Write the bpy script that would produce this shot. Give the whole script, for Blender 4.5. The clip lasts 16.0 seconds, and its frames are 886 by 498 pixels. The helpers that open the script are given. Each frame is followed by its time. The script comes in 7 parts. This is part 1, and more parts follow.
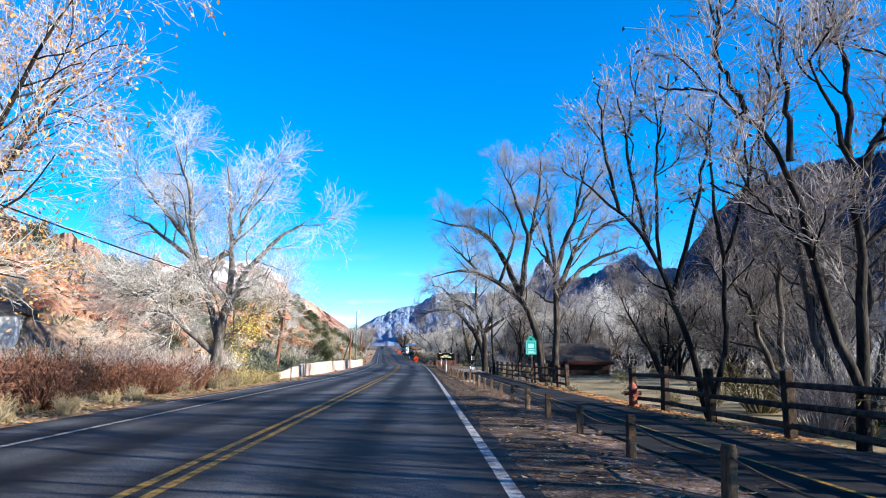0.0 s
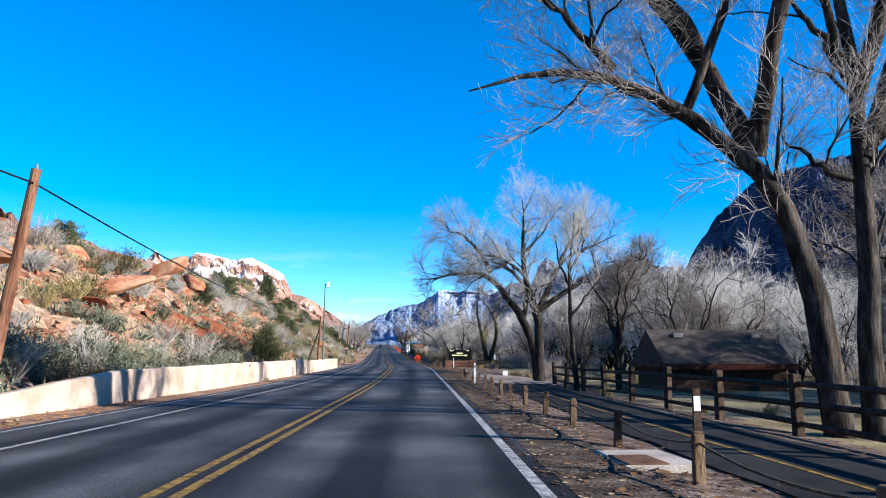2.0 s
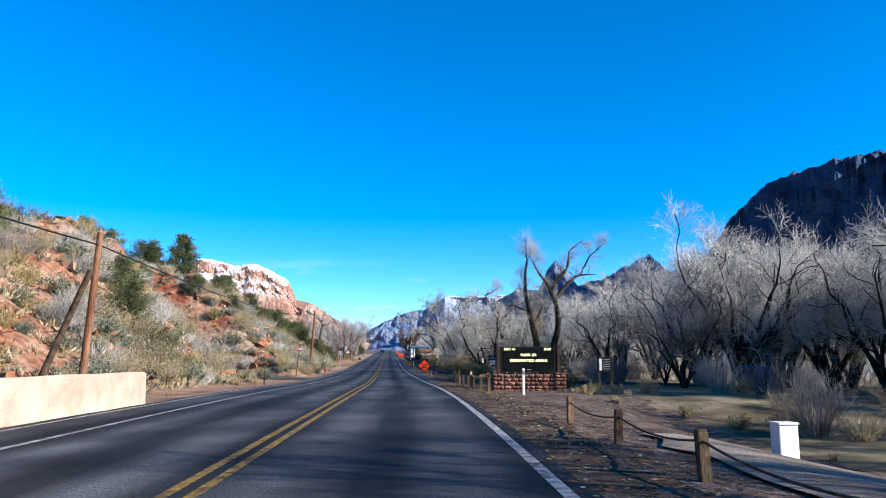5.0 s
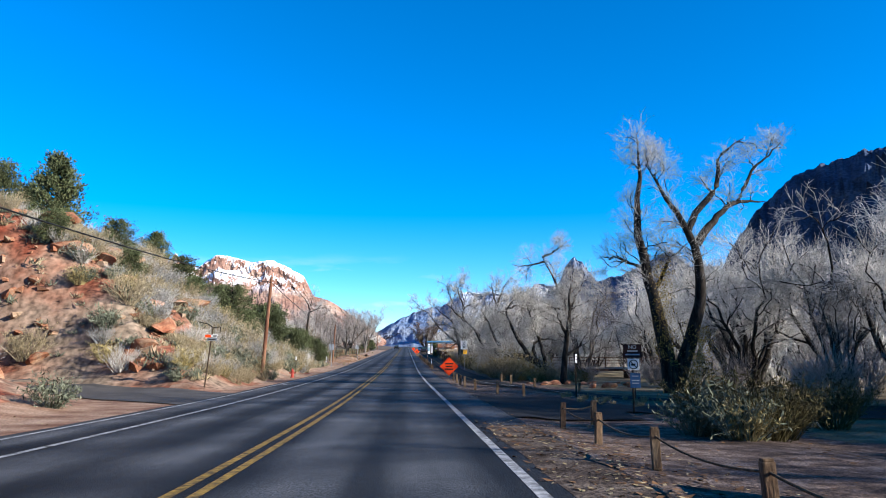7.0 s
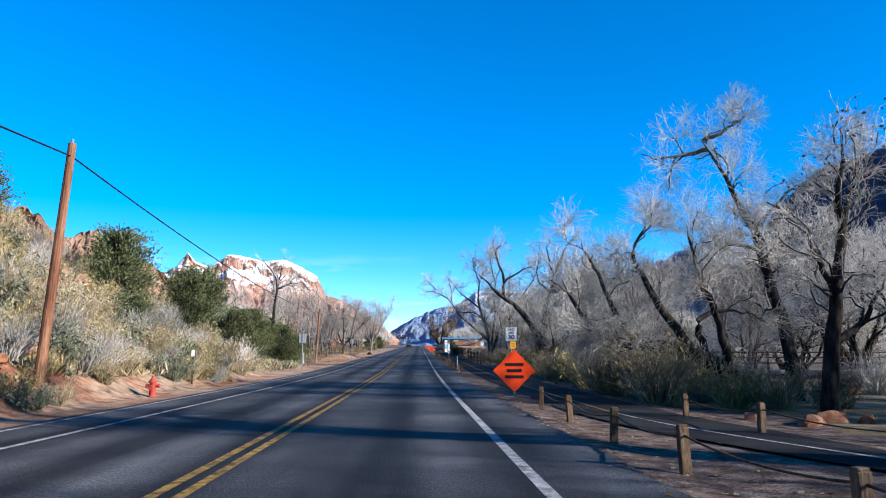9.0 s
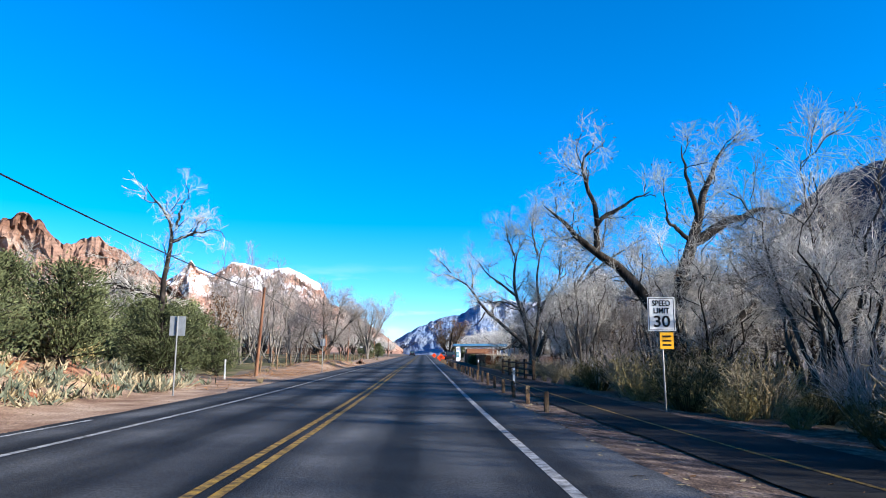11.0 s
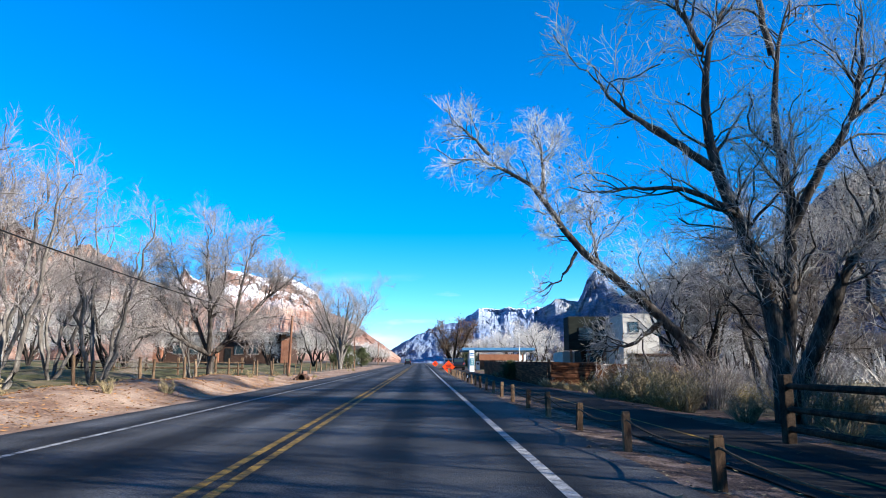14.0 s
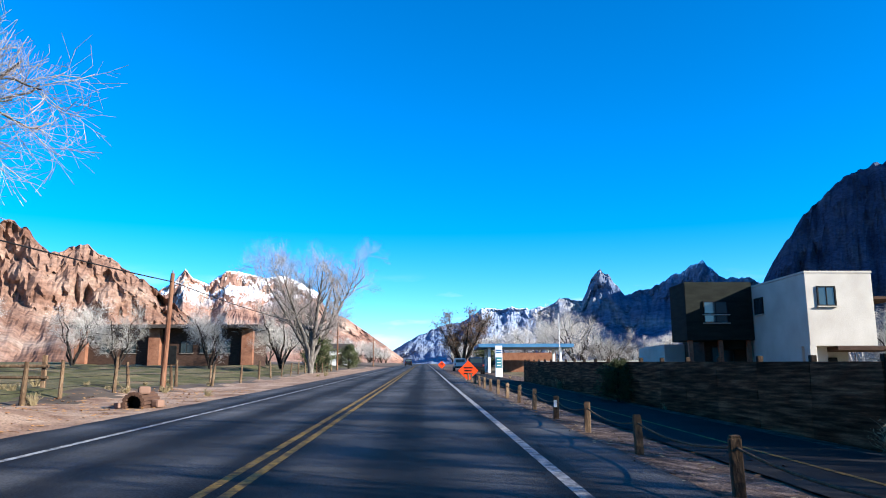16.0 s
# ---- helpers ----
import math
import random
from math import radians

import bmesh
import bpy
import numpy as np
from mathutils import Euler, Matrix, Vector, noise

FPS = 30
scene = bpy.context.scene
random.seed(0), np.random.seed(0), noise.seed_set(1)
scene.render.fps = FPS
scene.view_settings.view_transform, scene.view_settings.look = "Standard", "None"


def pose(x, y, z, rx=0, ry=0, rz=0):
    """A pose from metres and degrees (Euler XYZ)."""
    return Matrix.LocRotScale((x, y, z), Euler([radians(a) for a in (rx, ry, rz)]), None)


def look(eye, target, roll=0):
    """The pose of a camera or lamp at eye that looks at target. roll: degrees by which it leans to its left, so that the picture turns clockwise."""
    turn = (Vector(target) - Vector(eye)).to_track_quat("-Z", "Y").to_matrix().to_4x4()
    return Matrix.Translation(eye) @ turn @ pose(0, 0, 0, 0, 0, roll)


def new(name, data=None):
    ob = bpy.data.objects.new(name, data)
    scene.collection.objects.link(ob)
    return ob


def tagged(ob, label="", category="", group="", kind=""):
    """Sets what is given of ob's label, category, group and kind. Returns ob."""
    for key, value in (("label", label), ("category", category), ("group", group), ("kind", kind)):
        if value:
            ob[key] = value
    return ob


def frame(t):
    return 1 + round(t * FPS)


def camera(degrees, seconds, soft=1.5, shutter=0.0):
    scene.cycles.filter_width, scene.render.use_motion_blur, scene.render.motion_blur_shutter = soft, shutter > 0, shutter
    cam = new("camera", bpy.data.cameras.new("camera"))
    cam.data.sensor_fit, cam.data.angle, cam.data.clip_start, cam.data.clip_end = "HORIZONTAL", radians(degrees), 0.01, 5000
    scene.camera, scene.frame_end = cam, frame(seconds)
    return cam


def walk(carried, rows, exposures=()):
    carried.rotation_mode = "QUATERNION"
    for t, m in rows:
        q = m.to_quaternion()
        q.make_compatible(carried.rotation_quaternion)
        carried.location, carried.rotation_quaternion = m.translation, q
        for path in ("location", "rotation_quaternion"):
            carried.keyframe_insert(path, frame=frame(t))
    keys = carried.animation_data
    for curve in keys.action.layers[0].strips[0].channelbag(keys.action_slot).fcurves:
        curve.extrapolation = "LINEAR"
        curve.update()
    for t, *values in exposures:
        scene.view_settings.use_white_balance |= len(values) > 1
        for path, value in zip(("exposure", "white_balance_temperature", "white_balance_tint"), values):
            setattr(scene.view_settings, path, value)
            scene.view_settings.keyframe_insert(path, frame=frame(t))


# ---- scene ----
cam = camera(62.2, 16.0, soft=1.0)
PATH = [
    (0.00, pose(-2.586, 0.000, 1.244, 98.512, -0.019, -4.805)),
    (0.50, pose(-2.161, 8.543, 1.244, 98.466, -0.047, -4.785)),
    (1.00, pose(-1.780, 17.079, 1.244, 98.380, -0.086, -4.806)),
    (1.50, pose(-1.321, 25.573, 1.244, 98.392, -0.125, -4.649)),
    (2.00, pose(-0.926, 34.039, 1.244, 98.452, -0.160, -4.665)),
    (2.50, pose(-0.601, 42.439, 1.244, 98.577, -0.168, -4.796)),
    (3.00, pose(-0.209, 50.749, 1.244, 98.690, -0.117, -4.922)),
    (3.50, pose(0.184, 58.975, 1.244, 98.813, -0.004, -4.992)),
    (4.00, pose(0.577, 67.104, 1.256, 98.953, 0.101, -4.869)),
    (4.60, pose(1.071, 76.839, 1.312, 98.949, 0.054, -4.447)),
    (5.25, pose(1.555, 87.333, 1.424, 98.944, 0.004, -3.989)),
    (5.90, pose(1.982, 97.765, 1.550, 98.939, -0.047, -3.532)),
    (6.50, pose(2.271, 107.330, 1.602, 98.935, -0.093, -3.109)),
    (7.00, pose(2.320, 115.273, 1.596, 98.700, -0.062, -2.852)),
    (7.50, pose(2.409, 123.134, 1.550, 98.622, -0.044, -2.497)),
    (8.00, pose(2.432, 130.897, 1.518, 98.645, -0.051, -2.218)),
    (8.50, pose(2.453, 138.595, 1.511, 98.667, -0.050, -1.950)),
    (9.00, pose(2.399, 146.212, 1.528, 98.692, -0.035, -1.831)),
    (9.60, pose(2.304, 155.332, 1.577, 98.914, -0.127, -1.740)),
    (10.25, pose(2.154, 165.171, 1.652, 99.154, -0.227, -1.642)),
    (10.90, pose(2.054, 174.969, 1.749, 99.394, -0.327, -1.544)),
    (11.50, pose(2.005, 183.980, 1.859, 99.616, -0.419, -1.454)),
    (12.00, pose(1.994, 191.476, 1.975, 99.789, -0.368, -1.462)),
    (12.50, pose(2.015, 198.920, 2.115, 99.928, -0.252, -1.532)),
    (13.00, pose(2.024, 206.332, 2.279, 100.025, -0.111, -1.728)),
    (13.50, pose(2.025, 213.761, 2.464, 100.085, -0.020, -1.777)),
    (14.00, pose(2.082, 221.216, 2.650, 100.068, -0.005, -1.669)),
    (14.50, pose(1.997, 228.721, 2.833, 100.082, -0.019, -1.602)),
    (15.00, pose(1.968, 236.199, 3.012, 100.094, 0.001, -1.541)),
    (15.50, pose(1.983, 243.681, 3.189, 100.107, 0.075, -1.480)),
    (16.00, pose(1.988, 251.184, 3.366, 100.110, 0.148, -1.475)),
]
walk(cam, PATH, [(0.0, 1.72), (1.5, 1.58), (3.0, 1.46), (4.2, 1.43), (7.0, 1.42), (9.0, 1.46), (11.5, 1.57), (16.0, 1.55)])

# ---- light: low winter sun from the right and a little behind, clear sky ----
SUN_AZ, SUN_EL = radians(115), radians(21)
world = bpy.data.worlds.new("clear_winter_sky")
scene.world = world
world.use_nodes = True
wn = world.node_tree
wn.nodes.clear()
sky = wn.nodes.new("ShaderNodeTexSky")
sky.sky_type = "NISHITA"
sky.sun_disc = False
sky.sun_elevation, sky.sun_rotation = SUN_EL, SUN_AZ
sky.altitude, sky.air_density, sky.dust_density, sky.ozone_density = 1600, 0.85, 0.0, 3.5
hue = wn.nodes.new("ShaderNodeHueSaturation")
hue.inputs["Saturation"].default_value = 1.40
hue.inputs["Hue"].default_value = 0.503
hue.inputs["Value"].default_value = 1.47
wback = wn.nodes.new("ShaderNodeBackground")
wback.inputs["Strength"].default_value = 0.075
wout = wn.nodes.new("ShaderNodeOutputWorld")
wn.links.new(sky.outputs[0], hue.inputs["Color"])
# a few thin clouds low over the valley's end
wtc = wn.nodes.new("ShaderNodeTexCoord")
wmp = wn.nodes.new("ShaderNodeMapping")
wmp.inputs["Scale"].default_value = (7, 7, 34)
wno = wn.nodes.new("ShaderNodeTexNoise")
wno.inputs["Scale"].default_value, wno.inputs["Detail"].default_value = 1.0, 7
wn.links.new(wtc.outputs["Generated"], wmp.inputs["Vector"])
wn.links.new(wmp.outputs[0], wno.inputs["Vector"])
wse = wn.nodes.new("ShaderNodeSeparateXYZ")
wn.links.new(wtc.outputs["Generated"], wse.inputs[0])
wlow = wn.nodes.new("ShaderNodeMapRange")
wlow.interpolation_type = "SMOOTHSTEP"
wlow.inputs["From Min"].default_value, wlow.inputs["From Max"].default_value = 0.15, 0.085
wn.links.new(wse.outputs[2], wlow.inputs["Value"])
wthr = wn.nodes.new("ShaderNodeMapRange")
wthr.inputs["From Min"].default_value, wthr.inputs["From Max"].default_value = 0.56, 0.72
wthr.inputs["To Max"].default_value = 0.8
wn.links.new(wno.outputs["Fac"], wthr.inputs["Value"])
wmul = wn.nodes.new("ShaderNodeMath")
wmul.operation = "MULTIPLY"
wn.links.new(wlow.outputs[0], wmul.inputs[0])
wn.links.new(wthr.outputs[0], wmul.inputs[1])
wcl = wn.nodes.new("ShaderNodeMix")
wcl.data_type = "RGBA"
wcl.inputs["B"].default_value = (5.2, 5.6, 6.2, 1)
wn.links.new(wmul.outputs[0], wcl.inputs["Factor"])
wn.links.new(hue.outputs[0], wcl.inputs["A"])
wn.links.new(wcl.outputs["Result"], wback.inputs["Color"])
wn.links.new(wback.outputs[0], wout.inputs["Surface"])
sun = new("sun", bpy.data.lights.new("sun", "SUN"))
sun.data.energy, sun.data.angle, sun.data.color = 5.0, radians(0.5), (1.0, 0.95, 0.88)
SUN_DIR = Vector((math.sin(SUN_AZ) * math.cos(SUN_EL), math.cos(SUN_AZ) * math.cos(SUN_EL), math.sin(SUN_EL)))
sun.matrix_world = look(SUN_DIR * 50, (0, 0, 0))

# ---- plan of the road: bend, then straight; gentle climb ----
BEND_Y = (30, 60, 90, 120, 150, 180, 210)
BEND = (0.0571, 0.0535, 0.0370, 0.0063, -0.0072, -0.0010, 0)
RISE_Y = (60, 90, 120, 150, 180, 210, 240, 270, 310, 700, 1200)
RISE = (0, 0.0144, -0.0071, 0.0054, 0.0121, 0.0254, 0.0235, 0.0240, 0.0262, 0.022, 0.004)
GY = np.arange(-400, 4801, 1.0)


def summed(ys, values):
    s = np.interp(GY, ys, values)
    return np.concatenate([[0], np.cumsum((s[1:] + s[:-1]) / 2)])


RX = summed(BEND_Y, BEND)
RX -= RX[-1]
RX[GY > 210] = 0
RZ = summed(RISE_Y, RISE)
RZ -= RZ[GY == 60]


def road_x(y):
    return np.interp(y, GY, RX)


def road_z(y):
    return np.interp(y, GY, RZ)


def smooth(a, b, x):
    u = np.clip((np.asarray(x, float) - a) / (b - a), 0, 1)
    return u * u * (3 - 2 * u)


def wave(x, y, s, seed=0):
    """Cheap smooth noise from sines, -1 to 1."""
    a = np.sin(x / s * 1.3 + seed) * np.cos(y / s * 1.1 + 2.1 * seed)
    b = np.sin(x / s * 2.7 + y / s * 1.9 + 1.7 + seed) * 0.5
    c = np.cos(x / s * 4.1 - y / s * 5.3 + 0.4 + 3 * seed) * 0.3
    return (a + b + c) / 1.8


def lay(lat, y):
    """Height of the ground over the road's own height, by distance from the yellow line."""
    lat, y = np.asarray(lat, float), np.asarray(y, float)
    right = -0.03 - 0.10 * smooth(4.7, 6.0, lat) - 0.16 * smooth(8.6, 10.5, lat) - 0.5 * smooth(13, 40, lat)
    right += 0.05 * wave(lat, y, 1.7) * smooth(9.5, 12, lat)
    right -= 0.85 * smooth(6.2, 11, lat) * smooth(84, 97, y) * (1 - smooth(103, 114, y))
    foot = -6.6 - 1.0 * smooth(60, 40, y) - 6.5 * smooth(46, 32, y)
    up = smooth(0, 15, foot - lat) * 7.6 + smooth(13, 45, foot - lat) * 6.5
    t = y - 9 * (1 - np.exp(-np.clip(-lat - 5, 0, 80) / 9))
    amp = 1.0 - 0.93 * smooth(180, 226, y) - 0.12 * smooth(40, 0, y)
    amp = amp * (1 + 0.28 * smooth(112, 135, y) * (1 - smooth(168, 192, y)))
    amp = amp * (1 - 0.97 * smooth(131, 139, t) * (1 - smooth(146.5, 151.5, t)) * (1 - smooth(26, 36, -lat)))
    rough = 0.55 * wave(lat, y, 2.6, 1) + 0.34 * wave(lat, y, 1.1, 2) + 0.9 * wave(lat, y, 7.0, 3)
    rough = rough + 0.55 * np.clip(np.abs(wave(lat, y, 3.3, 6)) - 0.25, 0, 1)
    left = -0.03 + up * amp + rough * smooth(0.5, 6, foot - lat) * (0.3 + 0.7 * amp)
    left = left + 0.8 * smooth(6.0, 8.4, -lat) * smooth(145.8, 149.5, t) * (1 - smooth(176, 198, y)) * (1 - smooth(9, 20, -lat))
    left = left + 0.5 * smooth(5.4, 7.6, -lat) * (1 - smooth(8.6, 11.0, -lat)) * smooth(234, 246, y) * (1 - smooth(264, 272, y)) * (1 + .3 * wave(lat, y, 1.6, 8))
    return np.where(lat > 0, right, left)


def gz(lat, y):
    return float(road_z(y) + lay(lat, y))


def spot(lat, y, z=0.0):
    """A point at that distance right of the yellow line, z over the ground."""
    return Vector((float(road_x(y)) + lat, y, gz(lat, y) + z))


def over(lat, y, z=0.0):
    """A point z over the road's own height."""
    return Vector((float(road_x(y)) + lat, y, float(road_z(y)) + z))


# ---- materials ----
def material(name, colours, scale=4.0, rough=0.85, bump=0.3, bump_scale=40.0, fine=0.25, metal=0.0, detail=6.0, stretch=(1, 1, 1), spec=0.1, random=0.0):
    """Noise between colours, a finer noise over it, and fine relief. random: spread of brightness from object to object."""
    m = bpy.data.materials.new(name)
    m.use_nodes = True
    nt = m.node_tree
    bs = nt.nodes["Principled BSDF"]
    bs.inputs["Roughness"].default_value, bs.inputs["Metallic"].default_value = rough, metal
    bs.inputs["Specular IOR Level"].default_value = spec
    tc = nt.nodes.new("ShaderNodeTexCoord")
    mp = nt.nodes.new("ShaderNodeMapping")
    mp.inputs["Scale"].default_value = stretch
    nt.links.new(tc.outputs["Object"], mp.inputs["Vector"])
    n1 = nt.nodes.new("ShaderNodeTexNoise")
    n1.inputs["Scale"].default_value, n1.inputs["Detail"].default_value = scale, detail
    nt.links.new(mp.outputs[0], n1.inputs["Vector"])
    ramp = nt.nodes.new("ShaderNodeValToRGB")
    els = ramp.color_ramp.elements
    while len(els) < len(colours):
        els.new(0.5)
    for i, c in enumerate(colours):
        els[i].position = 0.32 + 0.36 * i / max(1, len(colours) - 1)
        els[i].color = (*c, 1)
    nt.links.new(n1.outputs["Fac"], ramp.inputs["Fac"])
    n2 = nt.nodes.new("ShaderNodeTexNoise")
    n2.inputs["Scale"].default_value, n2.inputs["Detail"].default_value = bump_scale, 4
    nt.links.new(mp.outputs[0], n2.inputs["Vector"])
    mr = nt.nodes.new("ShaderNodeMapRange")
    mr.inputs["From Min"].default_value, mr.inputs["From Max"].default_value = 0.3, 0.7
    mr.inputs["To Min"].default_value, mr.inputs["To Max"].default_value = 1 - fine, 1 + fine
    nt.links.new(n2.outputs["Fac"], mr.inputs["Value"])
    mul = nt.nodes.new("ShaderNodeMix")
    mul.data_type, mul.blend_type = "RGBA", "MULTIPLY"
    mul.inputs["Factor"].default_value = 1
    nt.links.new(ramp.outputs["Color"], mul.inputs["A"])
    nt.links.new(mr.outputs[0], mul.inputs["B"])
    out = mul.outputs["Result"]
    if random:
        oi = nt.nodes.new("ShaderNodeObjectInfo")
        r2 = nt.nodes.new("ShaderNodeMapRange")
        r2.inputs["To Min"].default_value, r2.inputs["To Max"].default_value = 1 - random, 1 + random
        nt.links.new(oi.outputs["Random"], r2.inputs["Value"])
        m2 = nt.nodes.new("ShaderNodeMix")
        m2.data_type, m2.blend_type = "RGBA", "MULTIPLY"
        m2.inputs["Factor"].default_value = 1
        nt.links.new(out, m2.inputs["A"])
        nt.links.new(r2.outputs[0], m2.inputs["B"])
        out = m2.outputs["Result"]
    nt.links.new(out, bs.inputs["Base Color"])
    if bump:
        bp = nt.nodes.new("ShaderNodeBump")
        bp.inputs["Strength"].default_value, bp.inputs["Distance"].default_value = bump, 0.02
        nt.links.new(n2.outputs["Fac"], bp.inputs["Height"])
        nt.links.new(bp.outputs[0], bs.inputs["Normal"])
    m["out"] = 0
    return m


def colour_socket(m):
    """The socket that feeds the base colour, and the node tree."""
    bs = m.node_tree.nodes["Principled BSDF"]
    return bs.inputs["Base Color"].links[0].from_socket, bs, m.node_tree


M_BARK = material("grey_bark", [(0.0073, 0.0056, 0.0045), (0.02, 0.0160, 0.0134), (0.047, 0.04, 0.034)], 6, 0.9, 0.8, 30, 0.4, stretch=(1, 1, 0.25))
# Lighter copy of the bark above, with sunlight put into the colour.
M_BARK_GREY = material("sun_lightened_bark", [(0.022, 0.017, 0.014), (0.055, 0.046, 0.038), (0.105, 0.092, 0.08)], 6, 0.9, 0.8, 30, 0.4, stretch=(1, 1, 0.25))
M_BARK_OLD = material("dark_furrowed_bark", [(0.010, 0.0075, 0.006), (0.030, 0.024, 0.019), (0.072, 0.060, 0.050)], 6, 0.9, 0.9, 26, 0.45, stretch=(1, 1, 0.25))
M_BARK_PALE = material("pale_grey_bark", [(0.05, 0.042, 0.036), (0.112, 0.098, 0.084), (0.179, 0.162, 0.14)], 6, 0.9, 0.6, 30, 0.35, stretch=(1, 1, 0.3))
M_TWIG = material("pale_twigs", [(0.24, 0.225, 0.20), (0.44, 0.415, 0.375)], 0.8, 0.8, 0, 8, 0.3)
M_TWIG_PALE = material("bleached_twigs", [(0.27, 0.25, 0.22), (0.46, 0.435, 0.395)], 0.8, 0.8, 0, 8, 0.3, random=0.25)
M_TWIG_HAZE = material("silver_grey_twigs", [(0.38, 0.355, 0.32), (0.60, 0.57, 0.52)], 0.8, 0.8, 0, 8, 0.3, random=0.2)
M_TWIG_PINK = material("pinkish_twigs", [(0.19, 0.165, 0.15), (0.34, 0.30, 0.275)], 0.8, 0.8, 0, 8, 0.3)
M_IVY = material("ochre_climbing_leaves", [(0.14, 0.09, 0.018), (0.34, 0.245, 0.062)], 2.5, 0.75, 0, 10, 0.35)
M_OLIVE = material("olive_brown_brush", [(0.034, 0.028, 0.0123), (0.073, 0.062, 0.026), (0.134, 0.112, 0.05)], 1.2, 0.85, 0, 9, 0.35, random=0.3)
M_TAN = material("tan_winter_brush", [(0.176, 0.14, 0.084), (0.328, 0.272, 0.176)], 1.2, 0.85, 0, 9, 0.35, random=0.25)
M_MAUVE = material("mauve_grey_twigs", [(0.15, 0.125, 0.115), (0.30, 0.255, 0.235)], 1.2, 0.85, 0, 9, 0.35, random=0.25)
M_TWIG_DARK = material("dark_twigs", [(0.085, 0.072, 0.062), (0.20, 0.175, 0.155)], 0.8, 0.85, 0, 8, 0.3)
M_LEAF_ORANGE = material("dry_orange_leaves", [(0.28, 0.104, 0.032), (0.496, 0.272, 0.096)], 2, 0.7, 0, 10, 0.3)
M_LEAF_YELLOW = material("yellow_leaves", [(0.36, 0.24, 0.05), (0.56, 0.43, 0.15)], 2, 0.7, 0, 10, 0.3)
M_LEAF_BROWN = material("dry_brown_leaves", [(0.067, 0.034, 0.0168), (0.157, 0.084, 0.039)], 2, 0.8, 0, 10, 0.3)
M_SAGE = material("grey_green_sage_leaves", [(0.068, 0.078, 0.05), (0.176, 0.186, 0.132)], 1.2, 0.8, 0, 9, 0.3, random=0.25)
M_SILVER = material("silvery_grey_twigs", [(0.15, 0.145, 0.135), (0.33, 0.32, 0.295)], 1.2, 0.85, 0, 9, 0.3, random=0.25)
M_RABBIT = material("dry_yellow_brush", [(0.16, 0.124, 0.048), (0.336, 0.272, 0.128)], 1.2, 0.85, 0, 9, 0.3, random=0.25)
M_RED_BRUSH = material("reddish_brown_brush", [(0.084, 0.036, 0.022), (0.19, 0.095, 0.062)], 1.2, 0.85, 0, 9, 0.3, random=0.25)
M_JUNIPER = material("dark_juniper_sprays", [(0.034, 0.045, 0.019), (0.115, 0.128, 0.060)], 1.5, 0.8, 0, 9, 0.35, random=0.25)
M_DRY = material("dry_grass", [(0.19, 0.146, 0.073), (0.325, 0.263, 0.157)], 2, 0.9, 0, 12, 0.3)


# ---- mesh helpers ----
def raw_mesh(name, verts, quads, mats, index=None, soft=True, uv=None):
    """A mesh from arrays: verts (n, 3), faces (m, 3 or 4)."""
    me = bpy.data.meshes.new(name)
    quads = np.asarray(quads, dtype=np.int32)
    k = quads.shape[1]
    me.vertices.add(len(verts))
    me.vertices.foreach_set("co", np.asarray(verts, dtype=np.float32).ravel())
    me.loops.add(quads.size)
    me.loops.foreach_set("vertex_index", quads.ravel())
    me.polygons.add(len(quads))
    me.polygons.foreach_set("loop_start", np.arange(0, quads.size, k, dtype=np.int32))
    me.polygons.foreach_set("loop_total", np.full(len(quads), k, dtype=np.int32))
    for m in mats if isinstance(mats, (list, tuple)) else [mats]:
        me.materials.append(m)
    if index is not None:
        me.polygons.foreach_set("material_index", np.asarray(index, dtype=np.int32))
    me.polygons.foreach_set("use_smooth", np.full(len(quads), soft, dtype=bool))
    if uv is not None:
        layer = me.uv_layers.new(name="plan")
        layer.data.foreach_set("uv", np.asarray(uv, dtype=np.float32)[quads.ravel()].ravel())
    me.update(calc_edges=True)
    me.validate()
    return me


def part(name, data, mat, parent=None, label=""):
    """Links a bmesh or a mesh as one object, under a thing or under a part."""
    if isinstance(data, bmesh.types.BMesh):
        me = bpy.data.meshes.new(name)
        bmesh.ops.recalc_face_normals(data, faces=data.faces)
        data.to_mesh(me)
        data.free()
        me.materials.append(mat)
        data = me
    ob = new(name, data)
    ob.parent = parent
    if label:
        ob["label"] = label
    return ob


def thing(name, place, label, category, group="", turn=0.0, kind=""):
    ob = new(name)
    ob.matrix_world = Matrix.Translation(place) @ Matrix.Rotation(turn, 4, "Z")
    ob.empty_display_size = 0.2
    return tagged(ob, label, category, group, kind)


def box(bm, c, s, m=None, bev=0.0):
    made = bmesh.ops.create_cube(bm, size=1.0, matrix=(m or Matrix()) @ Matrix.Translation(c) @ Matrix.Diagonal((*s, 1)))
    if bev:
        es = list({e for v in made["verts"] for e in v.link_edges})
        bmesh.ops.bevel(bm, geom=es, offset=bev, segments=2, affect="EDGES", profile=0.6)


def rod(bm, a, b, r0, r1=None, n=8, cap=True):
    a, b = Vector(a), Vector(b)
    d = b - a
    m = Matrix.Translation((a + b) / 2) @ d.to_track_quat("Z", "Y").to_matrix().to_4x4()
    return bmesh.ops.create_cone(bm, cap_ends=cap, segments=n, radius1=r0, radius2=r0 if r1 is None else r1, depth=d.length, matrix=m)


def one(*calls):
    bm = bmesh.new()
    for fn, *a in calls:
        fn(bm, *a)
    return bm


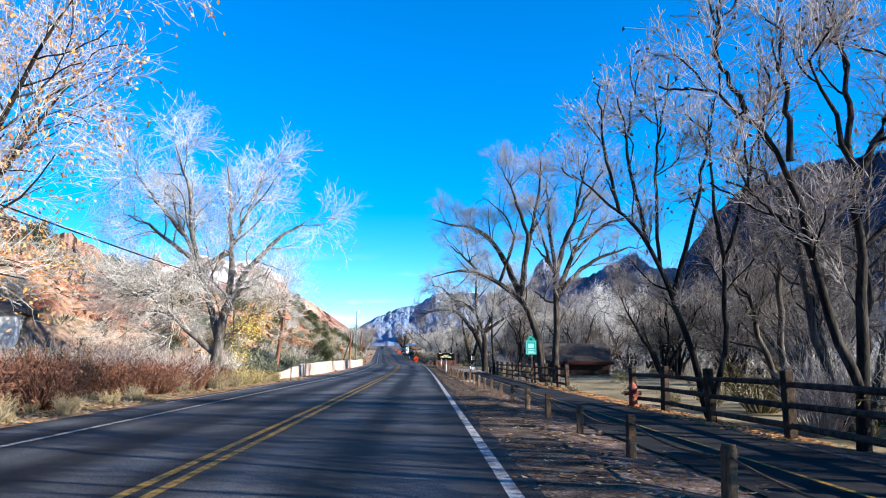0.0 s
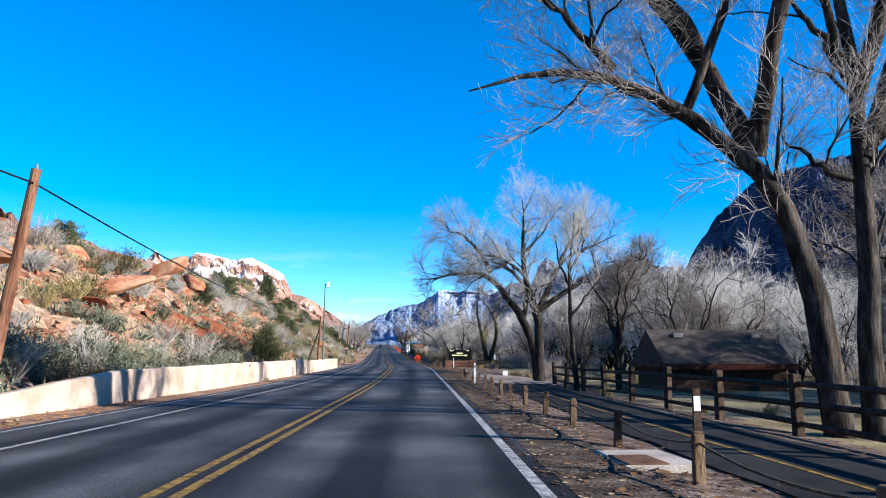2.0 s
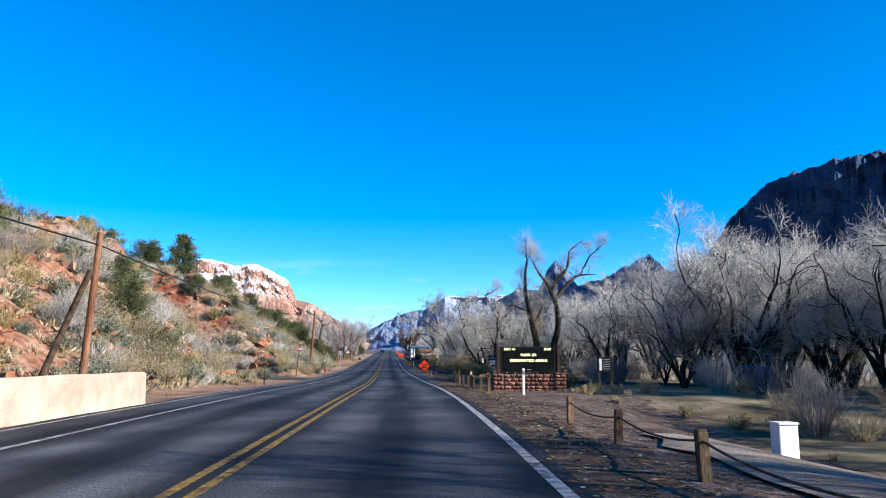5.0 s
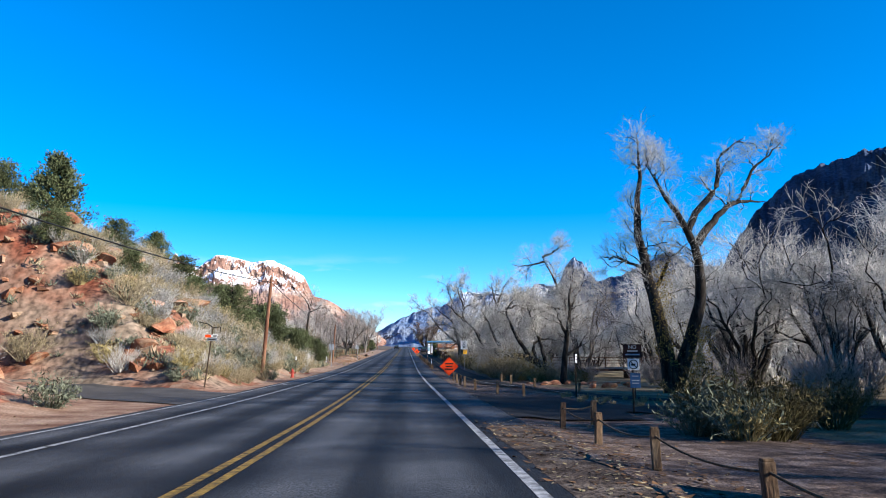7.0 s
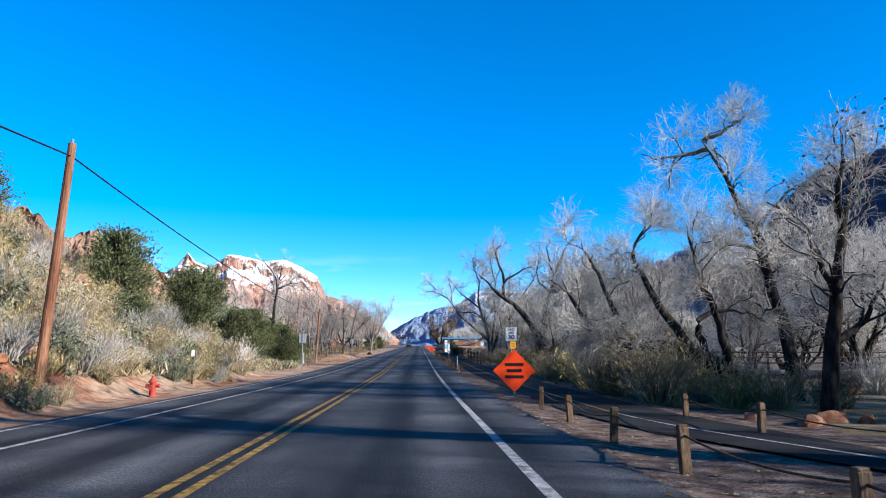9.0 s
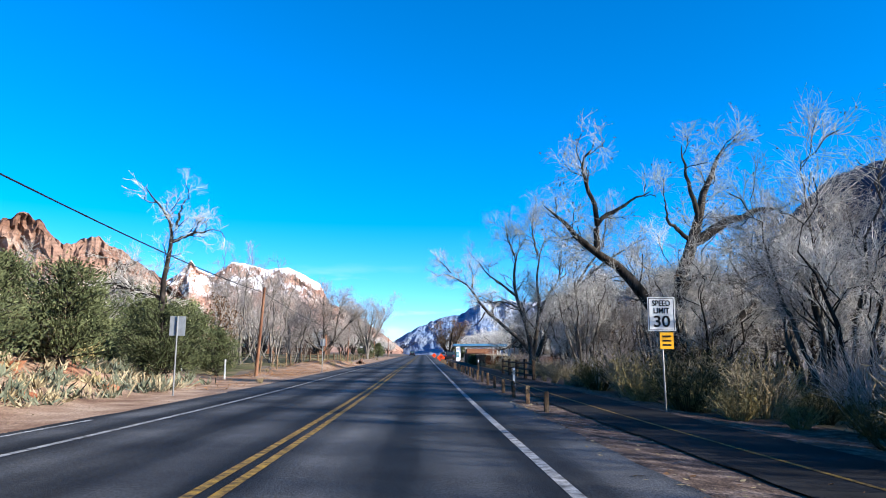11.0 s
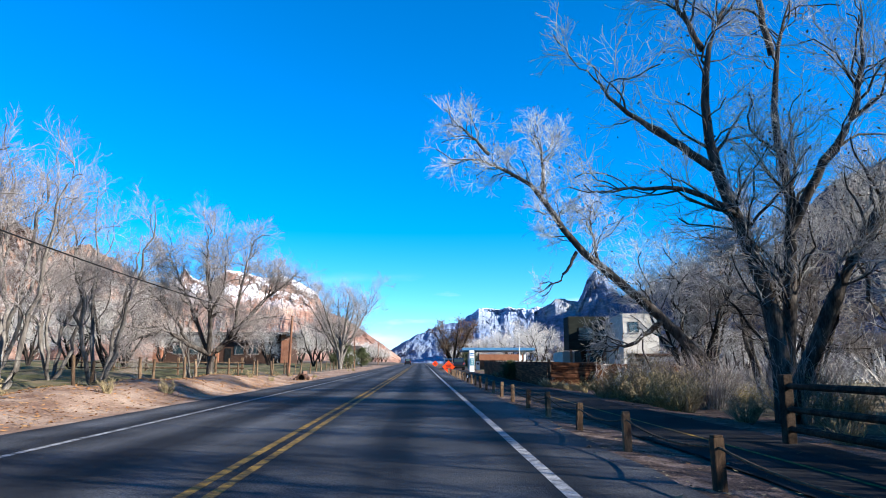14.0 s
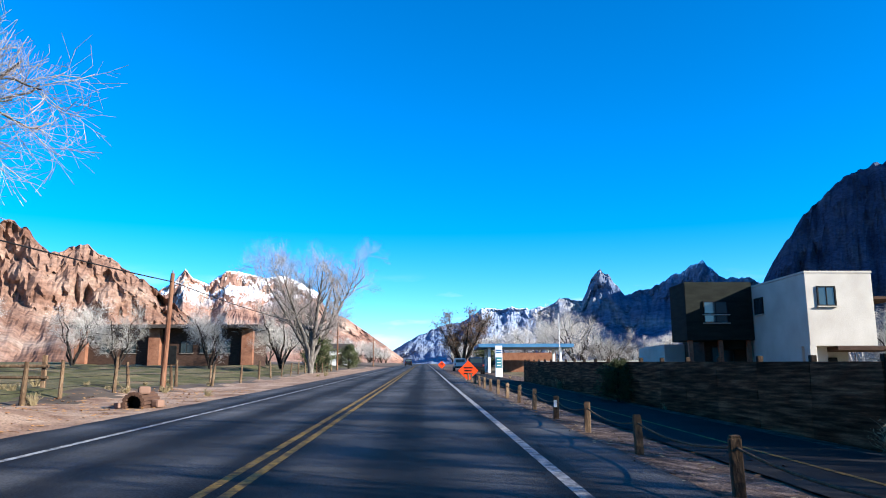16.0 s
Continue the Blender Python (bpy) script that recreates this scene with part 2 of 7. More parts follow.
def tubes(pts, rad, sides):
    """Vertices and quads of many tubes at once: pts (b, p, 3), rad (b, p)."""
    b, p, _ = pts.shape
    tan = np.gradient(pts, axis=1)
    tan /= np.linalg.norm(tan, axis=2, keepdims=True) + 1e-9
    ref = np.where(np.abs(tan[..., 2:3]) > 0.9, np.array([1.0, 0, 0]), np.array([0, 0, 1.0]))
    u = np.cross(tan, ref)
    u /= np.linalg.norm(u, axis=2, keepdims=True) + 1e-9
    w = np.cross(tan, u)
    ang = np.linspace(0, 2 * np.pi, sides, endpoint=False)
    v = pts[:, :, None] + rad[:, :, None, None] * (u[:, :, None] * np.cos(ang)[:, None] + w[:, :, None] * np.sin(ang)[:, None])
    i = np.arange(b)[:, None, None] * p * sides + np.arange(p - 1)[None, :, None] * sides
    k = np.arange(sides)[None, None]
    k2 = (k + 1) % sides
    q = np.stack([i + k, i + k2, i + sides + k2, i + sides + k], axis=-1).reshape(-1, 4)
    return v.reshape(-1, 3), q


def join(pieces):
    vs, qs, n = [], [], 0
    for v, q in pieces:
        vs.append(v)
        qs.append(q + n)
        n += len(v)
    return np.concatenate(vs), np.concatenate(qs)


# ---- the ground: one sheet to the horizon ----
M_GRAVEL = material("brown_gravel_verge", [(0.032, 0.022, 0.0176), (0.084, 0.058, 0.046), (0.172, 0.13, 0.108)], 3.0, 0.95, 0.9, 26, 0.7)
M_REDSOIL = material("red_sandy_soil", [(0.12, 0.062, 0.040), (0.205, 0.122, 0.082), (0.29, 0.20, 0.142)], 0.9, 0.95, 0.9, 22, 0.5, detail=9)
M_SAND = material("orange_sandy_verge", [(0.15, 0.088, 0.060), (0.25, 0.165, 0.115), (0.35, 0.255, 0.185)], 0.8, 0.95, 0.9, 22, 0.5, detail=9)
M_HILL = material("red_and_tan_hillside", [(0.135, 0.034, 0.018), (0.185, 0.082, 0.050), (0.225, 0.150, 0.105), (0.17, 0.128, 0.092)], 0.28, 0.95, 1.0, 3.0, 0.6, detail=12)
M_BANK = material("bare_red_earth", [(0.088, 0.024, 0.0112), (0.16, 0.048, 0.022), (0.232, 0.092, 0.048)], 0.5, 0.95, 1.0, 5, 0.4, detail=8)
# Brighter straw copy of the field grass below; sunlight is put into the colour.
M_MEADOW = material("straw_grass_sun_in_colour", [(0.09, 0.070, 0.038), (0.175, 0.14, 0.078), (0.27, 0.222, 0.13)], 0.5, 0.95, 0.8, 14, 0.4)
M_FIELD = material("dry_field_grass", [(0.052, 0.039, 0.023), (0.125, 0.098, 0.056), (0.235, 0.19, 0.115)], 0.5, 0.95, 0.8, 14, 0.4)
M_PASTURE = material("thin_green_pasture_grass", [(0.042, 0.036, 0.0168), (0.067, 0.067, 0.028), (0.112, 0.095, 0.05), (0.168, 0.118, 0.073)], 0.45, 0.95, 0.8, 14, 0.4)
M_SCRUB = material("grey_winter_scrubland", [(0.056, 0.042, 0.03), (0.106, 0.084, 0.065), (0.14, 0.112, 0.084)], 0.02, 0.95, 0.6, 0.6, 0.4)


def build_ground():
    lat = np.concatenate([-np.geomspace(4600, 62, 14), np.arange(-60, -22, 1.5), np.arange(-22, -4.5, 0.5), [-4.2, 0, 4.2], np.arange(4.6, 16, 0.5), np.arange(17, 60, 2.5), np.geomspace(64, 4600, 14)])
    y = np.concatenate([-np.geomspace(400, 24, 8), np.arange(-20, 340, 1.0), np.arange(345, 700, 8), np.geomspace(720, 4800, 18)])
    A, B = np.meshgrid(lat, y)
    z = road_z(B) + lay(A, B)
    z = z + 2.0 * wave(A, B, 60, 5) * smooth(60, 260, np.abs(A))
    z = np.where(np.abs(A) < 4.3, road_z(B) - 0.12, z)
    v = np.stack([road_x(B) + A, B, z], -1).reshape(-1, 3)
    n, m = A.shape
    i = np.arange(n - 1)[:, None] * m + np.arange(m - 1)[None]
    q = np.stack([i, i + 1, i + m + 1, i + m], -1).reshape(-1, 4)
    cl, cy = (A[:-1, :-1] + A[1:, 1:]).ravel() / 2, (B[:-1, :-1] + B[1:, 1:]).ravel() / 2
    jag = 0.8 * wave(cl, cy, 1.3, 4)
    idx = np.full(len(q), 4)
    near = cy < 420
    idx[(cl > 0) & (cl + jag < 11.5) & near] = 0
    far = 62 + 16 * wave(cy, cl * .2, 34, 2) + 6 * wave(cy, cl, 9, 3)
    near = cy + 40 * wave(cl, cy * .1, 22, 6) < 420
    idx[(cl > 0) & (cl + jag >= 11.5) & (cl < far) & near] = 3
    idx[(cl < 0) & (cl + jag > -9) & near] = 1
    idx[(cl < 0) & (cl + jag <= -9) & (cl > -80 + 10 * wave(cy, cl, 15, 4)) & (cy < 222 + 4 * wave(cl, cy, 3, 5))] = 2
    idx[(cl < 0) & (cl + jag <= -10.5) & (cl > -80 + 10 * wave(cy, cl, 15, 4)) & (idx != 2) & (cy >= 215) & near] = 5
    idx[(cl < -6.1) & (cl > -12) & (cy - 9 * (1 - np.exp((cl + 5) / 9)) > 147.2) & (cy < 186 + 4 * jag)] = 2
    # Sun-brightened grass colour over the field along the first stretch.
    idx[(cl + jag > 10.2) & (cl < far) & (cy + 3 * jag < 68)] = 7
    idx[(idx == 1) & (cy + 3 * jag > 188)] = 8
    bank = (cl + jag < -6.8) & (cl + 1.6 * jag > -14.5) & (cy + 2 * jag > 76) & (cy + 3 * jag < 107)
    idx[bank] = 6
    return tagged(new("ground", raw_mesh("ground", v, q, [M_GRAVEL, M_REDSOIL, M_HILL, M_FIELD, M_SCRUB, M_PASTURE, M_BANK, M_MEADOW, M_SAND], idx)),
                  "red and tan valley ground with gravel verges and dry grass", "ground", kind="structure")


build_ground()


def strip(name, lat0, lat1, y0, y1, lift, mat, label, category, cols=1, step=1.0, ragged=0.0, rise=None):
    """A sheet along the road between two distances from the yellow line."""
    ys = np.arange(y0, y1 + 0.01, step)
    ls = np.linspace(lat0, lat1, cols + 1)
    A, B = np.meshgrid(ls, ys)
    if ragged:
        A[:, 0] += ragged * wave(B[:, 0], B[:, 0] * 0.3, 1.1, 7)
        A[:, -1] += ragged * wave(B[:, 0], B[:, 0] * 0.4, 0.9, 9)
    z = road_z(B) + (lift if rise is None else rise(A, B))
    v = np.stack([road_x(B) + A, B, z], -1).reshape(-1, 3)
    n, m = A.shape
    i = np.arange(n - 1)[:, None] * m + np.arange(m - 1)[None]
    q = np.stack([i, i + 1, i + m + 1, i + m], -1).reshape(-1, 4)
    ob = new(name, raw_mesh(name, v, q, mat, uv=np.stack([A, B], -1).reshape(-1, 2)))
    return tagged(ob, label, category, kind="structure")


def asphalt():
    """Dark asphalt with paler wheel tracks along the lanes, patches, fine stone grain and a little wet-looking sheen."""
    m = material("worn_asphalt", [(0.0128, 0.0132, 0.0144), (0.026, 0.027, 0.029), (0.046, 0.047, 0.049)], 0.35, 0.75, 0.6, 60, 0.45, spec=0.12)
    sock, bs, nt = colour_socket(m)
    uv = nt.nodes.new("ShaderNodeUVMap")
    sep = nt.nodes.new("ShaderNodeSeparateXYZ")
    nt.links.new(uv.outputs[0], sep.inputs[0])
    nz = nt.nodes.new("ShaderNodeTexNoise")
    mp = nt.nodes.new("ShaderNodeMapping")
    mp.inputs["Scale"].default_value = (1.6, 0.09, 1)
    nt.links.new(uv.outputs[0], mp.inputs["Vector"])
    nt.links.new(mp.outputs[0], nz.inputs["Vector"])
    nz.inputs["Scale"].default_value, nz.inputs["Detail"].default_value = 1.0, 5
    a = nt.nodes.new("ShaderNodeMath")
    a.operation = "MULTIPLY_ADD"
    a.inputs[1].default_value, a.inputs[2].default_value = 3.59, -3.05
    nt.links.new(sep.outputs[0], a.inputs[0])
    c = nt.nodes.new("ShaderNodeMath")
    c.operation = "COSINE"
    nt.links.new(a.outputs[0], c.inputs[0])
    s = nt.nodes.new("ShaderNodeMath")
    s.operation = "MULTIPLY_ADD"
    s.inputs[1].default_value = 0.25
    nt.links.new(c.outputs[0], s.inputs[0])
    nt.links.new(nz.outputs["Fac"], s.inputs[2])
    r = nt.nodes.new("ShaderNodeMapRange")
    r.inputs["From Min"].default_value, r.inputs["From Max"].default_value = 0.25, 0.85
    r.inputs["To Min"].default_value, r.inputs["To Max"].default_value = 0.42, 2.1
    nt.links.new(s.outputs[0], r.inputs["Value"])
    mul = nt.nodes.new("ShaderNodeMix")
    mul.data_type, mul.blend_type = "RGBA", "MULTIPLY"
    mul.inputs["Factor"].default_value = 1
    nt.links.new(sock, mul.inputs["A"])
    nt.links.new(r.outputs[0], mul.inputs["B"])
    # bright stone chips and dark tar in the worn surface
    chip = nt.nodes.new("ShaderNodeTexNoise")
    chip.inputs["Scale"].default_value, chip.inputs["Detail"].default_value = 1.0, 3
    cm = nt.nodes.new("ShaderNodeMapping")
    cm.inputs["Scale"].default_value = (42, 17, 1)
    nt.links.new(uv.outputs[0], cm.inputs["Vector"])
    nt.links.new(cm.outputs[0], chip.inputs["Vector"])
    cr = nt.nodes.new("ShaderNodeMapRange")
    cr.inputs["From Min"].default_value, cr.inputs["From Max"].default_value = 0.32, 0.68
    cr.inputs["To Min"].default_value, cr.inputs["To Max"].default_value = 0.5, 1.5
    nt.links.new(chip.outputs["Fac"], cr.inputs["Value"])
    m2 = nt.nodes.new("ShaderNodeMix")
    m2.data_type, m2.blend_type = "RGBA", "MULTIPLY"
    m2.inputs["Factor"].default_value = 1
    nt.links.new(mul.outputs["Result"], m2.inputs["A"])
    nt.links.new(cr.outputs[0], m2.inputs["B"])
    nt.links.new(m2.outputs["Result"], bs.inputs["Base Color"])
    return m


M_ASPHALT = asphalt()
M_TRAIL = material("dark_path_asphalt", [(0.0136, 0.0140, 0.0148), (0.029, 0.029, 0.03)], 0.8, 0.85, 0.5, 50, 0.45, spec=0.04)
M_YELLOW = material("worn_yellow_paint", [(0.04, 0.029, 0.0144), (0.16, 0.1, 0.024), (0.272, 0.168, 0.032)], 7, 0.7, 0.3, 40, 0.4)
M_WHITE = material("worn_white_paint", [(0.056, 0.056, 0.056), (0.224, 0.224, 0.224), (0.36, 0.36, 0.352)], 6, 0.7, 0.3, 40, 0.35)
M_PALE = material("faded_white_paint", [(0.096, 0.096, 0.096), (0.4, 0.4, 0.392)], 6, 0.7, 0.3, 40, 0.35)
M_CONCRETE = material("pale_dusty_gravel", [(0.208, 0.176, 0.152), (0.304, 0.268, 0.236), (0.368, 0.328, 0.296)], 1.2, 0.9, 0.4, 30, 0.2)

strip("road", -5.0, 4.75, -60, 1500, 0.0, M_ASPHALT, "worn dark grey two-lane asphalt road with paler wheel tracks", "road", 14, 1.0, 0.06)
strip("centre_line", -0.19, -0.07, -60, 900, 0.004, M_YELLOW, "worn yellow centre line painted on the asphalt", "road marking")
strip("centre_line", 0.07, 0.19, -60, 900, 0.004, M_YELLOW, "worn yellow centre line painted on the asphalt", "road marking")
strip("edge_line", 3.43, 3.57, -60, 900, 0.004, M_WHITE, "worn white edge line beside the gravel shoulder", "road marking")
strip("edge_line", -3.46, -3.34, -60, 900, 0.004, M_WHITE, "worn white edge line beside the bicycle lane", "road marking")
strip("edge_line", -4.75, -4.65, 22, 192, 0.004, M_PALE, "faded white outer line of the bicycle lane", "road marking")
M_SHOULDER = material("leaf_strewn_dusty_asphalt", [(0.030, 0.0225, 0.018), (0.062, 0.047, 0.038), (0.115, 0.09, 0.072)], 2.2, 0.95, 0.9, 24, 0.7, spec=.03)
strip("shoulder", 3.78, 4.72, -60, 131, 0.003, M_SHOULDER, "dusty brown leaf-strewn shoulder of the asphalt", "road", 3, 1.0, 0.07)
for ya, yb in ((-60, 72), (164, 330)):
    strip("trail", 6.05, 8.5, ya, yb, 0.0, M_TRAIL, "narrow dark asphalt path beside the road", "path", 4, 1.0, 0.08, rise=lambda a, b: lay(a, b) + 0.03)
    strip("trail_line", 7.0, 7.08, ya, yb, 0.0, M_YELLOW, "thin yellow line along the path", "road marking", rise=lambda a, b: lay(a, b) + 0.036)
strip("pull_out", 4.6, 8.2, 133.6, 146.0, 0.0, M_TRAIL, "dark asphalt pull-out opening beside the road", "pavement", 6, 1.0, 0.35, rise=lambda a, b: np.where(a < 5.2, -0.01, lay(a, b) + 0.045))
M_APRON = material("sandy_brown_gravel", [(0.115, 0.088, 0.068), (0.185, 0.148, 0.120), (0.25, 0.208, 0.172)], 1.2, 0.95, 0.6, 30, 0.45)
strip("gravel_apron", 6.0, 10.0, 72.0, 96, 0.0, M_APRON, "pale dusty gravel apron beside the road", "pavement", 6, 1.0, 0.4, rise=lambda a, b: lay(a, b) + 0.04)


def ribbon(name, line, width, mat, label, category, lift=0.0):
    """A curving path laid on the ground through a few (lat, y) stations."""
    p = np.array(line, float)
    run = np.concatenate([[0], np.cumsum(np.linalg.norm(np.diff(p, axis=0), axis=1))])
    u = np.linspace(0, run[-1], int(run[-1] / .7) + 2)
    c = np.stack([np.interp(u, run, p[:, k]) for k in range(2)], -1)
    for _ in range(6):
        c[1:-1] = .25 * c[:-2] + .5 * c[1:-1] + .25 * c[2:]
    t = np.gradient(c, axis=0)
    t /= np.linalg.norm(t, axis=1, keepdims=True)
    side = np.stack([t[:, 1], -t[:, 0]], -1)
    f = np.linspace(-.5, .5, 5)
    e = c[:, None] + side[:, None] * (f[None, :, None] * (width + .1 * wave(u, u * .3, 1.2, 3)[:, None, None]))
    A, B = e[..., 0], e[..., 1]
    v = np.stack([road_x(B) + A, B, road_z(B) + lay(A, B) + lift], -1).reshape(-1, 3)
    n, m = A.shape
    i = np.arange(n - 1)[:, None] * m + np.arange(m - 1)[None]
    q = np.stack([i, i + 1, i + m + 1, i + m], -1).reshape(-1, 4)
    return tagged(new(name, raw_mesh(name, v, q, mat, uv=np.stack([A, B], -1).reshape(-1, 2))), label, category, kind="structure")


BEND_TRAIL = [(7.27, 164.4), (7.45, 161.5), (8.0, 158.9), (9.0, 155.4), (10.3, 151.2), (12.0, 147.2), (14.5, 144.2), (19.0, 142.0), (24.0, 141.0)]
ribbon("trail_bend", BEND_TRAIL, 2.3, M_TRAIL, "dark asphalt path bending away towards the footbridge", "path", .034)
ribbon("trail_bend_line", [(a - .23, b) for a, b in BEND_TRAIL[:6]], .08, M_PALE, "faded pale line along the bending path", "road marking", .040)
ribbon("pull_out_lane", [(6.5, 139.6), (10.0, 139.2), (15.0, 139.0), (24.0, 139.6)], 5.6, M_TRAIL, "dark asphalt lane leading off the pull-out", "pavement", .040)


def driveway():
    """Asphalt side road that leaves to the left, at the foot of the hill."""
    u = np.linspace(0, 1, 24)
    lat = -4.95 - 22 * u
    v = []
    for s in (0, 1):
        yy = (139.0 if s == 0 else 146.6) + 9 * (1 - np.exp(-22 * u / 9))
        v.append(np.stack([road_x(yy) + lat, yy, road_z(yy) + np.maximum(lay(lat, yy), -0.03) + 0.03], -1))
    verts = np.concatenate(v)
    i = np.arange(23)
    q = np.stack([i, i + 1, i + 25, i + 24], -1)
    ob = new("side_road", raw_mesh("side_road", verts, q, material("grey_side_road_asphalt", [(0.039, 0.036, 0.034), (0.073, 0.067, 0.062)], 0.8, 0.85, 0.5, 50, 0.35, spec=0.2), uv=verts[:, :2]))
    tagged(ob, "grey asphalt side road leaving towards the hill", "road", kind="structure")


driveway()

# ---- mountains ----
def rock(name, colours, snow=0.0, scale=0.01, line=250.0):
    """Layered rock; snow lies where the face is flat enough."""
    m = material(name, colours, scale, 0.95, 0.0, scale * 9, 0.35, detail=9, stretch=(1, 1, 2.2))
    sock, bs, nt = colour_socket(m)
    ge = nt.nodes.new("ShaderNodeNewGeometry")
    sep = nt.nodes.new("ShaderNodeSeparateXYZ")
    nt.links.new(ge.outputs["Normal"], sep.inputs[0])
    if snow:
        nz = nt.nodes.new("ShaderNodeTexNoise")
        tc = nt.nodes.new("ShaderNodeTexCoord")
        nt.links.new(tc.outputs["Object"], nz.inputs["Vector"])
        nz.inputs["Scale"].default_value, nz.inputs["Detail"].default_value = scale * 2, 8
        ad = nt.nodes.new("ShaderNodeMath")
        ad.operation = "MULTIPLY_ADD"
        ad.inputs[1].default_value = 0.45
        nt.links.new(nz.outputs["Fac"], ad.inputs[0])
        nt.links.new(sep.outputs[2], ad.inputs[2])
        r = nt.nodes.new("ShaderNodeMapRange")
        r.inputs["From Min"].default_value, r.inputs["From Max"].default_value = 1.05 - snow, 1.18 - snow
        nt.links.new(ad.outputs[0], r.inputs["Value"])
        mx = nt.nodes.new("ShaderNodeMix")
        mx.data_type = "RGBA"
        hp = nt.nodes.new("ShaderNodeSeparateXYZ")
        nt.links.new(tc.outputs["Object"], hp.inputs[0])
        hr = nt.nodes.new("ShaderNodeMapRange")
        hr.inputs["From Min"].default_value, hr.inputs["From Max"].default_value = line, line * 1.35
        nt.links.new(hp.outputs[2], hr.inputs["Value"])
        both = nt.nodes.new("ShaderNodeMath")
        both.operation = "MULTIPLY"
        nt.links.new(r.outputs[0], both.inputs[0])
        nt.links.new(hr.outputs[0], both.inputs[1])
        nt.links.new(both.outputs[0], mx.inputs["Factor"])
        nt.links.new(sock, mx.inputs["A"])
        mx.inputs["B"].default_value = (0.8, 0.82, 0.85, 1)
        nt.links.new(mx.outputs["Result"], bs.inputs["Base Color"])
    return m


M_RED_ROCK = rock("red_sandstone", [(0.112, 0.058, 0.039), (0.196, 0.118, 0.086), (0.269, 0.202, 0.159)], 0.0, 0.006)
M_SNOW_ROCK = rock("snowy_sandstone", [(0.115, 0.062, 0.048), (0.22, 0.125, 0.094), (0.28, 0.205, 0.162)], 0.31, 0.006, 300)
# Distance haze is put into this rock as a blue base colour.
M_FAR_ROCK = rock("far_haze_blue_snowy_rock", [(0.085, 0.135, 0.23), (0.125, 0.175, 0.27), (0.19, 0.22, 0.27)], 0.27, 0.005, 300)
# Blue for haze and sky-lit shade is mixed into this rock's colour.
M_PEAK_ROCK = rock("haze_blue_peak_rock", [(0.058, 0.088, 0.150), (0.098, 0.126, 0.188), (0.22, 0.225, 0.235)], 0.26, 0.006, 345)
# The cliff's shade and haze are in its dark blue colours.
M_CLIFF_ROCK = rock("shade_blue_cliff_rock", [(0.013, 0.027, 0.060), (0.024, 0.040, 0.080), (0.044, 0.057, 0.090)], 0.0, 0.012)

CENTRE = Vector((0.0, 130.0, 2.0))


def mountain(name, az, el, dist, mat, label, seed=1, flute=0.5, jag=0.5, cliff=0.55, foot=0.62, n=380, rows=52, shade_back=False):
    """A range seen along bearings az (degrees) with crest heights el (degrees): wooded talus, gullied cliff bands, crest and back slope."""
    a = np.linspace(az[0], az[-1], n)
    e = np.interp(a, az, el)
    e = e + jag * np.array([noise.fractal(Vector((x * 1.3, seed, 0)), 1.0, 2.1, 5) for x in a]) * np.clip(e / 7, 0.3, 1.3) * 0.55
    top = np.tan(np.radians(np.maximum(e, 0.2))) * dist
    s = np.linspace(0, 1, rows)
    # The raised back is hidden behind the crest, added to shade the ridge beyond.
    lv = np.interp(s, (0, 0.30, 0.42, 0.50, 0.60, 0.80, 0.88, 1.0), (0, cliff * 0.62, cliff * 0.92, cliff * 1.1, 0.5 * cliff + 0.46, 0.97, 1.0, 1.4 if shade_back else 0.55))
    rd = np.interp(s, (0, 0.30, 0.42, 0.50, 0.60, 0.80, 0.88, 1.0), (foot, foot + 0.6 * (0.95 - foot), 0.935, 0.95, 0.962, 0.985, 1.0, 1.55 if shade_back else 1.15))
    A, S = np.meshgrid(a, s)
    gul = np.array([[noise.multi_fractal(Vector((x * 0.55, t * 4.5 + seed, seed * 1.7)), 0.9, 2.1, 6) - 1.0 for x in a] for t in s])
    fine = np.array([[noise.fractal(Vector((x * 2.6, t * 14.0, seed)), 0.9, 2.0, 4) for x in a] for t in s])
    ledge = np.array([[noise.ridged_multi_fractal(Vector((x * 0.22 + seed, t * 9.0, seed)), 0.8, 2.2, 5, 1.0, 2.0) - 1.2 for x in a] for t in s])
    gul = gul + 0.12 * ledge
    face = np.clip(1.2 - np.abs(S - 0.62) * 1.4, 0.25, 1)
    R = dist * (rd[:, None] + 0.030 * flute * face * gul + 0.008 * flute * fine)
    Z = top[None] * lv[:, None] * (1 + 0.05 * fine * (S > 0.05) * (S < 0.8)) + np.where(S < 0.01, -40, 0)
    V = np.stack([CENTRE.x + R * np.sin(np.radians(A)), CENTRE.y + R * np.cos(np.radians(A)), CENTRE.z + Z], -1)
    m, k = A.shape
    i = np.arange(m - 1)[:, None] * k + np.arange(k - 1)[None]
    q = np.stack([i, i + 1, i + k + 1, i + k], -1).reshape(-1, 4)
    return tagged(new(name, raw_mesh(name, V.reshape(-1, 3), q, mat, soft=False)), label, "mountain", kind="structure")


mountain("backdrop_mesa", (-21, -18.2, -17.4, -16.8, -15.8, -14.6, -13.6, -12, -10.4, -9, -7.9, -7.2, -5.8, -4.9, -3, -1.5),
         (5.0, 6.9, 7.9, 7.2, 6.9, 7.8, 7.9, 7.5, 7.6, 7.1, 6.5, 5.0, 4.6, 4.0, 2.7, 1.6), 3600, M_SNOW_ROCK, "snow-topped red sandstone mesa under the sky", 3, 0.38, 0.16, 0.62)
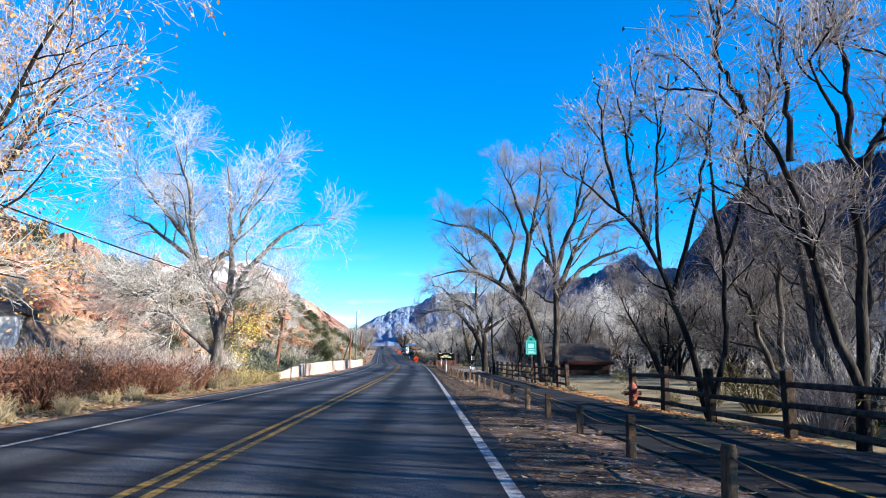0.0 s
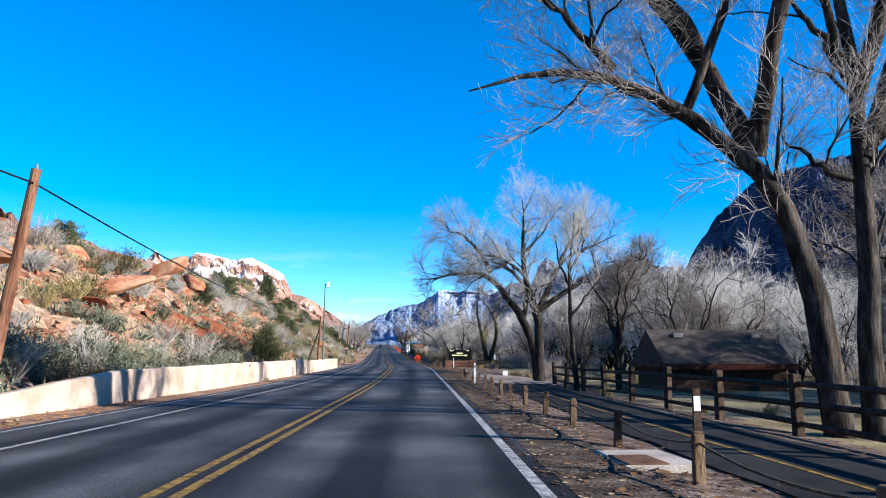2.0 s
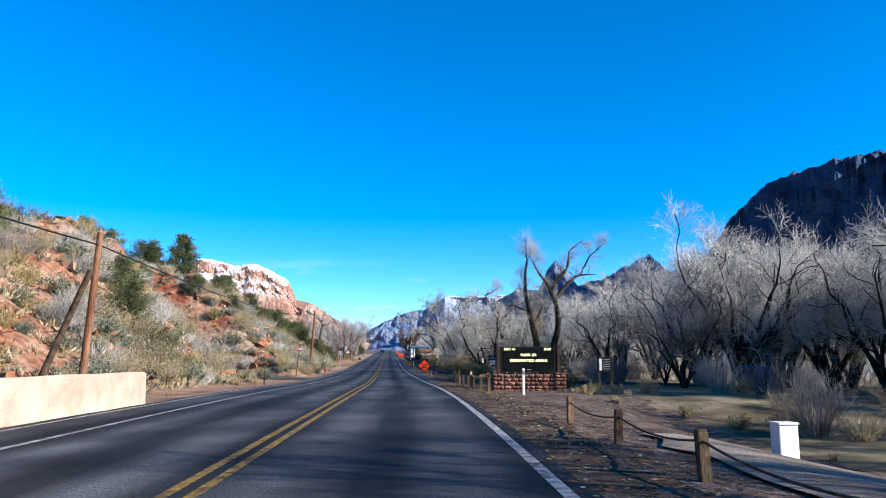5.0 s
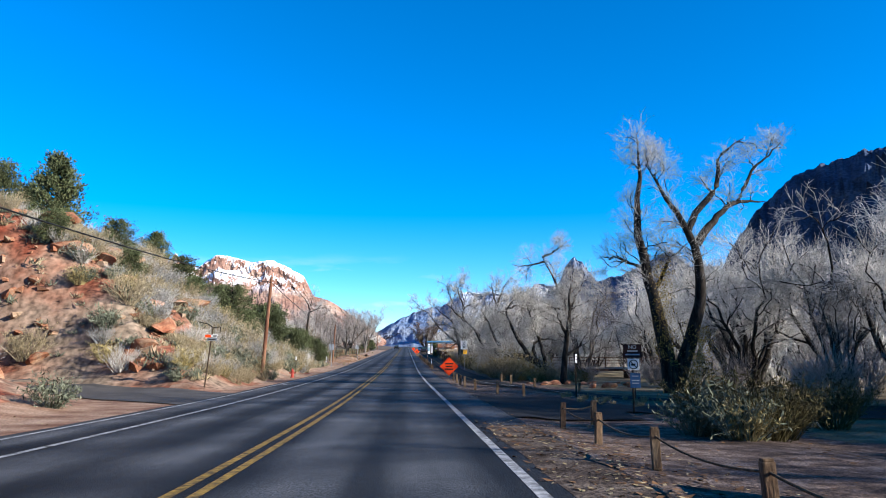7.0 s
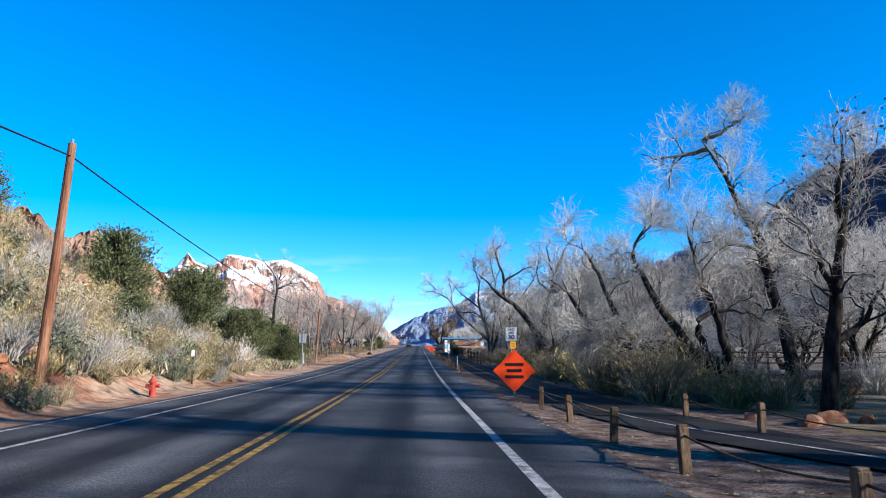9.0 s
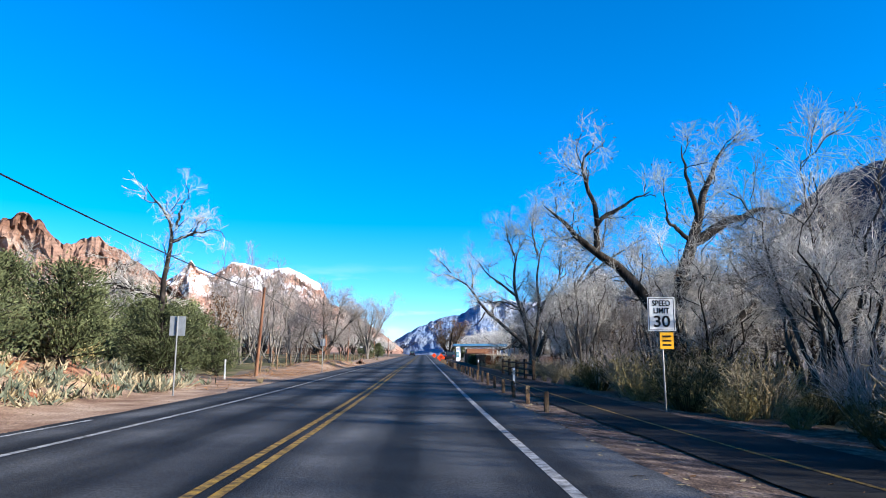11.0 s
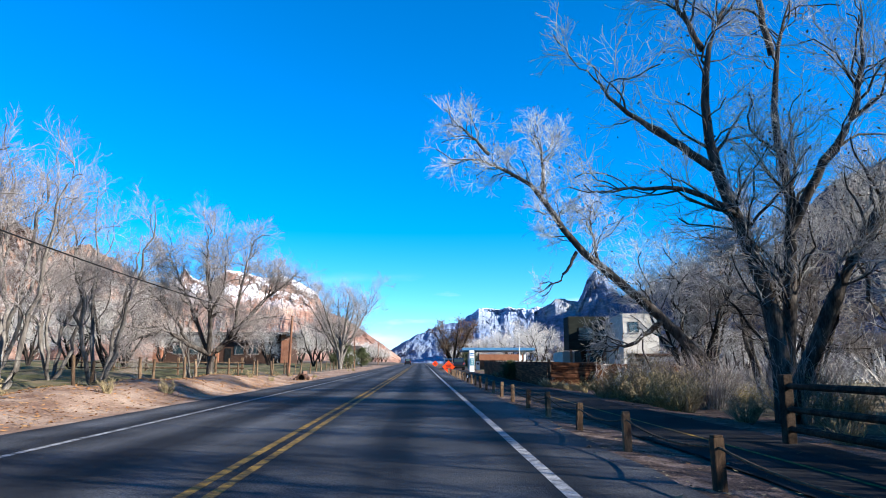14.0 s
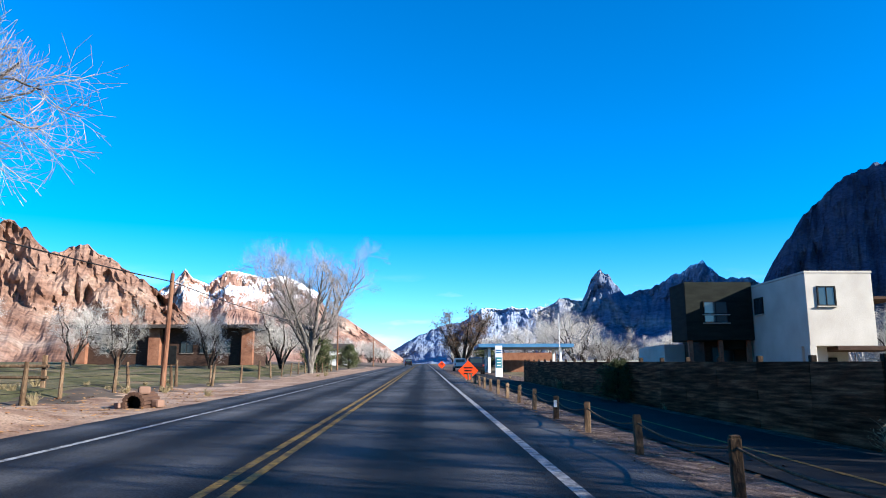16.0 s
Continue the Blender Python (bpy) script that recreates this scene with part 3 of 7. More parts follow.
mountain("backdrop_red_peaks", (-70, -48, -38, -33, -30, -28.6, -27, -25.7, -24, -21.9, -19, -16), (6, 8, 7, 8, 9.2, 10.3, 9.6, 8.3, 9.2, 8.2, 6.3, 4.0), 2600, M_RED_ROCK,
         "fluted red sandstone peaks in full sun", 5, 1.0, 0.45, 0.5)
mountain("backdrop_far_range", (-3.2, -1.3, 0.9, 3.3, 4.4, 6.6, 9, 12), (1.6, 2.8, 3.9, 4.5, 5.4, 5.3, 5.4, 5.0), 3950, M_FAR_ROCK, "distant snow-dusted mountains coloured haze blue at the valley's end", 8, 0.4, 0.5)
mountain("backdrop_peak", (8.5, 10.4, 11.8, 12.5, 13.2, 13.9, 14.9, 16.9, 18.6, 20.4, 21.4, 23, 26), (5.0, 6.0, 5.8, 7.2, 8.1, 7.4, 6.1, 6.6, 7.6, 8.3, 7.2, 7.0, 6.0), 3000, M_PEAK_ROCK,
         "pointed rock peak and wooded ridge coloured blue for haze and shade", 11, 0.55, 0.4, 0.5)
mountain("backdrop_cliff", (23.4, 24.6, 26.4, 28.8, 31.2, 34.5, 40, 48, 60, 72), (5.5, 8.0, 10.6, 12.8, 13.8, 14.3, 14.6, 13.5, 11, 8), 2000, M_CLIFF_ROCK, "huge cliff above the valley, its shade put into dark blue colour", 14, 0.75, 0.35, 0.3, 0.5, shade_back=True)

# ---- trees ----
def unit(v):
    return v / (np.linalg.norm(v, axis=-1, keepdims=True) + 1e-9)


def limb(points, r0, r1, n=14, seed=0, wob=0.05):
    """A crooked limb through a few hand-set points."""
    p = np.array(points, float)
    s = np.concatenate([[0], np.cumsum(np.linalg.norm(np.diff(p, axis=0), axis=1))])
    u = np.linspace(0, s[-1], n)
    q = np.stack([np.interp(u, s, p[:, k]) for k in range(3)], -1)
    for _ in range(2):
        q[1:-1] = 0.25 * q[:-2] + 0.5 * q[1:-1] + 0.25 * q[2:]
    rg = np.random.RandomState(seed + 17)
    q[1:] += rg.normal(0, wob, (n - 1, 3)) * np.linspace(0.4, 1, n - 1)[:, None]
    t = np.linspace(0, 1, n)
    return q, r0 * (1 - t) ** 0.8 + r1


def sprout(rg, pts, rad, count, length, npts, angle=(25, 60), up=0.15, jit=0.18, thin=0.5, start=0.25, end=1.0, fade=0.45):
    """Child branches out of parents pts (b, p, 3)."""
    b, p, _ = pts.shape
    ln = np.linalg.norm(np.diff(pts, axis=1), axis=2).sum(1)
    par = rg.choice(b, count, p=ln / ln.sum())
    s = rg.uniform(start, end, count)
    f = s * (p - 1)
    i = np.minimum(f.astype(int), p - 2)
    w = (f - i)[:, None]
    pos = pts[par, i] * (1 - w) + pts[par, i + 1] * w
    tan = unit(pts[par, i + 1] - pts[par, i])
    r = (rad[par, i] * (1 - w[:, 0]) + rad[par, i + 1] * w[:, 0]) * thin
    perp = unit(np.cross(tan, rg.normal(size=(count, 3))))
    a = np.radians(rg.uniform(angle[0], angle[1], count))[:, None]
    d = unit(tan * np.cos(a) + perp * np.sin(a) + np.array([0, 0, up]))
    L = length * rg.uniform(0.5, 1.35, count) * (0.7 + fade - fade * s)
    out = [pos]
    for k in range(npts - 1):
        out.append(out[-1] + d * (L / (npts - 1))[:, None])
        d = unit(d + rg.normal(0, jit, (count, 3)) + np.array([0, 0, up * 0.6]))
    t = np.linspace(0, 1, npts)
    r = np.minimum(r, 0.006 + 0.021 * L)
    R = r[:, None] * (1 - 0.75 * t)[None]
    return np.stack(out, 1), R


def leaf_cards(rg, pts, count, size, spread=0.12, droop=0.0, slim=0.5):
    """Small leaves, each a bent pair of triangles, near the points of twigs."""
    P = pts.reshape(-1, 3)
    c = P[rg.randint(0, len(P), count)] + rg.normal(0, spread, (count, 3))
    a = unit(rg.normal(size=(count, 3)) + np.array([0, 0, -droop]))
    b = unit(np.cross(a, rg.normal(size=(count, 3))))
    s = size * rg.uniform(0.6, 1.4, count)[:, None]
    v = np.stack([c - a * s, c + b * s * slim, c + a * s, c - b * s * slim + np.cross(a, b) * s * 0.3], 1).reshape(-1, 3)
    return v, np.arange(count * 4).reshape(-1, 4)


def bare_tree(name, stems, seed, counts=(30, 220, 1500, 4200), lengths=(2.6, 1.4, 0.75, 0.4), min_r=(0.018, 0.009, 0.0055, 0.0038), up=0.16, jit=0.2,
              bark=None, twig=None, leaf=None, leaves=0, leaf_size=0.05, twig_from=1, start=0.3, droop=0.0, leaf_spread=0.12, lite=False, wob=0.05):
    """Meshes of a leafless tree: trunk with limbs, and the crown of branches and twigs. stems: (points, r0, r1) in metres from the base."""
    rg = np.random.RandomState(seed)
    lv0 = [limb(p, a, b, 9 if lite else 14, seed + i, wob) for i, (p, a, b) in enumerate(stems)]
    P, R = np.stack([q for q, _ in lv0]), np.stack([r for _, r in lv0])
    trunk, crown = [tubes(P, R, 5 if lite else 9)], []
    cur, cr = P, R
    for k, (c, L) in enumerate(zip(counts, lengths)):
        c = c if lite else int(c * (1.3, 1.5, 1.5, 1.5)[k])
        cur, cr = sprout(rg, cur, cr, c, L, (5, 3, 2, 2)[k] if lite else (7, 4, 3, 2)[k], up=up - droop * k, jit=jit, start=start if k == 0 else 0.2, fade=(0.75, 0.5, 0.45, 0.45)[k])
        cr = np.maximum(cr, min_r[min(k, len(min_r) - 1)])
        (trunk if k < twig_from else crown).append(tubes(cur, cr, (4, 3, 3, 3)[k] if lite else (6, 4, 3, 3)[k]))
    meshes = [("trunk", raw_mesh(name + "_trunk", *join(trunk), bark or M_BARK)), ("crown", raw_mesh(name + "_crown", *join(crown), twig or M_TWIG))]
    if leaves:
        v, q = leaf_cards(rg, cur, leaves, leaf_size, leaf_spread)
        meshes.append(("leaves", raw_mesh(name + "_leaves", v, q, leaf)))
    return meshes


def plant(name, meshes, lat, y, label, category, group="", turn=0.0, size=1.0, z=-0.06):
    root = new(name)
    root.matrix_world = Matrix.Translation(spot(lat, y, z)) @ Matrix.Rotation(turn, 4, "Z") @ Matrix.Diagonal((size, size, size, 1))
    tagged(root, label, category, group)
    for n, me in meshes:
        part(n, me, None, root)
    return root


def spread_stems(rg, n, height, spread, r, lean=(0, 0), fork=0.25):
    """Random main stems from one short trunk."""
    out = []
    f = height * fork
    base = [(0, 0, -0.1), (lean[0] * f * 0.5, lean[1] * f * 0.5, f * 0.55)]
    for k in range(n):
        a = 2 * math.pi * (k + rg.uniform(-0.3, 0.3)) / n
        s = spread * rg.uniform(0.6, 1.15)
        h = height * rg.uniform(0.78, 1.0)
        j = (lean[0] * f, lean[1] * f, f)
        out.append((base + [(j[0] + 0.2 * s * math.cos(a), j[1] + 0.2 * s * math.sin(a), f * 1.25), (j[0] + 0.62 * s * math.cos(a), j[1] + 0.62 * s * math.sin(a), f + (h - f) * 0.55),
                            (j[0] + s * math.cos(a), j[1] + s * math.sin(a), h)], r * rg.uniform(0.75, 1.0), 0.012))
    return out


# limbs of the main trees: base radius, then pairs of (sideways, height) in metres from the tree's foot
TWIN_A = ((0.33, 0.0, -0.1, -0.3, 2.8, -0.7, 4.4, -1.4, 5.7, -2.4, 6.1, -3.0, 6.7, -4.4, 7.5, -5.9, 7.4, -7.4, 6.9), (0.27, -1.4, 5.7, -2.1, 7.3, -3.1, 9.4, -4.4, 10.4, -6.1, 10.7, -7.5, 11.1),
          (0.25, -1.4, 5.7, -1.3, 7.9, -1.0, 9.7, -1.6, 10.4, -2.1, 12.2, -3.2, 13.8), (0.16, -1.2, 8.5, -0.7, 10.9, -0.3, 13.5, -0.4, 15.3), (0.14, -2.1, 7.3, -2.7, 8.5, -3.8, 9.6, -4.8, 10.0),
          (0.11, -4.4, 7.5, -5.5, 8.4, -6.4, 9.0), (0.12, -2.6, 7.0, -1.9, 9.5, -2.6, 11.2, -4.3, 12.1), (0.10, -1.0, 9.7, 0.1, 11.7, 0.9, 13.3))
TWIN_B = ((0.27, 0.0, -0.1, 0.1, 3.2, 0.2, 5.7, 0.2, 7.1, -0.3, 9.5, -0.3, 11.7, -0.4, 14.1), (0.22, 0.2, 7.1, 0.7, 9.6, 1.9, 12.0, 3.0, 14.1), (0.22, 0.3, 5.9, 1.7, 9.4, 2.9, 11.8, 4.2, 14.1),
          (0.20, 0.4, 6.1, 2.2, 7.9, 3.8, 8.7, 6.3, 9.2), (0.13, 1.9, 8.6, 3.4, 10.6, 6.7, 11.8), (0.13, 0.1, 7.2, -0.7, 8.4, -1.6, 9.6), (0.12, -0.1, 7.8, -1.0, 10.3, -2.1, 11.8), (0.10, 0.2, 5.2, -0.6, 5.5, -1.5, 6.3),
          (0.12, 1.2, 10.6, 1.7, 13.2, 2.3, 15.5))
BROAD_L = ((0.36, -0.3, -0.1, -0.4, 2.1, -1.1, 4.0, -2.0, 4.8, -2.5, 5.6, -3.4, 7.1, -4.4, 6.7, -5.9, 6.5, -7.6, 6.3),
         (0.2, -1.1, 4.0, -0.8, 5.7, -1.3, 6.5, -2.6, 7.5, -3.8, 7.6, -5.3, 7.9),
         (0.17, -3.3, 6.9, -4.1, 8.3, -5.1, 9.1, -6.4, 9.4))
BROAD_R = ((0.42, 0.3, -0.1, 0.3, 2.1, 0.5, 4.7, -0.5, 6.2, -0.7, 7.5, -0.8, 9.4, -0.5, 11.6, -0.7, 13.0),
         (0.27, 0.5, 4.9, 1.3, 6.9, 1.9, 8.3, 3.1, 10.3, 4.7, 12.0),
         (0.27, 0.6, 4.9, 1.8, 6.0, 3.2, 6.9, 4.8, 7.5, 7.1, 8.1),
         (0.15, -0.7, 7.5, -1.7, 8.3, -2.7, 8.8, -4.2, 8.8),
         (0.15, 1.5, 7.6, 2.5, 8.8, 4.7, 9.8, 7.0, 10.8),
         (0.13, -0.7, 8.7, 0.8, 10.5, 2.0, 12.4))
SLIM = ((0.15, 0.0, -0.1, -0.1, 2.9, -0.2, 5.1, -0.1, 6.6, 0.3, 8.4, 0.3, 9.3), (0.07, -0.2, 5.3, -0.7, 6.7, -0.8, 8.0), (0.07, 0.0, 6.2, 0.7, 7.3, 1.1, 8.7), (0.08, -0.1, 3.9, 0.7, 4.8, 1.4, 5.7))
GNARL = ((0.58, -0.5, -0.1, -0.9, 3.1, -1.6, 5.8, -1.9, 7.4, -2.2, 8.8, -1.6, 10.8, -1.9, 12.2), (0.12, -1.6, 5.8, -2.9, 6.5, -3.6, 6.5), (0.62, 0.4, -0.1, 0.9, 4.2, 0.7, 7.2, 0.0, 8.0, -0.8, 8.8, -1.3, 10.0, -1.8, 10.8),
         (0.34, 0.7, 7.3, 1.7, 8.4, 2.9, 9.3, 4.5, 9.3), (0.28, 0.3, 7.9, 0.8, 8.9, 1.8, 9.6, 1.8, 11.4, 3.1, 12.2), (0.14, 2.9, 9.7, 3.9, 10.9, 5.4, 12.3), (0.18, -1.2, 4.5, -0.3, 6.6, 0.7, 7.3))
LEANING = ((0.30, 0.0, -0.1, -0.1, 2.7, -0.6, 4.5, -1.1, 7.2, -2.0, 8.5, -2.5, 9.7), (0.09, -2.5, 9.4, -3.7, 9.0, -4.9, 9.0), (0.09, -2.5, 9.7, -1.5, 10.2, -0.8, 10.8), (0.10, -1.0, 6.1, 0.2, 7.6, 1.1, 8.1), (0.10, -0.8, 5.5, -2.2, 5.7, -3.0, 5.3))
UPRIGHT = ((0.26, 0.0, -0.1, 0.2, 2.5, 0.4, 4.9, 0.4, 6.5, 0.6, 7.3), (0.10, 0.3, 4.6, 0.9, 5.9, 1.6, 7.5), (0.10, 0.3, 3.1, -0.1, 3.9, -0.6, 5.2), (0.12, 0.2, 1.9, 1.1, 2.5, 1.8, 3.6))
LOW_ARCH = ((0.38, 0.0, -0.1, -1.2, 1.3, -2.3, 1.9, -3.9, 1.9, -5.4, 2.2, -6.1, 3.4, -6.5, 4.2), (0.20, -2.2, 1.8, -3.2, 3.6, -3.9, 5.5, -2.9, 6.6), (0.16, -1.7, 1.7, -1.9, 2.8, -1.1, 3.2, 0.2, 3.1), (0.16, -4.0, 1.9, -4.8, 3.2, -5.3, 4.6, -5.9, 5.5),
            (0.18, -1.0, 1.1, -1.3, 2.8, -2.0, 4.4, -2.5, 6.0))
WIDE = ((0.44, 0.0, -0.1, 0.2, 2.7, 0.2, 4.0, 0.6, 5.3, 1.1, 6.6, 1.1, 7.6, 2.2, 9.9), (0.38, 0.0, 1.0, -0.5, 3.2, -1.2, 4.3, -2.2, 5.3, -3.3, 5.8, -3.9, 6.4, -4.0, 7.2, -4.8, 7.3), (0.14, -2.9, 5.7, -2.7, 6.9, -1.7, 7.4, -0.6, 8.0),
        (0.12, -2.8, 6.6, -2.9, 7.5, -3.5, 8.7, -2.9, 9.9), (0.26, 0.8, 5.8, 2.0, 6.6, 3.1, 7.0, 4.3, 7.2), (0.34, 0.1, 1.2, 1.6, 2.3, 2.5, 3.1, 4.0, 4.2), (0.14, 0.3, 4.0, 1.2, 4.8, 1.4, 5.5), (0.13, 1.1, 6.6, 0.6, 8.3, 0.3, 9.5), (0.11, 0.5, 6.1, -0.3, 6.6, -0.4, 7.4))
TALL = ((0.30, -0.3, -0.1, -0.2, 2.4, -0.5, 4.1, -1.1, 5.7, -1.6, 7.0, -1.8, 9.1, -1.6, 10.8, -0.4, 12.7), (0.28, 0.2, -0.1, 0.4, 2.4, 1.2, 4.6, 1.7, 5.7, 2.9, 6.8, 4.4, 8.5, 5.5, 9.7, 8.7, 11.4), (0.26, 0.0, -0.1, 0.4, 4.6, 0.7, 6.8, 0.2, 8.4, 0.6, 10.8, 1.5, 12.8),
        (0.14, -1.6, 7.0, -2.7, 8.0, -4.0, 8.9, -4.9, 10.3), (0.10, -1.1, 5.8, -2.5, 6.5, -4.8, 6.4), (0.17, 0.7, 5.5, 1.4, 7.3, 2.4, 8.5, 2.4, 11.6), (0.14, 2.9, 6.8, 3.8, 8.5, 5.6, 10.9, 6.0, 15.1), (0.11, -1.6, 10.8, -2.3, 12.7, -2.4, 13.7), (0.12, 0.5, 10.6, -0.1, 13.2, 0.2, 15.0))
FALLEN = ((0.26, 0.0, -0.1, -0.9, 1.2, -1.8, 2.3, -2.6, 3.2, -4.0, 4.4, -5.2, 5.2, -6.3, 6.0, -6.9, 7.4, -7.4, 8.3, -8.6, 9.1, -9.6, 9.8, -11.0, 9.5), (0.09, -7.4, 8.3, -7.3, 9.6, -7.6, 10.7), (0.08, -5.9, 5.6, -6.7, 4.7, -7.3, 4.4), (0.07, -9.6, 9.7, -10.2, 10.5, -10.9, 11.0),
          (0.14, -2.6, 3.0, -4.0, 2.2, -5.2, 2.0), (0.07, -5.3, 5.4, -5.4, 6.6, -5.4, 7.8))
SNAG = ((0.20, 0.0, -0.1, -0.1, 2.7, -0.1, 4.4, 0.1, 6.2, 0.3, 7.3, -0.7, 8.6, -1.5, 9.3), (0.10, 0.1, 6.4, 1.2, 6.9, 2.2, 7.0), (0.10, -0.3, 3.6, -1.8, 4.2, -3.5, 4.5), (0.08, 0.3, 7.3, 0.4, 8.4, 0.7, 9.1))
VERGE_A = ((0.094, 0.0, -0.0, -0.4, 1.4, -0.9, 3.1, -1.6, 4.5, -2.6, 5.4, -3.4, 6.0),
          (0.065, -0.9, 3.1, -0.4, 4.8, -0.1, 6.5, 0.2, 8.1),
          (0.058, -1.6, 4.5, -1.8, 5.8, -1.9, 7.0, -1.5, 8.4),
          (0.043, -2.2, 5.0, -2.7, 6.7, -2.9, 8.2),
          (0.086, 0.4, 0.1, 0.4, 2.0, 0.3, 3.8, 0.0, 5.4, -0.2, 7.4),
          (0.050, 0.3, 3.8, 0.8, 5.9, 1.2, 7.9),
          (0.043, -1.2, 3.7, -1.4, 6.3, -0.9, 8.6))
VERGE_B = ((0.122, 0.0, -0.0, 0.1, 1.8, 0.1, 3.7, 0.0, 5.0, -0.2, 5.8, -0.7, 6.6),
          (0.072, 0.1, 4.5, 0.5, 5.3, 0.9, 5.9, 1.5, 6.9),
          (0.094, -0.2, 1.0, -0.5, 2.2, -0.7, 3.3, -1.0, 4.8, -1.8, 5.7, -2.7, 6.1),
          (0.058, 0.0, 5.0, 0.3, 6.6, 0.3, 8.3),
          (0.058, -1.0, 4.8, -1.1, 5.9, -1.3, 7.1),
          (0.050, -0.7, 3.3, -1.4, 3.9, -1.8, 4.4),
          (0.050, 0.1, 3.2, 0.7, 3.9, 1.3, 4.4),
          (0.043, -1.8, 5.7, -2.2, 6.8, -2.0, 7.5))


def limbs(rows, seed, deep=0.3):
    """Limbs in space from the flat plan: each starts where it leaves an earlier one, and swings to the front or the back."""
    rg = np.random.RandomState(seed)
    done, out = [], []
    for r, *xz in rows:
        p = np.array(xz).reshape(-1, 2)
        start = 0.0
        if done:
            allp = np.concatenate(done)
            k = np.argmin(((allp[:, (0, 2)] - p[0]) ** 2).sum(1))
            start = allp[k, 1]
            if np.hypot(allp[k, 0] - p[0, 0], allp[k, 2] - p[0, 1]) < 1.2:
                p[0] = allp[k, 0], allp[k, 2]
        run = np.concatenate([[0], np.cumsum(np.linalg.norm(np.diff(p, axis=0), axis=1))])
        d = start + rg.uniform(-deep, deep) * run * (0.35 if not done else 1.0)
        q = np.stack([p[:, 0], d, p[:, 1]], -1)
        dense = np.stack([np.interp(np.linspace(0, run[-1], 30), run, q[:, i]) for i in range(3)], -1)
        done.append(dense)
        out.append(([tuple(v) for v in q], r * (.82 if len(out) else .9), 0.014))
    return out


plant("cottonwood_tree", bare_tree("twin_a", limbs(TWIN_A, 1), 11, (44, 300, 1800, 4600), (1.7, 1.1, .75, .45), bark=M_BARK_OLD, twig=M_TWIG_PINK, up=.1, start=.2), 10.65, 48.3, "tall bare cottonwood leaning over the dark fence", "tree")
plant("cottonwood_tree", bare_tree("twin_b", limbs(TWIN_B, 2), 12, (44, 300, 1800, 4600), (1.7, 1.1, .75, .45), bark=M_BARK_OLD, twig=M_TWIG_PINK, up=.12, start=.2), 11.44, 48.4, "tall straight bare cottonwood behind the dark fence", "tree")
plant("cottonwood_tree", bare_tree("broad_l", limbs(BROAD_L, 3), 21, (42, 270, 1500, 3400), (1.5, 1.05, .75, .42), up=.02, start=.38, twig=M_TWIG_PINK), 9.86, 79.2, "dark cottonwood trunk leaning over the road with drooping limbs", "tree")
plant("cottonwood_tree", bare_tree("broad_r", limbs(BROAD_R, 3), 22, (62, 420, 2400, 5200), (2.3, 1.6, 1.0, .55), up=.08, start=.3), 9.02, 77.1, "broad bare cottonwood with a dark trunk on the verge", "tree", size=.85)
plant("cottonwood_tree", bare_tree("slim", limbs(SLIM, 4), 22, (16, 70, 360, 900), (1.2, .8, .55, .35), up=.35), 9.15, 66.3, "slim bare cottonwood beside the rail fence", "tree", size=.88)
plant("cottonwood_tree", bare_tree("gnarl", limbs([(r * .74, *xz) for r, *xz in GNARL], 5, .2), 31, (70, 340, 1500, 3000), (1.2, .85, .6, .4), jit=.36, up=.08, twig=M_TWIG_PALE, start=.35), 16.3, 152.6, "gnarled dark cottonwood with yellow leaves on its trunk", "tree", size=1.08)
plant("cottonwood_tree", bare_tree("leaning", limbs(LEANING, 6), 41, (34, 180, 1000, 2400), (1.6, 1.1, .7, .45), jit=.38, up=.05), 15.6, 172.0, "slender dark cottonwood leaning towards the road", "tree")
plant("cottonwood_tree", bare_tree("upright", limbs(UPRIGHT, 7), 42, (24, 130, 700, 1700), (1.2, .8, .55, .35), jit=.34, up=.06, leaf=M_LEAF_BROWN, leaves=400, leaf_size=.05), 12.9, 165.2, "upright dark bare cottonwood beside the path", "tree")
plant("cottonwood_tree", bare_tree("low_arch", limbs(LOW_ARCH, 8), 43, (26, 300, 1700, 4200), (1.5, 1.1, .75, .45), jit=.40, up=.03, start=.35), 13.8, 171.0, "low spreading cottonwood with arching dark limbs", "tree")
plant("cottonwood_tree", bare_tree("wide", limbs(WIDE, 9), 51, (50, 250, 1200, 2800), (1.2, .9, .6, .4), bark=M_BARK_OLD, jit=.34, up=.08, leaf=M_LEAF_BROWN, leaves=700, leaf_size=.05), 12.5, 207.5, "wide forked cottonwood with heavy dark limbs", "tree", size=1.1)
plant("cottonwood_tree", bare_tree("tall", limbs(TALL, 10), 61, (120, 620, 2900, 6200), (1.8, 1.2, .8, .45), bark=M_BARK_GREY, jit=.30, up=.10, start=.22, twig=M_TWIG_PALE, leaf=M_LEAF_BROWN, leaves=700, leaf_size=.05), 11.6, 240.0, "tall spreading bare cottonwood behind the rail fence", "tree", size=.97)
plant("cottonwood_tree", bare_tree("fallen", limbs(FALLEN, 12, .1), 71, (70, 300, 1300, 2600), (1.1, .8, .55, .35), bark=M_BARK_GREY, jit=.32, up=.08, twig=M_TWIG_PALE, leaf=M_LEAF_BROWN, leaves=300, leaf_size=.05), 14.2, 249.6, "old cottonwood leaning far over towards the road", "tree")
plant("cottonwood_tree", bare_tree("snag", limbs(SNAG, 13), 72, (34, 130, 480, 800), (1.1, .8, .55, .35), jit=.34, up=.08, twig=M_TWIG_PALE), -10.5, 212.0, "pale bare snag with broken limbs among junipers", "tree")


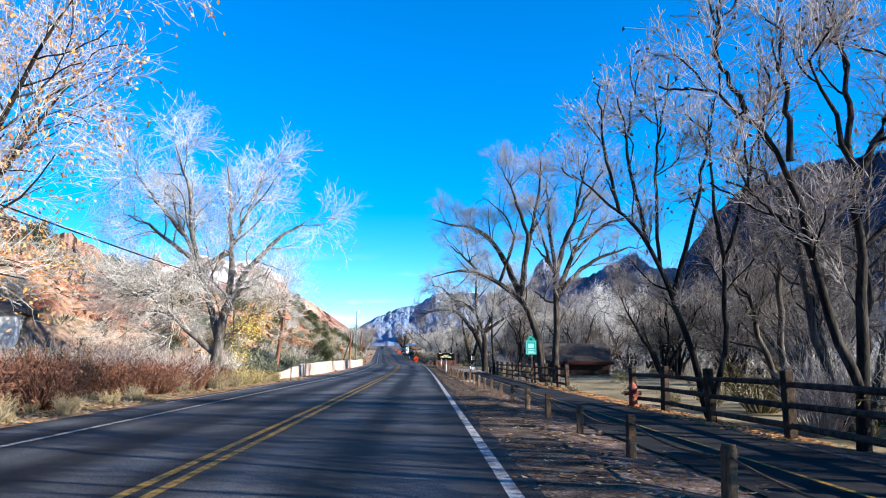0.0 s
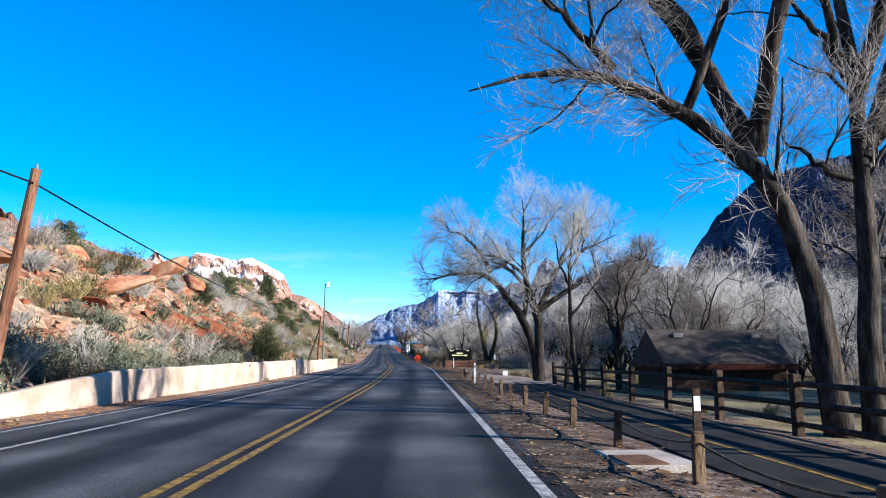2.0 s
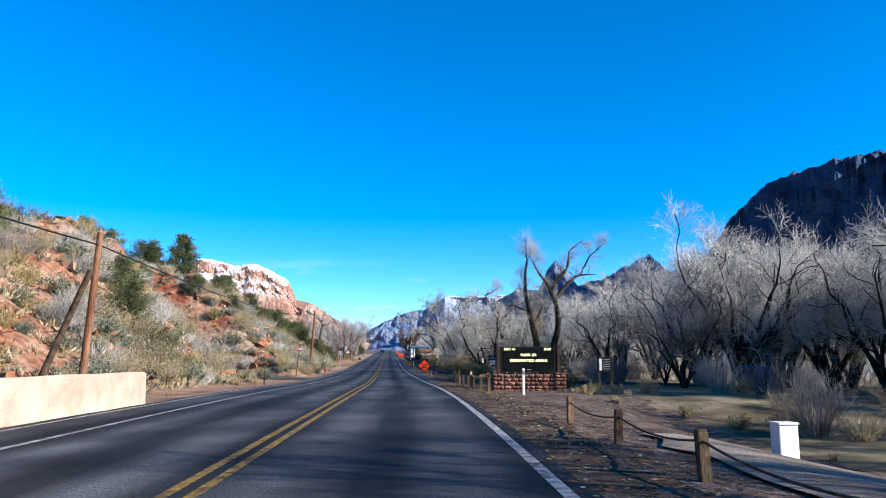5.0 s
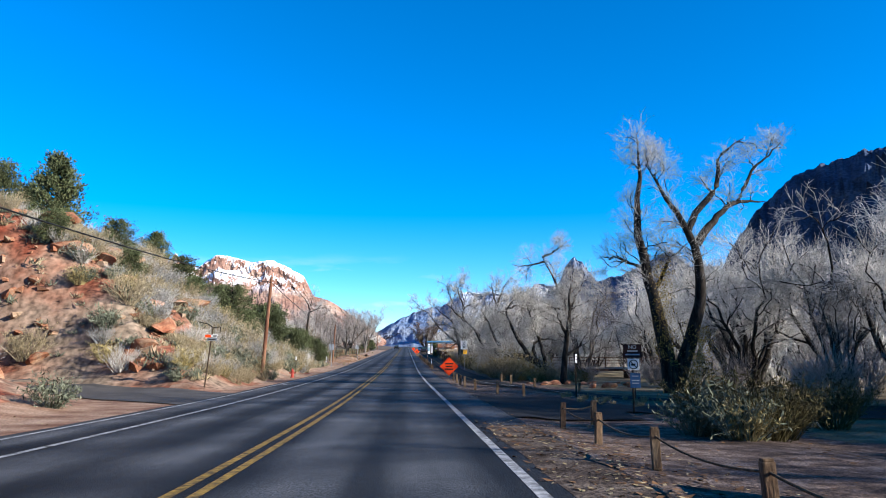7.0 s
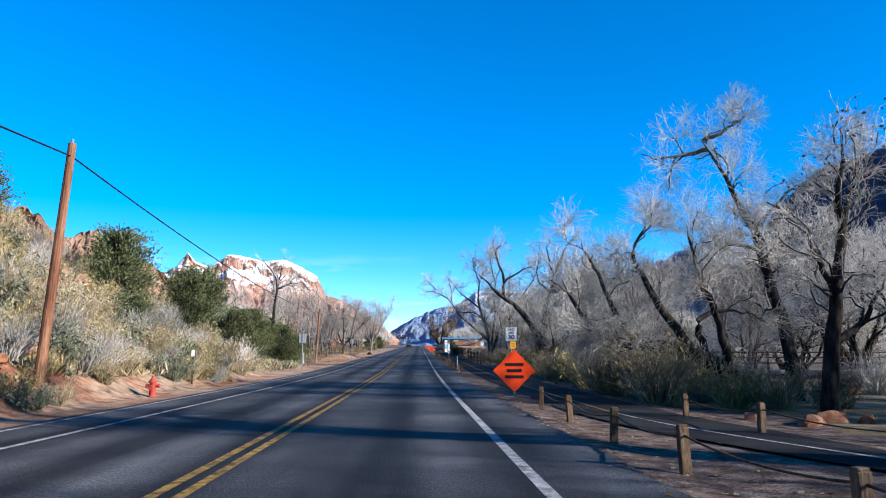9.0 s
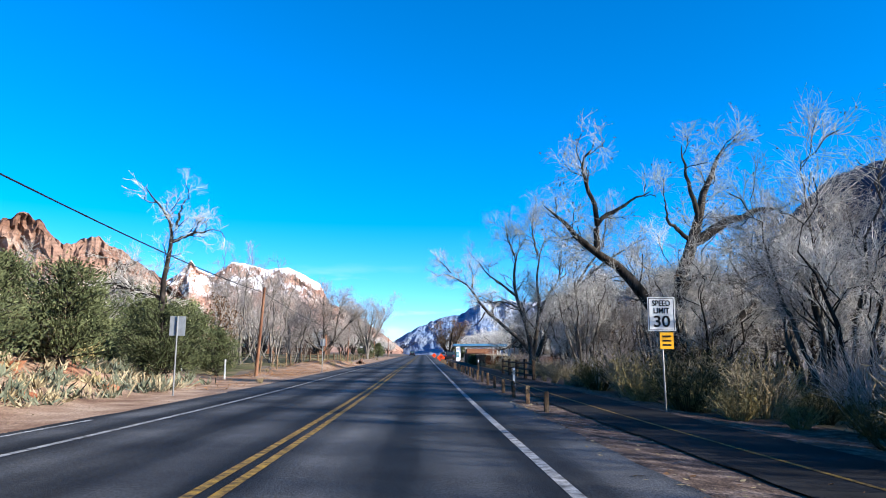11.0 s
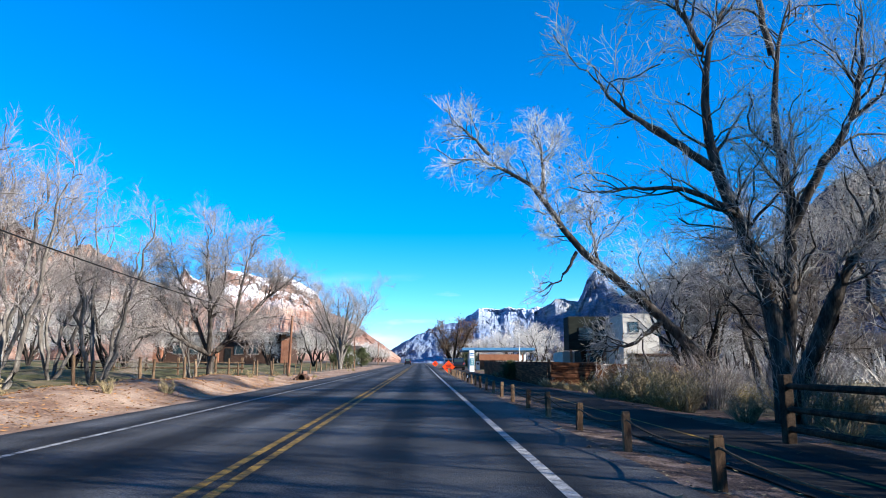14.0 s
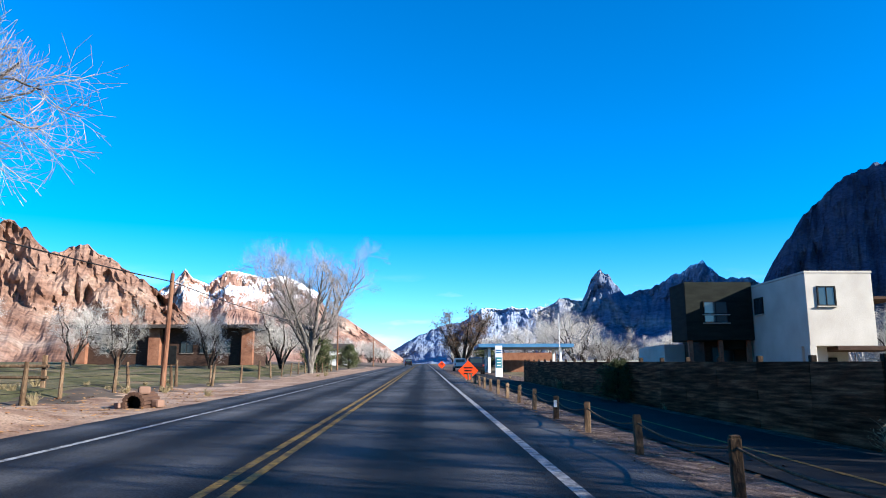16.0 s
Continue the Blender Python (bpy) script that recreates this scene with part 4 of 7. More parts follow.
def stems(seed, n, height, spread, r, fork=0.25):
    return spread_stems(np.random.RandomState(seed), n, height, spread, r, fork=fork)


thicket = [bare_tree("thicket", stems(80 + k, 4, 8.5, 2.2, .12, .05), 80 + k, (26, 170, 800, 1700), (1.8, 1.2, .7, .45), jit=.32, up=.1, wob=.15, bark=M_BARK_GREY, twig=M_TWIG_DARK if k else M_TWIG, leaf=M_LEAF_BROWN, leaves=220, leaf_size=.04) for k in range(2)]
for k, (lat, y, s, a) in enumerate(((11.9, 15.4, .9, 2.9), (12.8, 19.5, .9, 4), (12.4, 224, .85, 1.1), (13.6, 229, .8, 3.3), (14.2, 214, .8, 5.1), (15.5, 219, .85, 2.2), (14, 198, .9, 1), (16, 203, .95, 3), (17.5, 195, 1.0, 5), (15.5, 189, .9, 2), (18, 210, .95, 4), (19, 184, 1.0, .5), (13.5, 235, .85, 2.5), (17, 226, .9, 1.8),
                                    # This row is out of view, added to shade the verge at the start.
                                    (12.5, 3, 1.0, 2), (14.5, -3, 1.1, 4), (13, -9, 1.0, 1), (16, 5, 1.1, 3), (17, 12, 1.1, 5), (15, -16, 1.1, .4), (18, -8, 1.1, 2.2),
                                    (14, 88, .7, .7), (24.5, 64, .9, 3), (27, 69, .9, 5), (22, 148, .65, 2),
                                    (17, 240, 1.0, 1), (19, 246, 1.1, 2), (16.5, 252, 1.0, 3), (20, 255, 1.1, 4), (17, 259, 1.0, 5), (22, 261, 1.1, 1.6), (19, 265, 1.0, 2.7), (23, 250, 1.1, 3.9))):
    plant("young_cottonwood_tree", thicket[1 if y < 100 or 140 < y < 160 else k % 2], lat, y, "bare multi-stemmed young cottonwood beside the fence", "tree", "bare young trees", a, s)

plant("cottonwood_tree", bare_tree("verge_a", limbs(VERGE_A, 21, .25), 23, (30, 150, 700, 1500), (1.0, .75, .5, .35), twig=M_TWIG_PINK, leaf=M_LEAF_BROWN, leaves=500, leaf_size=.05, start=.3), 9.68, 17.76, "dark bare cottonwood leaning over the path fence", "tree")
plant("cottonwood_tree", bare_tree("verge_b", limbs(VERGE_B, 22, .25), 24, (34, 170, 800, 1700), (1.0, .75, .5, .35), twig=M_TWIG_PINK, leaf=M_LEAF_BROWN, leaves=500, leaf_size=.05, start=.3), 9.82, 11.67, "dark forked cottonwood behind the path fence", "tree")
PALE = ((0.30, 0, -.1, .3, 2.2, .55, 3.95, 1.2, 4.9, 2.05, 6.1, 2.85, 6.95, 4.1, 7.6), (0.20, .3, 2.2, -.15, 3.3, -.5, 4.7, -1.1, 5.7, -1.75, 7.1, -2.5, 8.4, -2.5, 9.6), (0.18, .55, 3.95, .65, 5.2, .55, 6.5, .3, 8.05, .15, 9.6, -.15, 11.2),
        (0.15, -.5, 4.7, -1.1, 6.8, -1.1, 8.7, -1.7, 11.0), (0.16, .55, 6.3, -1.1, 5.2, -2.4, 4.35, -3.4, 3.95, -4.3, 4.6, -4.9, 5.2), (0.14, -1.1, 5.7, -2.5, 6.8, -3.8, 7.75, -4.9, 8.2), (0.16, -.1, 1.4, -1.1, 2.5, -2.05, 3.5, -3.95, 3.3),
        (0.12, .55, 6.5, 1.4, 8.4, 1.9, 9.6, 1.7, 10.1), (0.11, .3, 2.2, 1.3, 2.7, 1.9, 3.6, 2.2, 4.1), (0.12, -1.75, 7.1, -3.0, 8.6, -4.0, 10.0))
pale = bare_tree("pale", limbs(PALE, 14, .35), 90, (84, 480, 2900, 6400), (2.0, 1.4, 1.0, .65), min_r=(.016, .008, .0055, .0044), twig=M_TWIG_HAZE, bark=M_BARK_PALE, up=.06, jit=.28, start=.25)
gold_rg = np.random.RandomState(6)
gu = gold_rg.rand(40)
gold_at = np.stack([1.2 + 1.1 * gu + gold_rg.normal(0, .15, 40), gold_rg.normal(0, .5, 40), 2.7 + 1.4 * gu - 1.5 * gold_rg.rand(40) * (1.2 - gu)], -1)
pale.append(("leaves", raw_mesh("pale_leaves", *leaf_cards(gold_rg, gold_at, 2600, .042, .26, .5), M_LEAF_YELLOW)))
plant("cottonwood_tree", pale, -6.7, 33.5, "large bare cottonwood with bleached twigs and a few yellow leaves", "tree")
plant("cottonwood_tree", bare_tree("rusty", stems(4, 9, 12.0, 7.0, .16, .2), 91, (100, 600, 2600, 5000), (2.8, 1.8, 1.1, .6), twig=M_TWIG_PALE, leaf=M_LEAF_ORANGE, leaves=12000, leaf_size=.07, up=.02), -11.8, 20.0,
      "half-bare cottonwood with dry orange leaves over the road", "tree", turn=1.0)
ORCHARD = ((0.21, 0, -.1, -.05, .7, -.2, 1.4, .8, 2.0, 1.7, 3.4, 2.7, 4.6, 4.0, 5.6, 4.7, 6.4), (0.17, -.2, 1.4, 0, 2.6, .1, 4.4, -.1, 6.2, .2, 8.0), (0.16, -.2, 1.3, -1.1, 1.8, -2.2, 2.7, -3.2, 2.8, -4.2, 2.7),
           (0.14, -.2, 1.4, -1.0, 3.4, -1.7, 5.4, -2.6, 7.4), (0.12, 1.2, 2.6, 1.5, 4.6, 1.9, 6.4, 2.4, 7.8), (0.10, -1.1, 1.8, -2.1, 3.4, -3.4, 4.8, -4.2, 5.8), (0.10, .1, 3.6, .9, 5.2, 1.0, 7.0), (0.09, -2.2, 2.7, -3.4, 2.2, -4.4, 1.9))
plant("orchard_tree", bare_tree("orchard", limbs(ORCHARD, 15, .6), 93, (110, 800, 4200, 8000), (1.6, 1.15, .8, .5), twig=M_TWIG_PINK, bark=M_BARK_GREY, jit=.34, up=.10, start=.25), -9.4, 262.0, "gnarled low-forked bare tree with pinkish twigs", "tree", size=.95)
plant("cottonwood_tree", bare_tree("ghost", stems(8, 7, 12.0, 4.6, .28, .22), 94, (90, 600, 2900, 6000), (2.6, 1.7, 1.1, .7), twig=M_TWIG_PINK, bark=M_BARK_PALE), -9.2, 325.0, "tall pale-barked bare cottonwood beside the road", "tree")
multi = [bare_tree("multi", stems(60 + k, 5, 9.0, 2.8, .10, .03), 60 + k, (26, 160, 800, 1700), (1.7, 1.1, .7, .45), bark=M_BARK_PALE, twig=M_TWIG_PINK, jit=.32, wob=.14) for k in range(2)]
for k, (lat, y, s, a) in enumerate(((-12.2, 247, 1.0, 0), (-11.2, 252, .95, 2), (-14.5, 250, 1.05, 4), (-15, 243, 1.1, 1), (-13, 237, .9, 3), (-16, 258, 1.0, 2.5), (-13.5, 272, .8, 1.2))):
    plant("box_elder_tree", multi[k % 2], lat, y, "bare multi-stemmed tree with pale trunks behind the wire fence", "tree", "bare trees by the pasture", a, s)

leaf_rg = np.random.RandomState(4)
ivy_at = np.array([(-1.0 + .3 * math.sin(k), .3 * math.cos(k * 2.3), 1.6 + .09 * k) for k in range(60)] + [(.7 + .4 * math.sin(k), .4 * math.cos(k), .8 + .05 * k) for k in range(50)])
root = thing("ivy", spot(16.3, 152.3), "yellowed climbing leaves on the gnarled trunk", "creeper")
part("foliage", raw_mesh("ivy", *leaf_cards(leaf_rg, ivy_at, 5200, .042, .24), M_IVY), None, root)

plant("dark_hackberry_tree", bare_tree("hackberry", stems(33, 6, 7.4, 2.0, .13, .42), 34, (40, 280, 1400, 2600), (1.2, .85, .6, .4), twig=M_TWIG_DARK, jit=.34, up=.08, wob=.12, start=.45), 12.1, 70.0, "dark twiggy tree beside the low brown building", "tree")

# woods of the river flat and along the road, far and half far
rgw = np.random.RandomState(77)
woods = [bare_tree("woods", stems(100 + k, 6, 6.5, 3.0, .15, .14), 100 + k, (34, 280, 1500, 2600), (1.9, 1.25, .8, .5), min_r=(.024, .011, .0065, .005), lite=True, jit=.36, up=.09, wob=.16, twig=(M_TWIG_HAZE, M_TWIG, M_TWIG_HAZE, M_TWIG_HAZE, M_TWIG_DARK, M_TWIG_DARK)[k], twig_from=1) for k in range(6)]
spots = []
for _ in range(4000):
    lat, y = 13.5 + 60 * rgw.rand() ** 1.7, rgw.uniform(22, 400)
    if y > 256 and lat < 30 or 50 < y < 84 and lat < 31 or y <= 50 and lat < 25 or 92 < y < 122 and lat < 31 or 112 < y < 140 and lat < 19 or 140 < y < 182 and lat < 24 or 140 < y < 182 and rgw.rand() < .5 or 74 < y < 96 and lat < 16:
        continue
    if lat > 16 + 0.22 * abs(y - 120) and rgw.rand() < .6:
        continue
    if all((lat - a) ** 2 + (y - b) ** 2 > 4.2 ** 2 for a, b in spots):
        spots.append((lat, y))
    if len(spots) >= 100:
        break
for k, (lat, y) in enumerate(spots):
    plant("river_tree", woods[4 + k % 2 if y < 100 or k % 3 == 0 else k % 4], lat, y, "leafless grey riverside tree in the winter thicket", "tree", "riverside woods", rgw.uniform(0, 6), rgw.uniform(.75, 1.25) * (.8 if y > 130 else 1))
spots = []
for _ in range(900):
    lat, y = 29 + 30 * rgw.rand() ** 1.2, rgw.uniform(94, 142)
    if all((lat - a) ** 2 + (y - b) ** 2 > 4.6 ** 2 for a, b in spots):
        spots.append((lat, y))
    if len(spots) >= 34:
        break
for k, (lat, y) in enumerate(spots):
    plant("riverside_cottonwood_tree", woods[k % 4], lat, y, "tall pale leafless cottonwood of the river flat", "tree", "riverside cottonwoods", rgw.uniform(0, 6), rgw.uniform(1.15, 1.7))
# The next three groups were added so that their shade reaches road and verge.
for k, (lat, y) in enumerate(((23, 61), (28, 59), (30, 63), (25, 63), (34, 56), (37, 64), (29, 50), (33, 68))):
    plant("river_tree", woods[4 + k % 2], lat, y, "leafless grey riverside tree in the winter thicket", "tree", "riverside woods", rgw.uniform(0, 6), rgw.uniform(1.1, 1.35))
for k, (lat, y) in enumerate(((22.5, 230), (25.5, 234), (27.5, 229), (25, 139), (29, 135.5), (31.5, 142), (27.5, 145), (26, 132.5), (24, 129.5))):
    plant("riverside_cottonwood_tree", woods[k % 4], lat, y, "tall pale leafless cottonwood of the river flat", "tree", "riverside cottonwoods", 1.7 * k, 1.45)
for k in range(14):
    y = 136 + 4.8 * k + rgw.uniform(-2, 2)
    lat = rgw.uniform(26, 33)
    if 176 < y < 184:
        continue
    plant("riverside_cottonwood_tree", woods[k % 4], lat, y, "tall pale leafless cottonwood of the river flat", "tree", "riverside cottonwoods", rgw.uniform(0, 6), rgw.uniform(1.25, 1.6))
for k in range(34):
    side = 1 if k % 2 else -1
    y = 345 + 11 * k + rgw.uniform(-4, 4)
    lat = side * rgw.uniform(10, 26) - (3 if side < 0 else 0)
    plant("roadside_tree", woods[(k + 1) % 4], lat, y, "leafless grey tree beside the far road", "tree", "far roadside trees", rgw.uniform(0, 6), rgw.uniform(.9, 1.5))
for k in range(26):
    y, lat = rgw.uniform(210, 345), -rgw.uniform(17, 60)
    plant("pasture_tree", woods[k % 4], lat, y, "leafless tree in the pasture below the red peaks", "tree", "pasture trees", rgw.uniform(0, 6), rgw.uniform(.7, 1.1))
plant("oak_tree", bare_tree("oak", stems(9, 8, 9.5, 5.0, .3, .15), 95, (60, 420, 2400), (2.0, 1.4, .8), min_r=(.03, .02, .013), twig=M_TWIG_DARK, leaf=M_LEAF_BROWN, leaves=5000, leaf_size=.14, leaf_spread=.3), 9.4, 392.0, "broad brown-leaved oak beside the far road", "tree")


# ---- shrubs, junipers, rocks ----
def shrub(name, seed, height, width, mat, stem_mat, n=70, leaves=450, leaf=.05, up=.6):
    rg = np.random.RandomState(seed)
    a = rg.uniform(0, 2 * np.pi, n)
    tilt = rg.uniform(0.05, 1.0, n) ** .7
    d = unit(np.stack([np.cos(a) * tilt, np.sin(a) * tilt, np.full(n, up) + rg.uniform(0, .5, n)], -1))
    L = rg.uniform(.55, 1.05, n) * (height * (1 - tilt) + width * tilt)
    base = np.stack([np.cos(a), np.sin(a), np.zeros(n)], -1) * (rg.uniform(0, .28, n) * width)[:, None]
    p1 = base + d * (L * .5)[:, None] + rg.normal(0, .03, (n, 3))
    d2 = unit(d + rg.normal(0, .25, (n, 3)) + np.array([0, 0, .15]))
    p2 = p1 + d2 * (L * .5)[:, None]
    P = np.stack([base, p1, p2], 1)
    P[..., 2] = np.maximum(P[..., 2], -.02)
    R = np.full((n, 3), .009) * np.array([1.4, 1, .5])
    tw, tr = sprout(rg, P, R, int(n * 2.5), .34 * height, 2, up=.2, thin=.7, start=.4)
    st = raw_mesh(name, *join([tubes(P, R, 3), tubes(tw, np.maximum(tr, .004), 3)]), stem_mat)
    lv, lq = leaf_cards(rg, tw, leaves, leaf * 1.35, .05, -.6, .2)
    return [("branchwork", st), ("foliage", raw_mesh(name, lv, lq, mat))]


def juniper(name, seed, height, width, power=.45, sprays=9500):
    """Dense evergreen: a trunk, limbs and many small sprays on their ends, in a ragged cone."""
    rg = np.random.RandomState(seed)
    st = [([(0, 0, -.1), (.05, .05, height * .4), (rg.uniform(-.2, .2), rg.uniform(-.2, .2), height * .95)], .09 * height / 3, .02)]
    P, R = zip(*[limb(p, a, b, 10, seed, .02) for p, a, b in st])
    P, R = np.stack(P), np.stack(R)
    n = 120
    s = rg.uniform(.06, .97, n)
    a = rg.uniform(0, 2 * np.pi, n)
    ln = width * (1.08 - s) ** power * rg.uniform(.6, 1.2, n)
    root = np.stack([np.zeros(n), np.zeros(n), s * height * .92], -1)
    end = root + np.stack([np.cos(a) * ln, np.sin(a) * ln, rg.uniform(.05, .5, n) * ln + .1], -1)
    L = np.stack([root, (root + end) / 2 + rg.normal(0, .05, (n, 3)), end], 1)
    trunk = raw_mesh(name, *join([tubes(P, R, 7), tubes(L, np.tile(np.array([.03, .02, .008]), (n, 1)), 3)]), M_BARK)
    k = rg.randint(0, n, sprays)
    f = rg.uniform(.35, 1.08, sprays)[:, None]
    c = L[k, 0] * (1 - f) + L[k, 2] * f + rg.normal(0, .09 * width, (sprays, 3))
    d = unit(unit(L[k, 2] - L[k, 0]) + rg.normal(0, .5, (sprays, 3)) + np.array([0, 0, .45]))
    b = unit(np.cross(d, rg.normal(size=(sprays, 3))))
    z = (.042 * height ** .5 * rg.uniform(.7, 1.5, sprays))[:, None]
    v = np.stack([c - d * z * .6, c + b * z * .26, c + d * z, c - b * z * .26 + np.cross(d, b) * z * .35], 1).reshape(-1, 3)
    return [("trunk", trunk), ("foliage", raw_mesh(name, v, np.arange(sprays * 4).reshape(-1, 4), M_JUNIPER, soft=False))]


SAGE = [shrub("sage", 200 + k, .8, .75, M_SAGE, M_SAGE, 60, 620, .044) for k in range(2)]
PALE_BRUSH = [shrub("pale_brush", 210 + k, 1.1, .9, M_TWIG_PALE, M_TWIG_PALE, 95, 40, .015) for k in range(2)]
RABBIT = [shrub("rabbit", 220 + k, .85, .7, M_RABBIT, M_RABBIT, 60, 420, .036) for k in range(2)]
RED = [shrub("red_brush", 230 + k, .9, .9, M_RED_BRUSH, M_RED_BRUSH, 75, 480, .036) for k in range(2)]
GREEN = [shrub("green", 240, 1.1, 1.0, material("olive_green_leaves", [(0.02, 0.022, 0.0134), (0.067, 0.067, 0.042)], 1.5, .8, 0, 9, .3), M_TWIG_DARK, 90, 2600, .036)]
OLIVE = [shrub("olive", 242 + k, 1.25, 1.1, M_OLIVE, M_OLIVE, 85, 1300, .034) for k in range(2)]
TAN = [shrub("tan", 245 + k, 1.1, 1.0, M_TAN, M_TAN, 80, 420, .035) for k in range(2)]
MAUVE = [shrub("mauve", 247, 1.4, 1.2, M_MAUVE, M_MAUVE, 95, 100, .03)]
SILVER = [shrub("silver", 258 + k, 1.0, .95, M_SILVER, M_SILVER, 120, 520, .024, .7) for k in range(2)]
GOLD = [shrub("gold", 255 + k, .95, .85, M_DRY, M_TAN, 95, 900, .026, .8) for k in range(2)]
TUFT = [shrub("tuft", 250 + k, .38, .3, M_DRY, M_DRY, 40, 20, .03, 1.0) for k in range(2)]
JUN = [juniper("juniper", 260 + k, 4.0 - .5 * k, (1.35, 1.75, 1.6)[k], (.7, .42, .5)[k]) for k in range(3)]


def scrub(kind, name, label, lat, y, s, group):
    if 190 < y < 226 and -10.5 < lat < -5 and name != "grass_tuft":
        return
    if 134 < y < 166 and 4 < lat < 17 and name != "grass_tuft":
        return
    if 254.5 < y < 272 and 8 < lat < 17 and s > .62 and name != "grass_tuft":
        return
    if 80 < y < 109 and -15.5 < lat < -6.4 and int(abs(lat * 31 + y * 17)) % 7:
        return
    plant(name, kind[int(abs(lat * 7 + y * 3)) % len(kind)], lat, y, label, "shrub", group, (lat * 13 + y) % 6.28, s, -.05)


def put_sage(lat, y, s=1.0):
    scrub(SAGE, "sagebrush", "grey-green sagebrush on dry soil", lat, y, s, "sagebrush")


def put_brush(lat, y, s=1.0):
    scrub(PALE_BRUSH, "bleached_shrub", "bleached leafless shrub with pale twigs", lat, y, s, "bleached shrubs")


def put_rabbit(lat, y, s=1.0):
    scrub(RABBIT, "rabbitbrush", "dry yellow rabbitbrush on gravelly soil", lat, y, s, "rabbitbrush")


def put_silver(lat, y, s=1.0):
    scrub(SILVER, "silver_brush", "silvery grey twiggy brush on the red slope", lat, y, s, "silver brush")


def put_gold(lat, y, s=1.0):
    scrub(GOLD, "straw_shrub", "large straw-yellow dormant shrub beside the path", lat, y, s, "straw shrubs")


def put_red(lat, y, s=1.0):
    scrub(RED, "brown_shrub", "reddish-brown dormant shrub at the hill's foot", lat, y, s, "brown shrubs")


def put_green(lat, y, s=1.0):
    scrub(GREEN, "green_shrub", "dark green leafy shrub behind the low wall", lat, y, s, "green shrubs")


def put_olive(lat, y, s=1.0):
    if y > 238:
        return put_gold(lat, y, s)
    scrub(OLIVE, "olive_shrub", "dense olive-brown roadside shrub", lat, y, s, "olive shrubs")


def put_tan(lat, y, s=1.0):
    scrub(TAN, "tan_shrub", "tan dormant shrub on the red slope", lat, y, s, "tan shrubs")


def put_mauve(lat, y, s=1.0):
    scrub(MAUVE, "mauve_shrub", "leafless mauve-grey shrub on the slope", lat, y, s, "mauve shrubs")


def put_tuft(lat, y, s=1.0):
    scrub(TUFT, "grass_tuft", "dry straw-coloured grass tuft", lat, y, s, "grass tufts")


def put_juniper(lat, y, s=1.0):
    plant("juniper_tree", JUN[0 if s == 1.55 else 1 + int(abs(y * 3)) % 2], lat, y, "dense dark green juniper on the hillside", "tree", "junipers", (lat + y) % 6.28, s, -.08)


for lat, y, s in ((-21.4, 165, 1.55), (-17.6, 166, .8), (-25, 164, 1.3), (-15.5, 163, .75), (-13.5, 171, .8), (-18, 158, .6), (-26, 150, .9), (-20, 149, .8), (-19, 120, .8), (-11.8, 121, .75), (-14, 126, .7), (-25, 92, .9), (-30, 100, .8), (-22, 140, .7),
                  (-14.6, 188, 1.3), (-11, 189, 1.2), (-9.6, 195, 1.1), (-12.5, 196, 1.4), (-14.5, 200, 1.2), (-10.2, 202, 1.05), (-9, 208, .9), (-17, 193, 1.3), (-13, 209, 1.1), (-12, 215, 1.2), (-14, 219, 1.1), (-18, 212, 1.2), (-9.8, 219.5, .8), (-12.6, 221.5, 1.3), (-15.2, 222, 1.45), (-17.8, 224, 1.5), (-11.5, 182, .8), (-16, 98, .6), (-9.0, 89.6, .8), (-9.7, 91.8, .7),
                  (-28, 60, .9), (-33, 70, .8), (-10.5, 340, 1.2), (-9.5, 365, 1.2), (11, 360, 1.1), (-31, 30, 1.0), (-26, 22, .8)):
    put_juniper(lat, y, s)
rgs = np.random.RandomState(31)
for k in range(250):
    y, lat = rgs.uniform(22, 205) if k < 160 else rgs.uniform(140, 190), -rgs.uniform(7.6, 30) if rgs.rand() < .75 else -rgs.uniform(7.4, 12)
    if 132 < y - 9 * (1 - math.exp((lat + 5) / 9)) < 147.5 and lat > -28 or y < 103 and lat > -8.0:
        continue
    (put_sage, put_brush, put_sage, put_rabbit, put_brush)[rgs.randint(5)](lat, y, rgs.uniform(.7, 1.7))
for k in range(110):
    put_red(-rgs.uniform(6.6, 14.5), rgs.uniform(3, 36), rgs.uniform(1.0, 1.75))
for k in range(60):
    (put_tuft, put_gold)[k % 3 == 0](-5.5 - 2.6 * rgs.rand(), rgs.uniform(14, 47), rgs.uniform(.5, .9))
for lat, y, s in ((-8.2, 62, 1.0), (-8.0, 66, 1.1), (-8.6, 70, 1.0), (-9, 58, 1.1), (-8.4, 74, .9), (-9.4, 80, 1.6), (-9.6, 84, 1.8), (-10.2, 88, 1.7), (-9.4, 92, 1.3), (-10.5, 76, 1.2)):
    put_green(lat, y, s)
for lat, y, s in ((8.6, 123.0, .7), (8.5, 129.0, 1.0), (11.5, 134, 1.0), (9.4, 152, .8), (10.4, 160, .8)):
    (put_sage, put_rabbit)[int(y) % 2](lat, y, s)
for _ in range(46):
    y = rgs.choice([rgs.uniform(172, 217), rgs.uniform(172, 200), rgs.uniform(240, 262), rgs.uniform(138, 170)])
    (put_rabbit, put_olive)[rgs.randint(2)](rgs.uniform(10.3, 15), y, rgs.uniform(.8, 1.5)) if rgs.rand() < .7 else put_sage(rgs.uniform(10, 15), y, rgs.uniform(.8, 1.4))
for _ in range(40):
    y = rgs.uniform(5, 120)
    (put_tan, put_rabbit, put_tuft)[rgs.randint(3)](rgs.uniform(10.6, 22), y, rgs.uniform(.5, 1.0))
